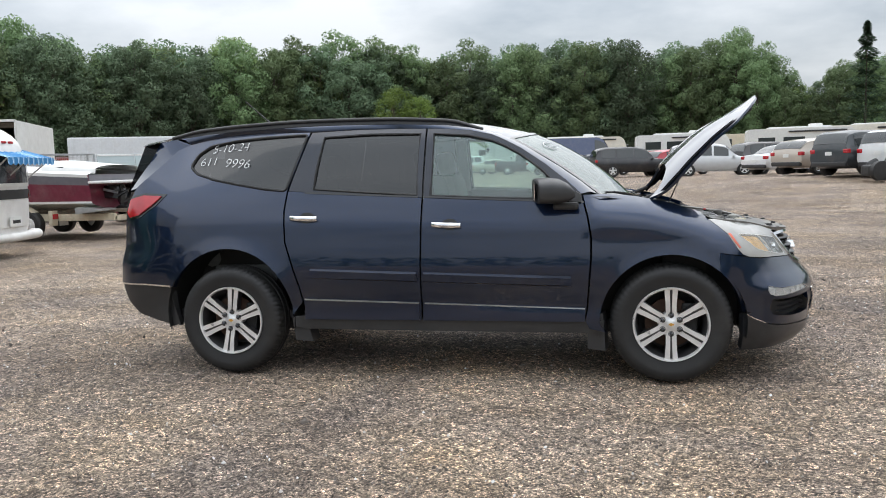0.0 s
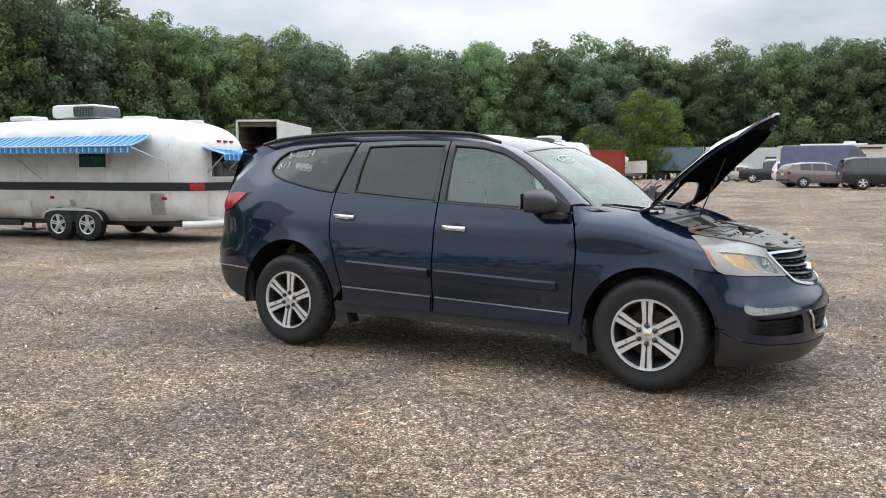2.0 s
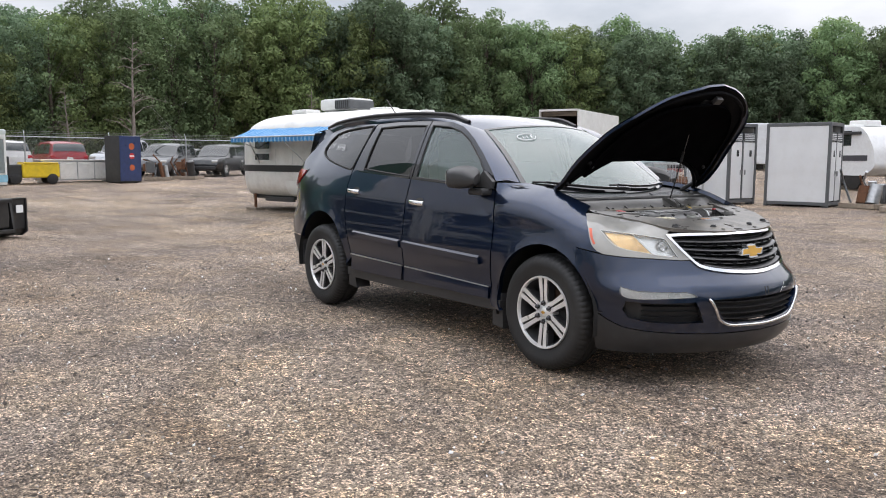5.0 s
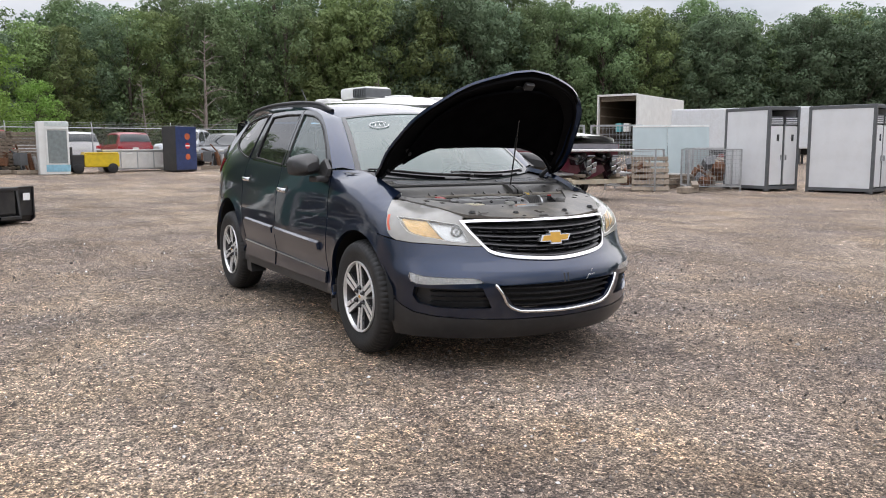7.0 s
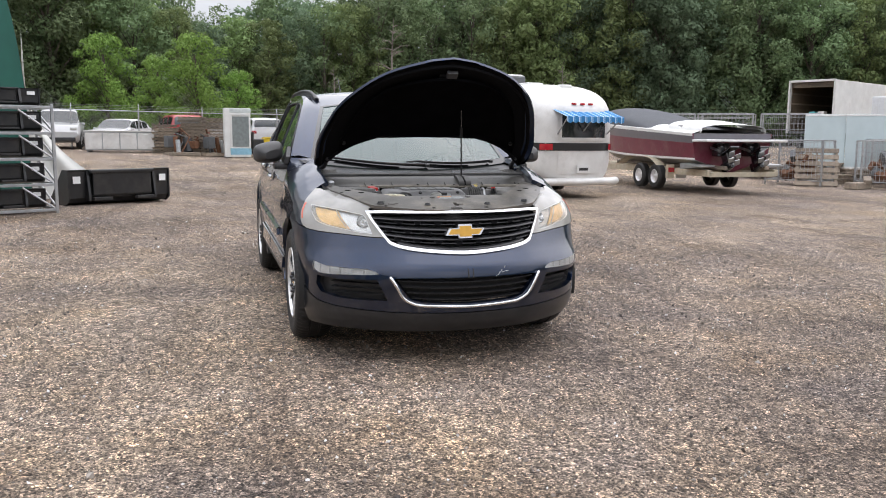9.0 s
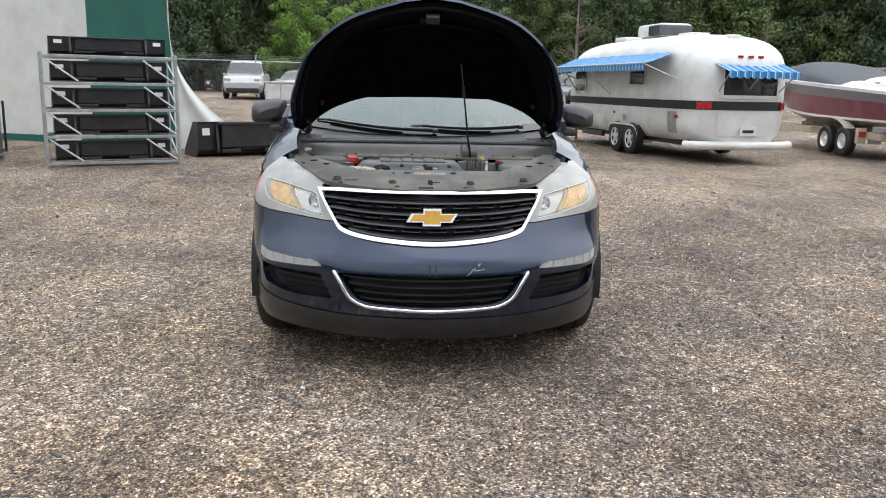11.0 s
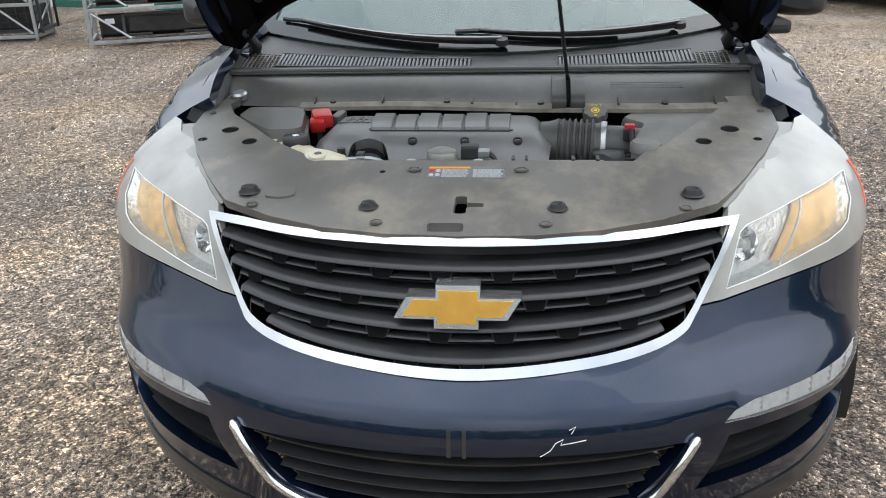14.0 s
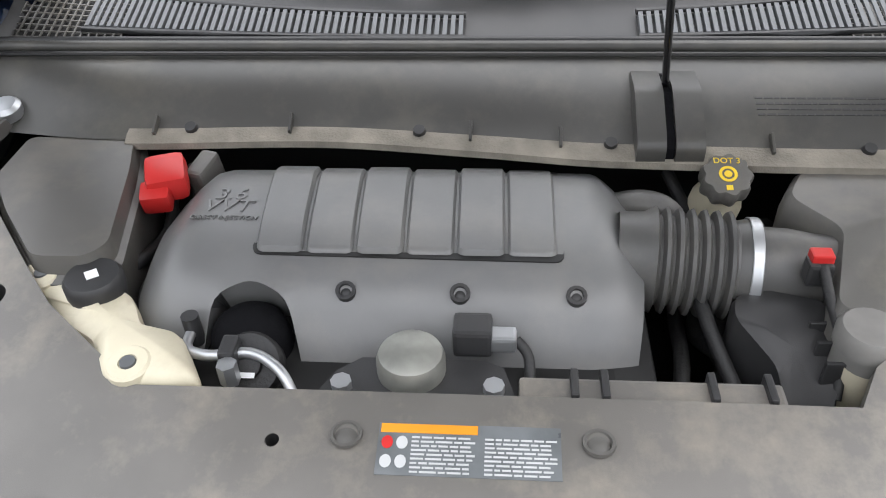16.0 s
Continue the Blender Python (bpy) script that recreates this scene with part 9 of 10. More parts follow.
# ---- box truck, leaning panels, pallets and cages behind the boat ----
def build_box_truck(m):
    t = thing("box_truck", m, "white box truck with its rear door open", "truck")
    L, W, H0, H1 = 8.4, 2.45, 1.15, 3.95
    for y in (-W / 2, W / 2):
        Shape().box((L / 2, y, (H0 + H1) / 2), (L, 0.06, H1 - H0), 0.01).link("side_wall", WHITE_PAINT, t)
    Shape().box((L / 2, 0, H1), (L, W + 0.06, 0.07), 0.02).link("roof", WHITE_PAINT, t)
    Shape().box((L / 2, 0, H0), (L, W, 0.12), 0.01).link("floor", GREY_STEEL, t)
    Shape().box((L, 0, (H0 + H1) / 2), (0.06, W, H1 - H0), 0.01).link("front_wall", surface("plywood_dark", (0.12, 0.085, 0.055), 0.8), t)
    PLY = surface("plywood_lining", (0.13, 0.095, 0.062), 0.8, vary=0.25, scale=4)
    for y in (-W / 2 + 0.05, W / 2 - 0.05):
        Shape().box((L / 2 + 0.06, y, (H0 + H1) / 2), (L - 0.2, 0.03, H1 - H0 - 0.14), 0.004).link("wall_lining", PLY, t, "brown plywood lining")
        for i in range(4):
            Shape().box((L / 2 + 0.06, y * 0.975, H0 + 0.5 + 0.55 * i), (L - 0.2, 0.03, 0.09), 0.004).link("lining_rail", WOOD, t)
    Shape().box((L / 2 + 0.06, 0, H1 - 0.06), (L - 0.2, W - 0.10, 0.03), 0.004).link("roof_lining", PLY, t)
    for y in (-W / 2 - 0.01, W / 2 + 0.01):
        Shape().box((-0.01, y, (H0 + H1) / 2), (0.10, 0.10, H1 - H0 + 0.1), 0.015).link("door_frame", ALUMINIUM, t)
    Shape().box((-0.01, 0, H1 + 0.0), (0.10, W + 0.1, 0.12), 0.015).link("door_frame", ALUMINIUM, t)
    for i in range(5):
        Shape().box((0.25, 0, H1 - 0.12 - 0.05 * i), (0.3, W - 0.2, 0.02)).link("roller_door", WOOD, t)
    for y, mat in ((-0.45, WHITE_PAINT), (0.05, surface("teal_box", (0.10, 0.38, 0.40), 0.5))):
        Shape().box((0.5, y, H0 + 0.90), (0.4, 0.34, 0.5), 0.02).link("carton", mat, t)
    Shape().box((L + 1.0, 0, 1.35), (1.9, 2.1, 1.5), 0.18).link("cab", WHITE_PAINT, t)
    Shape().box((L + 1.5, 0, 1.75), (0.8, 2.14, 0.6), 0.12).link("cab_window", VEHICLE_GLASS, t)
    for x in (1.4, L + 1.1):
        for y in (-1.0, 1.0):
            Shape().lathe([(0.0, 0.1), (0.28, 0.12), (0.44, 0.09), (0.44, -0.09), (0.28, -0.12), (0, -0.1)], (x, y, 0.44), (0, 1, 0), 22).link("wheel", RUBBER, t, "", 40)
    Shape().box((4.6, 0, 0.80), (9.4, 0.9, 0.30), 0.02).link("chassis", BAY_DARK, t)


build_box_truck(spot(-30.4, 30.7, 115))


def build_leaning_pallet(m):
    p = thing("wooden_pallet", m, "grey weathered wooden pallet leaning upright", "pallet", "leaning pallets")
    for i in range(6):
        Shape().box((0.04, 0, 0.08 + 0.20 * i), (0.022, 1.15, 0.13), 0.004).link("board", WOOD, p)
    for y in (-0.52, 0, 0.52):
        Shape().box((-0.02, y, 0.58), (0.09, 0.06, 1.14), 0.004).link("bearer", WOOD, p)
    return p


def build_cage(m, w=1.6, h=1.3, contents=True, group="mesh cages"):
    c = thing("mesh_cage", m, "galvanised wire mesh pallet cage with scrap", "cage", group)
    for x in (0, -1.0):
        for y in (0, w):
            Shape().box((x, y, h / 2), (0.05, 0.05, h), 0.006).link("post", STEEL, c)
        for z in (0.15, h):
            Shape().box((x, w / 2, z), (0.04, w, 0.04), 0.006).link("rail", STEEL, c)
        for i in range(15):
            Shape().box((x, w * (i + 0.5) / 15, h / 2 + 0.07), (0.008, 0.008, h - 0.15)).link("wire", STEEL, c)
        for i in range(9):
            Shape().box((x, w / 2, 0.15 + (h - 0.15) * (i + 0.5) / 9), (0.008, w, 0.008)).link("wire", STEEL, c)
    for y in (0, w):
        for z in (0.15, h):
            Shape().box((-0.5, y, z), (1.0, 0.04, 0.04), 0.006).link("rail", STEEL, c)
    if contents:
        rnd = random.Random(int(w * 100 + h * 10))
        for i in range(8):
            Shape().box((-0.5 + rnd.uniform(-0.3, 0.3), w * rnd.uniform(0.15, 0.85), 0.25 + rnd.uniform(0, h * 0.5)), (0.3, 0.35, 0.25), 0.03, Euler((rnd.uniform(0, 1), rnd.uniform(0, 1), rnd.uniform(0, 3))).to_matrix()).link("scrap_piece", rnd.choice([RUST, WOOD, GREY_STEEL, RUST]), c)
    return c


build_leaning_pallet(spot(-12.15, 15.35, -38) @ Matrix.Rotation(radians(-22), 4, "Y"))
cage = build_cage(spot(-11.5, 16.3, -35))
tall = build_cage(spot(-17.6, 17.6, -42), 1.9, 2.1, False, "tall mesh cages")
copy_thing(tall, spot(-19.2, 16.1, -42)); copy_thing(tall, spot(-20.9, 14.8, -35)); copy_thing(cage, spot(-13.4, 14.6, -60))
copy_thing(cage, spot(-12.9, 18.0, -35))


def build_panel(m, w, h, mat, label):
    p = thing("leaning_panel", m, label, "panel", "leaning panels")
    Shape().box((0, w / 2, h / 2), (0.05, w, h), 0.008).link("sheet", mat, p)
    for z in (0.04, h - 0.04):
        Shape().box((0.02, w / 2, z), (0.03, w, 0.06), 0.006).link("edge", ALUMINIUM, p)


FROST = surface("pale_glazing", (0.48, 0.56, 0.57), 0.25, vary=0.08, scale=1.5)
build_panel(spot(-14.9, 17.2, -38, 0.35) @ Matrix.Rotation(radians(-8), 4, "Y"), 1.2, 1.75, FROST, "pale glass panel leaning on timber")
build_panel(spot(-14.1, 18.1, -38, 0.35) @ Matrix.Rotation(radians(-8), 4, "Y"), 1.4, 1.75, FROST, "pale glass panel leaning on timber")
for i, (x, y, a) in enumerate(((-12.3, 15.7, 10), (-12.0, 17.0, 80), (-13.2, 16.4, 40), (-14.6, 15.4, 70), (-15.6, 16.6, 20))):
    build_pallet_stack(spot(x - 0.9, y + 0.9, a), 2 + i % 3, 30 + i)
kb = thing("timber_block", spot(-11.0, 15.75, 20), "grey timber off-cuts on the gravel", "timber")
Shape().box((0, 0, 0.09), (0.35, 0.8, 0.18), 0.02).link("block", WOOD, kb)
Shape().box((0.1, 0.3, 0.24), (0.2, 0.5, 0.12), 0.02, Euler((0.2, 0, 0.5)).to_matrix()).link("block", WOOD, kb)

# ---- parked vehicles ----
for kind, nm, x, y, a, label, col, cat in (
        ("suv", "parked_suv", 11.3, 28.4, 34, "charcoal grey SUV parked in the row", (0.035, 0.042, 0.048), "car"),
        ("suv", "parked_suv", 12.6, 27, 34, "white SUV parked in the row", (0.70, 0.71, 0.71), "car"),
        ("hatch", "parked_hatchback", 10.2, 31.3, 34, "beige hatchback parked in the row", (0.46, 0.40, 0.34), "car"),
        ("sedan", "parked_sedan", 10, 36.4, 32, "white sedan parked in the row", (0.72, 0.72, 0.72), "car"),
        ("suv", "parked_suv", 9.9, 39.6, 20, "dark grey boxy SUV parked in the row", (0.05, 0.045, 0.045), "car"),
        ("suv", "parked_suv", 6.6, 38.6, -2, "silver SUV parked in the row", (0.52, 0.53, 0.54), "car"),
        ("hatch", "parked_hatchback", 5.0, 43.6, 40, "red hatchback parked in the row", (0.38, 0.015, 0.03), "car"),
        ("suv", "parked_suv", 2.5, 42.0, 14, "black SUV parked in the row", (0.015, 0.015, 0.018), "car"),
        ("sedan", "parked_sedan", 0.5, 49.8, 20, "grey sedan parked in the row", (0.17, 0.17, 0.18), "car"),
        ("hatch", "parked_hatchback", -1.2, 46.8, 30, "brown grey hatchback parked in the row", (0.20, 0.17, 0.16), "car"),
        ("van", "cargo_van", -0.8, 50.8, 6, "navy blue high roof cargo van", (0.018, 0.032, 0.085), "van"),
        ("pickup", "pickup_truck", -6.1, 67.3, 7, "black pickup truck at the far side", (0.014, 0.014, 0.016), "pickup"),
        ("sedan", "parked_sedan", -9.6, 72.9, 9, "beige compact sedan at the far side", (0.50, 0.46, 0.38), "car"),
        ("suv", "parked_suv", -3, 59.6, 5, "white four wheel drive at the far side", (0.7, 0.7, 0.7), "car"),
        ("pickup", "pickup_truck", -12.4, 76.5, 191, "white pickup truck at the far side", (0.70, 0.70, 0.68), "pickup"),
        ("suv", "parked_suv", -38.6, 15.5, -50, "dark grey full size SUV by the fence", (0.03, 0.035, 0.035), "car"),
        ("suv", "parked_suv", -37.8, 12.2, -45, "black SUV by the fence", (0.012, 0.014, 0.016), "car"),
        ("pickup", "pickup_truck", -43.0, 19.0, -40, "dark red pickup truck by the fence", (0.23, 0.02, 0.03), "pickup"),
        ("suv", "parked_suv", -40.0, 1.6, 190, "white SUV behind the fence", (0.70, 0.70, 0.70), "car"),
        ("suv", "parked_suv", -40.5, 4.4, 185, "red SUV behind the fence", (0.30, 0.015, 0.025), "car"),
        ("pickup", "pickup_truck", -39.5, 7.7, -35, "silver pickup truck behind the fence", (0.45, 0.47, 0.50), "pickup"),
        ("sedan", "parked_sedan", -39.8, 11.0, -40, "dark grey sedan behind the fence", (0.05, 0.055, 0.06), "car"),
        ("suv", "parked_suv", -38.2, -2.6, 195, "red boxy four wheel drive behind the fence", (0.42, 0.015, 0.02), "car"),
        ("sedan", "parked_sedan", -38.0, -5.4, -20, "white sedan behind the fence", (0.70, 0.70, 0.70), "car"),
        ("pickup", "pickup_truck", -37.5, -8.2, 5, "silver pickup truck behind the fence", (0.5, 0.5, 0.5), "pickup"),
        ("hatch", "parked_hatchback", -38.9, -0.4, 180, "white hatchback behind the fence", (0.66, 0.67, 0.66), "car"),
        ("suv", "parked_suv", -37.0, 9.0, -38, "grey SUV behind the fence", (0.10, 0.105, 0.11), "car")):
    build_vehicle(kind, nm, spot(x, y, a), label, col, cat, "parked vehicles")


# ---- motor homes, trailers and lorries at the far side ----
def build_motorhome(m, L=9.0, H=3.1, col=(0.66, 0.62, 0.54), label="beige motor home at the far side of the yard", stripe=(0.25, 0.2, 0.16), coach=True):
    r = thing("motor_home", m, label, "motor home", "motor homes")
    bm = surface("coach_" + label.split()[0], col, 0.4, vary=0.06, dirt=(0.4, 0.35, 0.3), dirt_amount=0.2)
    Shape().prism(corners([(-L / 2, 0.55), (L / 2 - 0.5, 0.55), (L / 2, 0.9), (L / 2 - 0.1, 1.6), (L / 2 - 0.45, H - 0.3), (L / 2 - 0.8, H), (-L / 2 + 0.1, H)], 0.18), lambda u, v, d: Vector((u, 1.22 * d, v)), -1, 1).link("body", bm, r, "", 40)
    Shape().box((-0.2, 0, H + 0.05), (L * 0.55, 1.6, 0.14), 0.05).link("roof_rack", WHITE_PAINT, r)
    Shape().box((1.0, 0, H + 0.18), (0.9, 0.8, 0.26), 0.06).link("air_conditioner", WHITE_PAINT, r)
    for sg in (-1, 1):
        for x, w in ((-L * 0.32, 1.2), (-L * 0.08, 1.5), (L * 0.18, 1.1)):
            Shape().box((x, sg * 1.225, 2.05), (w, 0.03, 0.6), 0.01).link("window", VEHICLE_GLASS, r)
        Shape().box((0, sg * 1.225, 1.25), (L * 0.86, 0.02, 0.22)).link("stripe", surface("stripe_brown", stripe, 0.5), r)
        Shape().box((L * 0.12, sg * 1.27, H - 0.25), (L * 0.5, 0.1, 0.12), 0.03).link("awning_box", BLACK_PLASTIC, r)
        for x in (-L * 0.25, L * 0.3):
            Shape().lathe([(0.0, 0.1), (0.25, 0.12), (0.42, 0.09), (0.42, -0.09), (0.25, -0.12), (0, -0.1)], (x, sg * 1.08, 0.42), (0, 1, 0), 20).link("wheel", RUBBER, r, "", 40)
    if coach:
        Shape().box((L / 2 - 0.26, 0, 1.95), (0.32, 2.1, 0.9), 0.08).link("windscreen", VEHICLE_GLASS, r)
    return r


mh = build_motorhome(spot(-1.6, 68.0, 4))
build_motorhome(spot(7.0, 62.0, 2), 7.5, 2.9, (0.68, 0.68, 0.66), "white motor home at the far side of the yard", (0.12, 0.12, 0.13))
build_motorhome(spot(15.5, 60.0, -4), 8.0, 3.0, (0.66, 0.66, 0.63), "grey and white motor home at the far side", (0.1, 0.1, 0.12))
copy_thing(mh, spot(22.0, 60.5, -8))
copy_thing(mh, spot(30.0, 52.0, -14))


def build_long_trailer(m, L, H0, H1, col, label, rnd_name):
    t = thing("cargo_trailer", m, label, "trailer", "cargo trailers")
    Shape().box((0, 0, (H0 + H1) / 2), (L, 2.5, H1 - H0), 0.06).link("box", surface(rnd_name, col, 0.5, vary=0.06, dirt=(0.4, 0.36, 0.3), dirt_amount=0.25), t)
    for i in range(int(L / 0.6)):
        for sg in (-1, 1):
            Shape().box((-L / 2 + 0.3 + 0.6 * i, sg * 1.262, (H0 + H1) / 2), (0.05, 0.03, H1 - H0 - 0.2)).link("rib", bpy.data.materials[rnd_name], t)
    for x in (-L * 0.38, -L * 0.30):
        for sg in (-1, 1):
            Shape().lathe([(0.0, 0.1), (0.3, 0.12), (0.5, 0.09), (0.5, -0.09), (0.3, -0.12), (0, -0.1)], (x, sg * 1.0, 0.5), (0, 1, 0), 20).link("wheel", RUBBER, t, "", 40)
    Shape().box((0, 0, H0 - 0.15), (L * 0.95, 1.0, 0.25)).link("chassis", BAY_DARK, t)
    for sg in (-1, 1):
        Shape().box((L * 0.3, sg * 0.8, H0 / 2), (0.12, 0.12, H0)).link("landing_leg", GREY_STEEL, t)
    return t


build_long_trailer(spot(-19.2, 88.5, 11) @ Matrix.Scale(0.62, 4, (1, 0, 0)), 9.0, 1.1, 3.7, (0.16, 0.22, 0.29), "blue grey flat cargo trailer", "blue_box_paint")
lt = build_long_trailer(spot(-11.0, 101.0, 8), 13.5, 1.1, 3.9, (0.66, 0.66, 0.65), "white semi trailer at the far side", "white_box_paint")
copy_thing(lt, spot(34.0, 66.0, -14)); copy_thing(lt, spot(48.0, 60.0, -16))
build_long_trailer(spot(14.0, 70.0, -3), 12.0, 0.9, 3.0, (0.60, 0.53, 0.40), "tan office trailer at the far side", "tan_box_paint")
build_long_trailer(spot(-20.5, 51.0, 60), 7.0, 0.9, 3.0, (0.50, 0.52, 0.52), "grey white cargo box", "grey_box_paint")
build_long_trailer(spot(-22.5, 33.0, 30), 8.0, 0.8, 2.9, (0.66, 0.68, 0.70), "white cargo trailer behind the cages", "white_cargo_paint")


def build_tractor(m):
    t = thing("semi_tractor", m, "white sleeper cab semi tractor", "truck")
    W = 2.4
    Shape().prism(corners([(-1.6, 0.9), (2.9, 0.75), (2.95, 1.5), (1.5, 1.85), (1.1, 2.6), (0.2, 3.2), (-1.5, 3.35)], 0.15), lambda u, v, d: Vector((u, W / 2 * d, v)), -1, 1).link("cab", WHITE_PAINT, t, "", 40)
    for sg in (-1, 1):
        Shape().box((0.85, sg * (W / 2 + 0.01), 2.15), (0.75, 0.03, 0.55), 0.02).link("side_window", VEHICLE_GLASS, t)
        Shape().box((2.75, sg * 0.9, 1.2), (0.3, 0.35, 0.25), 0.06).link("headlamp", CHROME, t)
        for x in (2.1, -2.2, -3.3):
            Shape().lathe([(0.0, 0.1), (0.3, 0.12), (0.5, 0.09), (0.5, -0.09), (0.3, -0.12), (0, -0.1)], (x, sg * 1.0, 0.5), (0, 1, 0), 20).link("wheel", RUBBER, t, "", 40)
        Shape().cyl((-1.75, sg * 0.9, 0.9), (-1.75, sg * 0.9, 3.4), 0.08, None, 10).link("exhaust_stack", CHROME, t, "", 40)
    Shape().box((1.36, 0, 2.25), (0.3, 2.1, 0.75), 0.06, Euler((0, 0.45, 0)).to_matrix()).link("windscreen", VEHICLE_GLASS, t)
    Shape().box((-1.6, 0, 0.8), (4.6, 0.9, 0.25)).link("chassis", BAY_DARK, t)


build_tractor(spot(-14.2, 87.4, 11) @ Matrix.Scale(1.1, 4))


def build_container(m):
    c = thing("shipping_container", m, "rust red corrugated shipping container", "container")
    R = surface("container_red", (0.30, 0.035, 0.025), 0.6, vary=0.15, dirt=(0.2, 0.1, 0.07), dirt_amount=0.3)
    n = 40
    zig = [(6.0 * i / n - 3.0, 0.04 if i % 4 in (1, 2) else 0.0) for i in range(n + 1)]
    s = Shape()
    for sg in (-1, 1):
        s.grid(lambda u, v: Vector((zig[int(round(u * n))][0], sg * (1.18 + zig[int(round(u * n))][1]), 0.15 + 2.3 * v)), n, 1)
    s.link("side", R, c, "", 20)
    Shape().box((0, 0, 2.52), (6.06, 2.44, 0.12), 0.02).link("roof", R, c)
    Shape().box((0, 0, 0.1), (6.06, 2.44, 0.18), 0.02).link("base", R, c)
    for x in (-3, 3):
        Shape().box((x, 0, 1.3), (0.08, 2.40, 2.4), 0.01).link("end", R, c)
        for y in (-1.2, 1.2):
            Shape().box((x, y, 1.3), (0.14, 0.14, 2.6), 0.01).link("corner_post", R, c)


build_container(spot(-18.5, 54.1, 30))
build_container(spot(-42.0, 53.0, 45))
# small camper seen past the cabins, broken axle parts on the ground
build_motorhome(spot(-12.4, 30.0, -18.5), 5.6, 2.5, (0.68, 0.69, 0.70), "white camper trailer with dark stripes behind the cabins", (0.05, 0.05, 0.06), False)
for x, y, a in ((-5.2, 19.5, 20), (-6.6, 20.3, 80), (-4.0, 20.6, 120)):
    build_scrap(spot(x, y, a), int(x * -10))


def build_far_boat(m):
    """A white cabin boat on a steel trailer."""
    b = thing("cabin_boat", m, "white cabin cruiser on a trailer at the far side", "boat", "far boats")
    half = lambda x: 1.15 * (1 - max(0.0, (x - 0.5) / 3.1) ** 2)
    hull_s = Shape()
    for sg in (-1, 1):
        hull_s.grid(lambda u, v: Vector((-3.2 + 6.6 * u, sg * half(-3.2 + 6.6 * u) * (0.35 + 0.65 * v), 0.75 + 0.25 * max(0, u - 0.6) + (1.05 + 0.15 * u) * v)), 20, 5)
    hull_s.link("hull", WHITE_PAINT, b, "", 60)
    Shape().grid(lambda u, v: Vector((-3.2 + 6.6 * u, half(-3.2 + 6.6 * u) * (2 * v - 1), 1.80 + 0.15 * u)), 20, 2).link("deck", WHITE_PAINT, b)
    Shape().box((-3.2, 0, 1.25), (0.06, 2.2, 1.0), 0.02).link("transom", WHITE_PAINT, b)
    Shape().box((0.3, 0, 2.15), (2.6, 1.7, 0.55), 0.2).link("cabin", WHITE_PAINT, b)
    Shape().box((-0.2, 0, 2.50), (0.9, 1.75, 0.35), 0.1).link("windscreen", VEHICLE_GLASS, b)
    Shape().tube([(-1.6, -1.0, 1.9), (-1.5, -0.9, 2.95), (-1.5, 0.9, 2.95), (-1.6, 1.0, 1.9)], 0.04, 6).link("radar_arch", STEEL, b)
    tr = thing("boat_trailer", m, "grey steel boat trailer at the far side", "trailer", "far boats")
    for sg in (-1, 1):
        Shape().box((-0.3, sg * 0.7, 0.62), (6.4, 0.12, 0.16), 0.02).link("beam", GREY_STEEL, tr)
        for x in (-1.2, -0.4):
            Shape().lathe([(0.0, 0.1), (0.2, 0.12), (0.34, 0.09), (0.34, -0.09), (0.2, -0.12), (0, -0.1)], (x, sg * 1.05, 0.34), (0, 1, 0), 18).link("wheel", RUBBER, tr, "", 40)


build_far_boat(spot(-21.8, 72.0, 20))
build_far_boat(spot(-9.5, 93.1, 100))
dm = thing("wrecked_axle", spot(10.9, 25.0, 20), "black wrecked axle and engine parts on the ground", "scrap")
for i in range(6):
    Shape().box((-0.8 + 0.32 * i, 0.2 * math.sin(2 * i), 0.35 + 0.1 * (i % 3)), (0.45, 0.5, 0.4), 0.08, Euler((i, 0.4 * i, 0.7 * i)).to_matrix()).link("casting", BLACK_PLASTIC, dm)
for x in (-0.8, 0.9):
    Shape().lathe([(0.0, 0.1), (0.2, 0.12), (0.34, 0.09), (0.34, -0.09), (0.2, -0.12), (0, -0.1)], (x, -0.5, 0.34), (0, 1, 0), 18).link("wheel", RUBBER, dm, "", 40)


# ---- woods round the yard ----
BARK = surface("tree_bark", (0.10, 0.08, 0.065), 0.9, vary=0.3, scale=6, grain=0.6, grain_scale=30)
LEAF_DARK = leaf_material("oak_leaves", (0.120, 0.168, 0.100))
LEAF_MID = leaf_material("maple_leaves", (0.145, 0.200, 0.098))
LEAF_GOLD = leaf_material("ash_leaves", (0.175, 0.230, 0.094))
LEAF_LIGHT = leaf_material("young_leaves", (0.150, 0.228, 0.055))
NEEDLES = leaf_material("spruce_needles", (0.050, 0.082, 0.047))


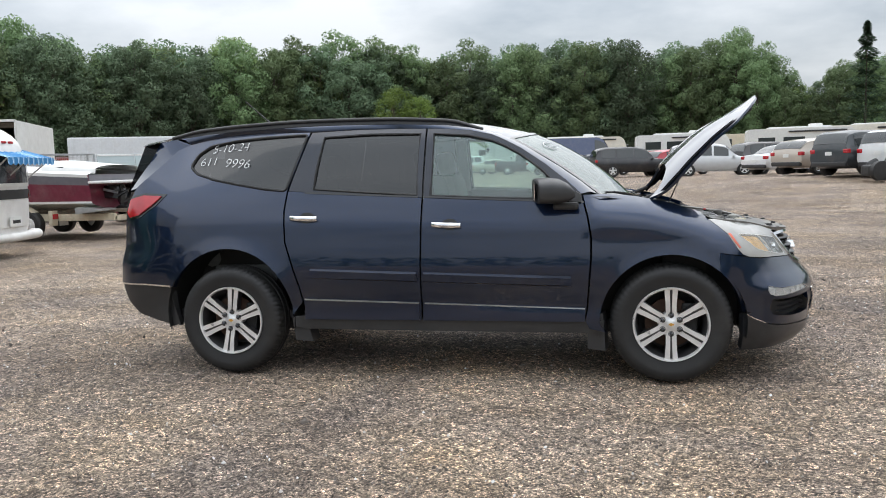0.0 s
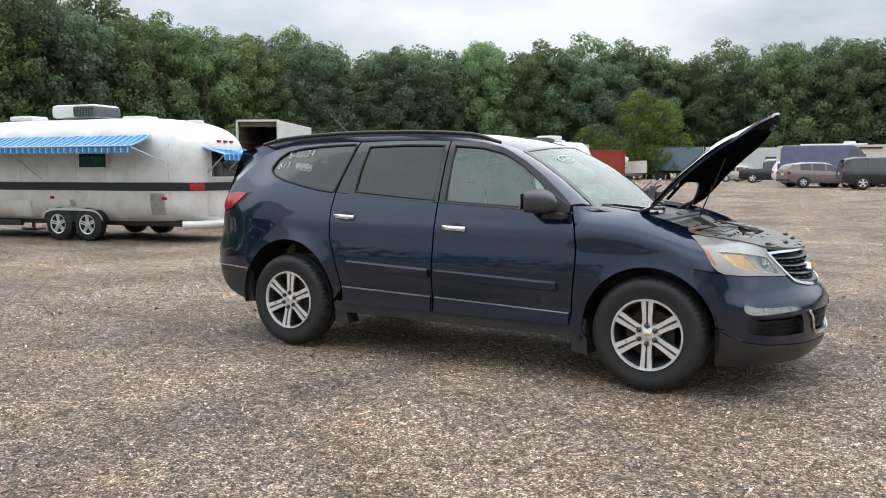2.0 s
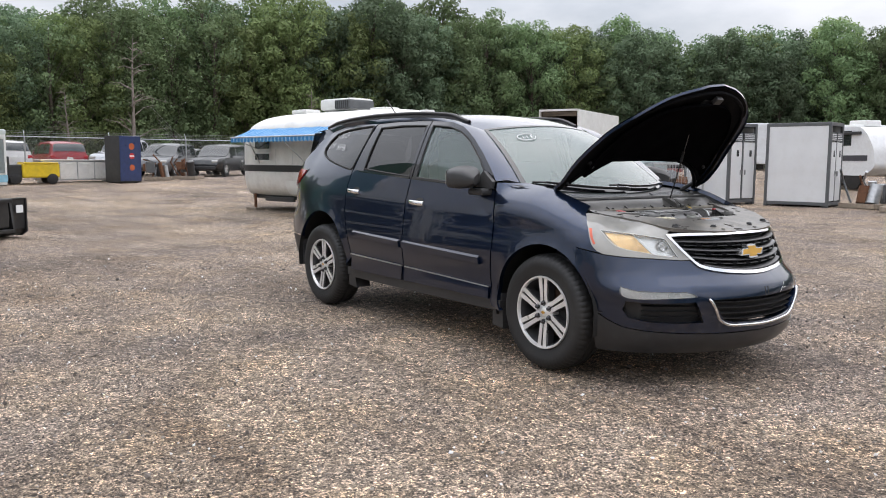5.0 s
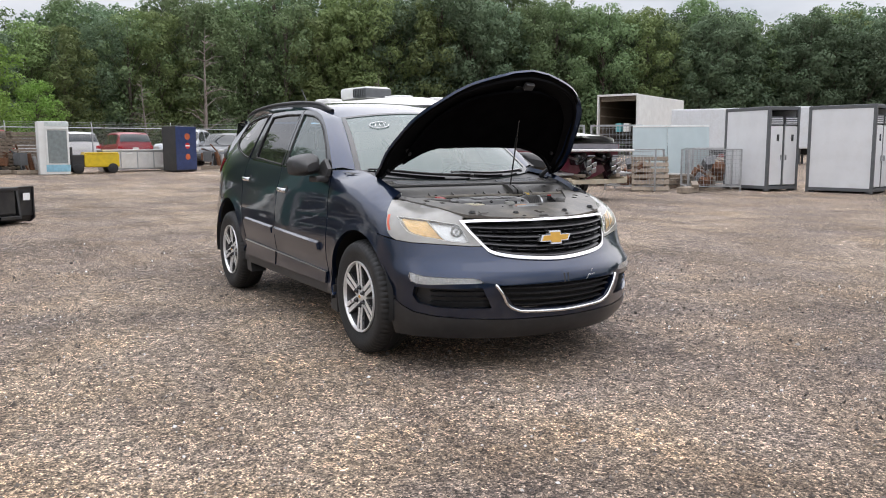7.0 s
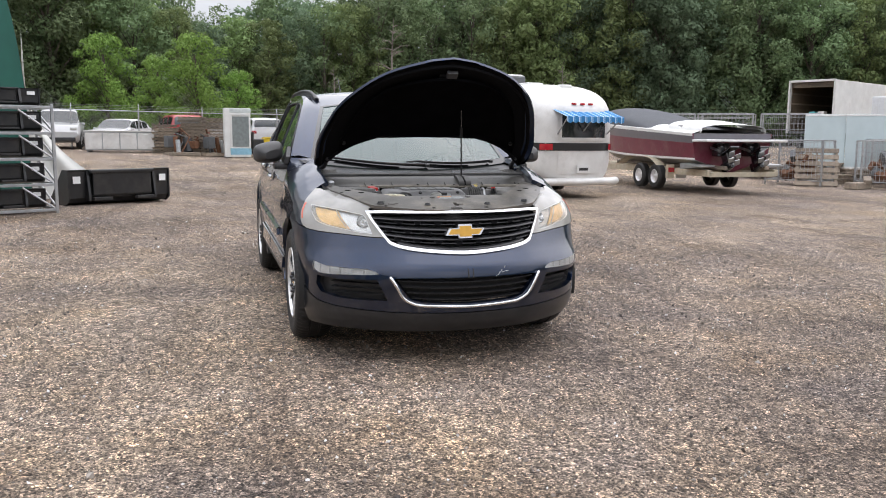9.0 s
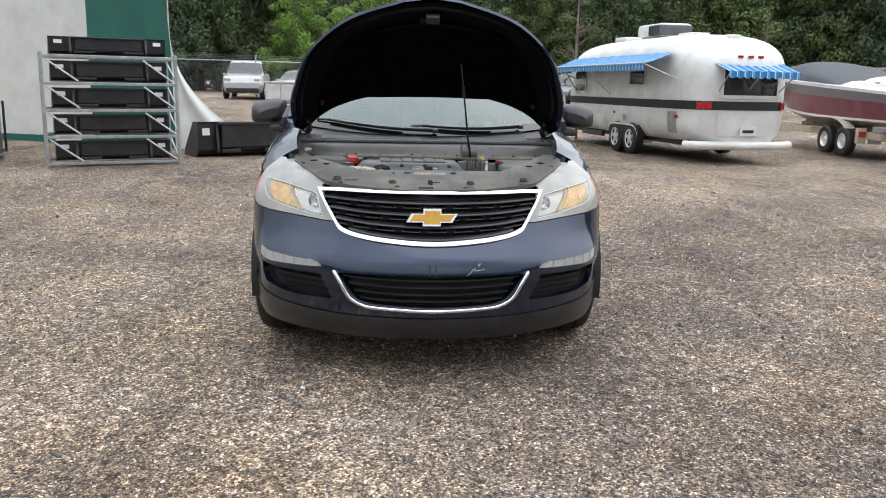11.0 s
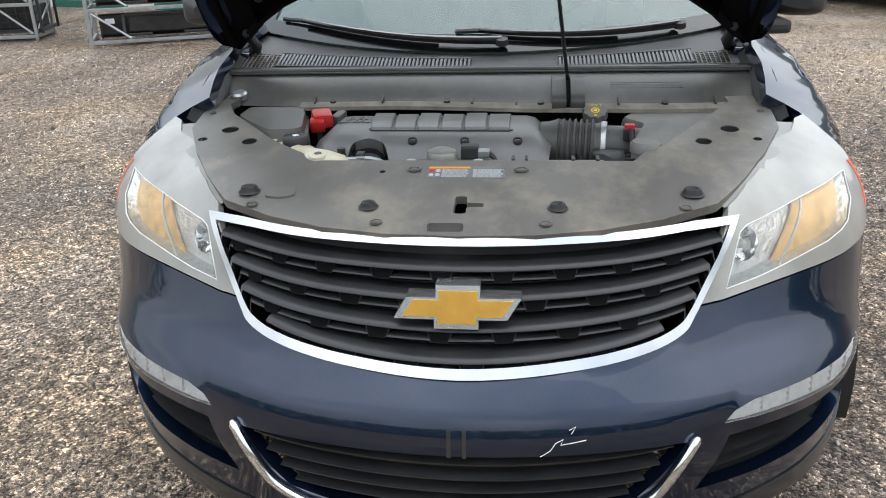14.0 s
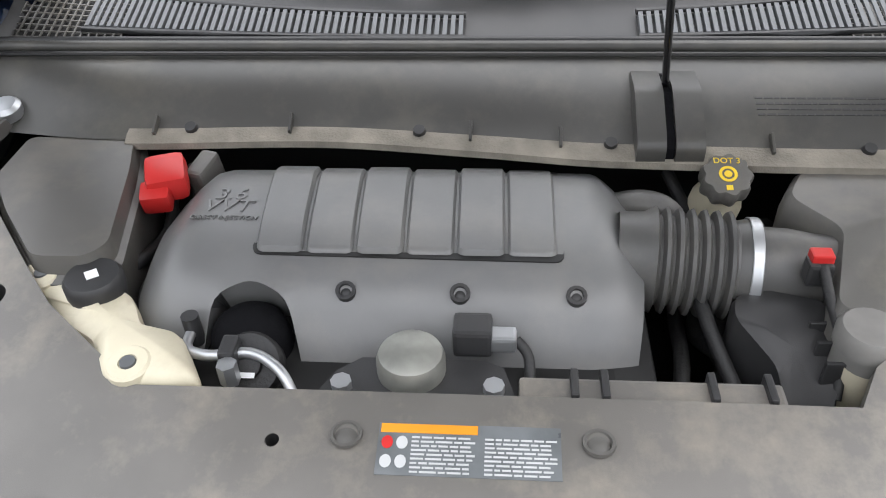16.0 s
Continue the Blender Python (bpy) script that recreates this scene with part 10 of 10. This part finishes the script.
def leaf_cloud(seed, blobs, count, size, flat_z=0.78):
    """Many small leaf clumps, one bent triangle each, over the shells of a set of ellipsoids (centre, radius); shaded as soft clumps."""
    rg = np.random.default_rng(seed)
    cs, rs = np.array([tuple(c) for c, _ in blobs]), np.array([r for _, r in blobs])
    pick = rg.choice(len(rs), count, p=rs ** 2 / np.sum(rs ** 2))
    unit = lambda v: v / np.maximum(1e-9, np.linalg.norm(v, axis=1, keepdims=True))
    d = unit(rg.normal(0, 1, (count, 3)) + (0, 0, 0.25))
    p = cs[pick] + d * (rs[pick] * rg.uniform(0.45, 1.06, count) ** 0.7)[:, None] * (1, 1, flat_z)
    n = unit(d + rg.normal(0, 0.5, (count, 3)) + (0, 0, 0.3))
    a = unit(np.cross(n, rg.normal(0, 1, (count, 3))))
    b = np.cross(n, a)
    k = (size * rg.uniform(0.5, 1.4, count))[:, None]
    vs = np.stack([p - a * k * 0.55 - b * k * 0.32, p + a * k * 0.55 - b * k * 0.30 - n * k * 0.12, p + b * k * 0.72 - n * k * 0.15], 1).reshape(-1, 3)
    nn = np.repeat(unit(d * 0.62 + n * 0.40 + (0, 0, 0.22)), 3, 0)
    return vs, np.arange(count * 3).reshape(-1, 3), nn


def link_leaves(name, cloud, mat, parent=None):
    vs, fs, nn = cloud
    s = Shape()
    s.v, s.f = vs.tolist(), fs.tolist()
    ob = s.link(name, mat, parent)
    ob.data.shade_smooth()
    ob.data.normals_split_custom_set_from_vertices(nn.tolist())
    return tagged(ob, kind="stuff")


def build_tree(height, spread, leaf, seed, label, count=17000, bare=0.0, name="tree", blobs_n=46, size=0.21):
    rnd = random.Random(seed)
    t = thing(name, Matrix(), label, "tree", "woodland trees")
    tr = Shape()
    lean = Vector((rnd.uniform(-0.4, 0.4), rnd.uniform(-0.4, 0.4), 0))
    pts = [Vector((0, 0, -0.2)) + lean * (i / 6) ** 2 + Vector((rnd.uniform(-0.08, 0.08), rnd.uniform(-0.08, 0.08), height * 0.80 * i / 6)) for i in range(7)]
    tr.tube(pts, [0.26 * height / 16 * (1 - 0.13 * i) + 0.02 for i in range(7)], 8)
    blobs = []
    low = 0.08 + 0.10 * rnd.random()
    wide = 0.34 + 0.16 * rnd.random()
    for i in range(blobs_n):
        f = (i + 0.5) / blobs_n
        a = i * 2.4 + rnd.uniform(-0.6, 0.6)
        q = (f - wide) / (1 - wide) if f > wide else (wide - f) / wide * 0.75
        w = spread * max(0.10, 1 - q * q) ** 0.48 * rnd.uniform(0.45, 1.0) ** 0.6
        c = Vector((math.cos(a) * w, math.sin(a) * w, height * (low + (0.955 - low) * f) + rnd.uniform(-0.3, 0.3))) + lean * f * f
        r = height * rnd.uniform(0.055, 0.098) * (1.12 - 0.28 * f)
        blobs.append((c, r))
        base = pts[0].lerp(pts[-1], max(0.1, min(0.95, f - 0.10)))
        tr.tube([base, base.lerp(c, 0.5) + Vector((0, 0, 0.02 * height)), base.lerp(c, 0.9)], [0.055 * height / 16, 0.028 * height / 16, 0.008], 5)
    for i in range(10):
        f = (i + 0.5) / 10
        blobs.append((Vector((rnd.uniform(-0.3, 0.3) * spread, rnd.uniform(-0.3, 0.3) * spread, height * (low + (0.90 - low) * f))), height * 0.105 * (1.15 - 0.5 * f)))
    tr.link("trunk", BARK, t, "", 60)
    link_leaves("crown", leaf_cloud(seed, blobs, int(count * (1 - bare)), size), leaf, t)
    return t


def build_spruce(height, seed):
    rnd = random.Random(seed)
    t = thing("spruce_tree", Matrix(), "tall dark spruce tree", "tree", "woodland trees")
    Shape().cyl((0, 0, -0.2), (0, 0, height), 0.22, 0.03, 8).link("trunk", BARK, t, "", 60)
    vs, fs = [], []
    for i in range(6500):
        f = rnd.random() ** 0.8
        w = 0.25 * height * (1 - f) ** 0.8 * (0.75 + 0.35 * math.sin(f * 60)) + 0.1
        a, q = rnd.uniform(0, 6.3), rnd.uniform(0.3, 1) ** 0.6
        p = Vector((math.cos(a) * w * q, math.sin(a) * w * q, 0.10 * height + 0.92 * height * f - 0.10 * w * q))
        d = Vector((math.cos(a), math.sin(a), -0.25))
        s = Vector((-math.sin(a), math.cos(a), rnd.uniform(-0.3, 0.3)))
        k = len(vs)
        vs += [p - d * 0.26, p + s * 0.10, p + d * 0.28, p - s * 0.10]
        fs.append((k, k + 1, k + 2, k + 3))
    tagged(Shape().add(vs, fs).link("crown", NEEDLES, t), kind="stuff")
    return t


def build_dead_tree(height, seed):
    rnd = random.Random(seed)
    t = thing("dead_tree", Matrix(), "bare grey dead tree", "tree", "woodland trees")
    dead_wood = surface("dead_wood", (0.20, 0.17, 0.15), 0.9, vary=0.2)
    s = Shape()
    pts = [Vector((0.15 * math.sin(i), 0.1 * i, height * i / 6)) for i in range(7)]
    Shape().tube(pts, [0.22 - 0.033 * i for i in range(7)], 7).link("trunk", dead_wood, t, "", 60)
    for i in range(26):
        f = rnd.uniform(0.2, 0.95)
        b = pts[0].lerp(pts[-1], f)
        a, L = rnd.uniform(0, 6.3), (1.15 - f) * 0.42 * height * rnd.uniform(0.5, 1)
        e = b + Vector((math.cos(a) * L, math.sin(a) * L, L * rnd.uniform(0.0, 0.5)))
        m_ = b.lerp(e, 0.5) + Vector((0, 0, L * 0.12))
        s.tube([b, m_, e], [0.06, 0.035, 0.01], 5)
        for _ in range(3):
            q = b.lerp(e, rnd.uniform(0.4, 0.9))
            s.tube([q, q + Vector((rnd.uniform(-1, 1), rnd.uniform(-1, 1), rnd.uniform(-0.2, 0.8))) * L * 0.3], [0.02, 0.006], 4)
    tagged(s.link("crown", dead_wood, t, "", 60), kind="stuff")
    return t


protos = [build_tree(16.0, 3.9, LEAF_DARK, 11, "tall dark green oak in full leaf"), build_tree(16.0, 3.4, LEAF_DARK, 12, "tall dark green oak in full leaf"),
          build_tree(16.0, 4.2, LEAF_MID, 13, "broad green maple in full leaf"), build_tree(16.0, 3.6, LEAF_MID, 14, "broad green maple in full leaf"),
          build_tree(16.0, 3.3, LEAF_DARK, 15, "dark green ash with gaps in its crown", bare=0.25), build_tree(16.0, 3.8, LEAF_DARK, 18, "tall dark green oak in full leaf"),
          build_tree(16.0, 3.0, LEAF_MID, 16, "green maple with a loose crown", bare=0.2)]
light = build_tree(16.0, 3.8, LEAF_GOLD, 17, "yellow green ash in full leaf")
thin = build_tree(16.0, 3.8, LEAF_MID, 19, "thin green ash, the sky showing through its crown", 7000, blobs_n=30)
young = build_tree(8.0, 2.4, LEAF_LIGHT, 21, "young light green tree", 9000, size=0.13)
bush = build_tree(5.0, 2.2, LEAF_MID, 22, "low green shrub at the wood's edge", 4000, size=0.15)
spruce = build_spruce(18.0, 31)
dead = build_dead_tree(12.5, 41)

# the wood's edge, from beyond the parked cars round to the fence
EDGE = [(70, 74), (62, 84), (40, 104), (14, 112), (-5, 110), (-23, 104), (-40, 93), (-53, 78), (-60, 63), (-65, 48), (-67, 33), (-67, 15), (-65, 2), (-62, -14), (-60, -24)]
# the rest of the ring: unseen leaves added to be mirrored in the car
BEHIND = [(-60, -24), (-58, -34), (-52, -58), (-30, -80), (10, -90), (50, -80), (78, -45), (88, 0), (84, 45), (70, 74)]


def along(line, s):
    for (x0, y0), (x1, y1) in zip(line, line[1:]):
        d = math.hypot(x1 - x0, y1 - y0)
        if s <= d:
            nx, ny = -(y1 - y0) / d, (x1 - x0) / d
            x, y = x0 + (x1 - x0) * s / d, y0 + (y1 - y0) * s / d
            out = 1 if nx * x + ny * y > 0 else -1
            return x, y, nx * out, ny * out
        s -= d
    return None


def length_of(line):
    return sum(math.hypot(b[0] - a[0], b[1] - a[1]) for a, b in zip(line, line[1:]))


# how tall the woods stand along the edge
TOPS = Curve([(0, 15.5), (42, 14.5), (50, 13.2), (53, 12.2), (55.4, 8.8), (58, 10.4), (60, 11.8), (62.5, 14.4), (66.4, 16.4), (70.5, 17.8), (74, 16.6), (76.3, 14.2), (79, 16.8), (82, 18.4), (88, 17.3), (94, 17.4), (104, 16.4), (142, 16.8), (161, 16.4), (180, 17.4), (194, 17.0), (199, 16.4), (206, 15.9), (212, 15.2), (218, 14.4), (222, 13.2), (225, 11.6),
              (230, 11.4), (235, 12.8), (240, 15.0), (290, 15.0)])


def plant_woods():
    rnd = random.Random(5)
    total = length_of(EDGE)
    used = set()

    def put(ob, x, y, k):
        m = Matrix.Translation((x, y, terrain(x, y))) @ Matrix.Rotation(rnd.uniform(0, 6.3), 4, "Z") @ Matrix.Diagonal((k, k, k * rnd.uniform(0.96, 1.04), 1))
        if ob not in used:
            used.add(ob)
            ob.matrix_basis = m
        else:
            copy_thing(ob, m)
    for step, back, h in ((2.9, 0.0, 0.90), (2.7, 4.5, 1.0)):
        s = rnd.uniform(0, 2)
        while s < total - 1:
            x, y, nx, ny = along(EDGE, s)
            b = back + rnd.uniform(-1.6, 1.6)
            west = smoothstep(150, 190, s)
            kind = light if rnd.random() < 0.08 + 0.22 * west else thin if rnd.random() < 0.45 * smoothstep(196, 206, s) * (1 - smoothstep(226, 236, s)) else rnd.choice(protos)
            put(kind, x + nx * b, y + ny * b, h * TOPS(s) / 14.2 * rnd.uniform(0.90, 1.06))
            s += step * rnd.uniform(0.8, 1.25)
    for x, y, k in ((-23.3, 86.5, 1.34), (-20.8, 88.5, 0.9), (-30.0, 88.0, 0.65), (-48.0, -1.6, 0.72), (-49.5, -4.0, 0.55), (-58.0, -8.0, 0.8), (-15.0, 95.0, 0.5), (-50.0, 1.0, 0.5)):
        put(young, x, y, k)
    for s in range(0, int(total) - 4, 6):
        x, y, nx, ny = along(EDGE, s + rnd.uniform(0, 3))
        put(bush, x - nx * rnd.uniform(2, 5), y - ny * rnd.uniform(2, 5), rnd.uniform(0.6, 1.1))
    for x, y, k in ((29.4, 93.0, 0.82), (34.5, 99.0, 0.72), (-9.0, 113.0, 0.98)):
        put(spruce, x, y, k)
    for x, y, k in ((-59.5, 13.6, 0.80), (-61.0, 9.5, 0.62), (-61.0, 30.0, 0.7)):
        put(dead, x, y, k)
    # deeper woods, and the added unseen ring: one mass of leaf clumps each
    for name, line, rows, count, size in (("deep_woods", EDGE, (8.0, 11.5, 15.0), 420000, 0.34), ("far_woods", BEHIND, (0.0, 5.0), 90000, 0.55)):
        blobs = []
        for back in rows:
            s = 0.0
            while s < length_of(line) - 1:
                x, y, nx, ny = along(line, s)
                # the unseen ring's height only shapes reflections in the paint
                top = (TOPS(s) * 1.06 if line is EDGE else 7.0 + 9.0 * smoothstep(12, 45, x)) * rnd.uniform(0.92, 1.04)
                for i in range(11):
                    f = (i + 0.6) / 11
                    w = 2.4 * math.sin(math.pi * (0.25 + 0.70 * f)) ** 0.7
                    a = rnd.uniform(0, 6.3)
                    blobs.append((Vector((x + nx * back + math.cos(a) * w, y + ny * back + math.sin(a) * w, terrain(x, y) + top * f * 0.93)), top * rnd.uniform(0.075, 0.12)))
                s += 2.6 * rnd.uniform(0.8, 1.2)
        tagged(link_leaves(name, leaf_cloud(int(count), blobs, count, size), LEAF_DARK), "dense green leaf masses round the yard, some added out of view", "woods")


plant_woods()


# ---- loose stones on the gravel near the car ----
def scatter_stones():
    rnd = random.Random(77)
    vs, fs = [], []
    octa = [(1, 0, 0), (-1, 0, 0), (0, 1, 0), (0, -1, 0), (0, 0, 1), (0, 0, -1)]
    tri = [(0, 2, 4), (2, 1, 4), (1, 3, 4), (3, 0, 4), (2, 0, 5), (1, 2, 5), (3, 1, 5), (0, 3, 5)]
    for _ in range(34000):
        x, y = rnd.uniform(-6.5, 8.2), rnd.uniform(-6.6, 4.4)
        r = 0.0040 + 0.0085 * rnd.random() ** 3 + (0.012 if rnd.random() < 0.008 else 0)
        c = Vector((x, y, terrain(x, y) + r * 0.2 - 0.006))
        q = Euler((rnd.uniform(0, 6), rnd.uniform(0, 6), rnd.uniform(0, 6))).to_matrix()
        sc = (rnd.uniform(0.7, 1.4), rnd.uniform(0.7, 1.3), rnd.uniform(0.5, 0.9))
        k = len(vs)
        vs += [c + q @ Vector((p[0] * r * sc[0], p[1] * r * sc[1], p[2] * r * sc[2])) for p in octa]
        fs += [tuple(i + k for i in f) for f in tri]
    m, n, l, b = nodes_of("loose_stone")
    geo = n.new("ShaderNodeNewGeometry"); rp = n.new("ShaderNodeValToRGB")
    for e, (p, c) in zip((rp.color_ramp.elements[0], rp.color_ramp.elements[1], rp.color_ramp.elements.new(0.6), rp.color_ramp.elements.new(0.88)),
                         ((0, (0.07, 0.06, 0.055)), (1.0, (0.62, 0.60, 0.56)), (0.6, (0.22, 0.185, 0.16)), (0.88, (0.36, 0.32, 0.28)))):
        e.position, e.color = p, (*c, 1)
    l.new(geo.outputs["Random Per Island"], rp.inputs[0]); l.new(rp.outputs[0], b.inputs["Base Color"])
    b.inputs["Roughness"].default_value = 0.75
    tagged(Shape().add(vs, fs).link("loose_stones", m), "small loose stones scattered on the gravel", "gravel", kind="stuff")


scatter_stones()
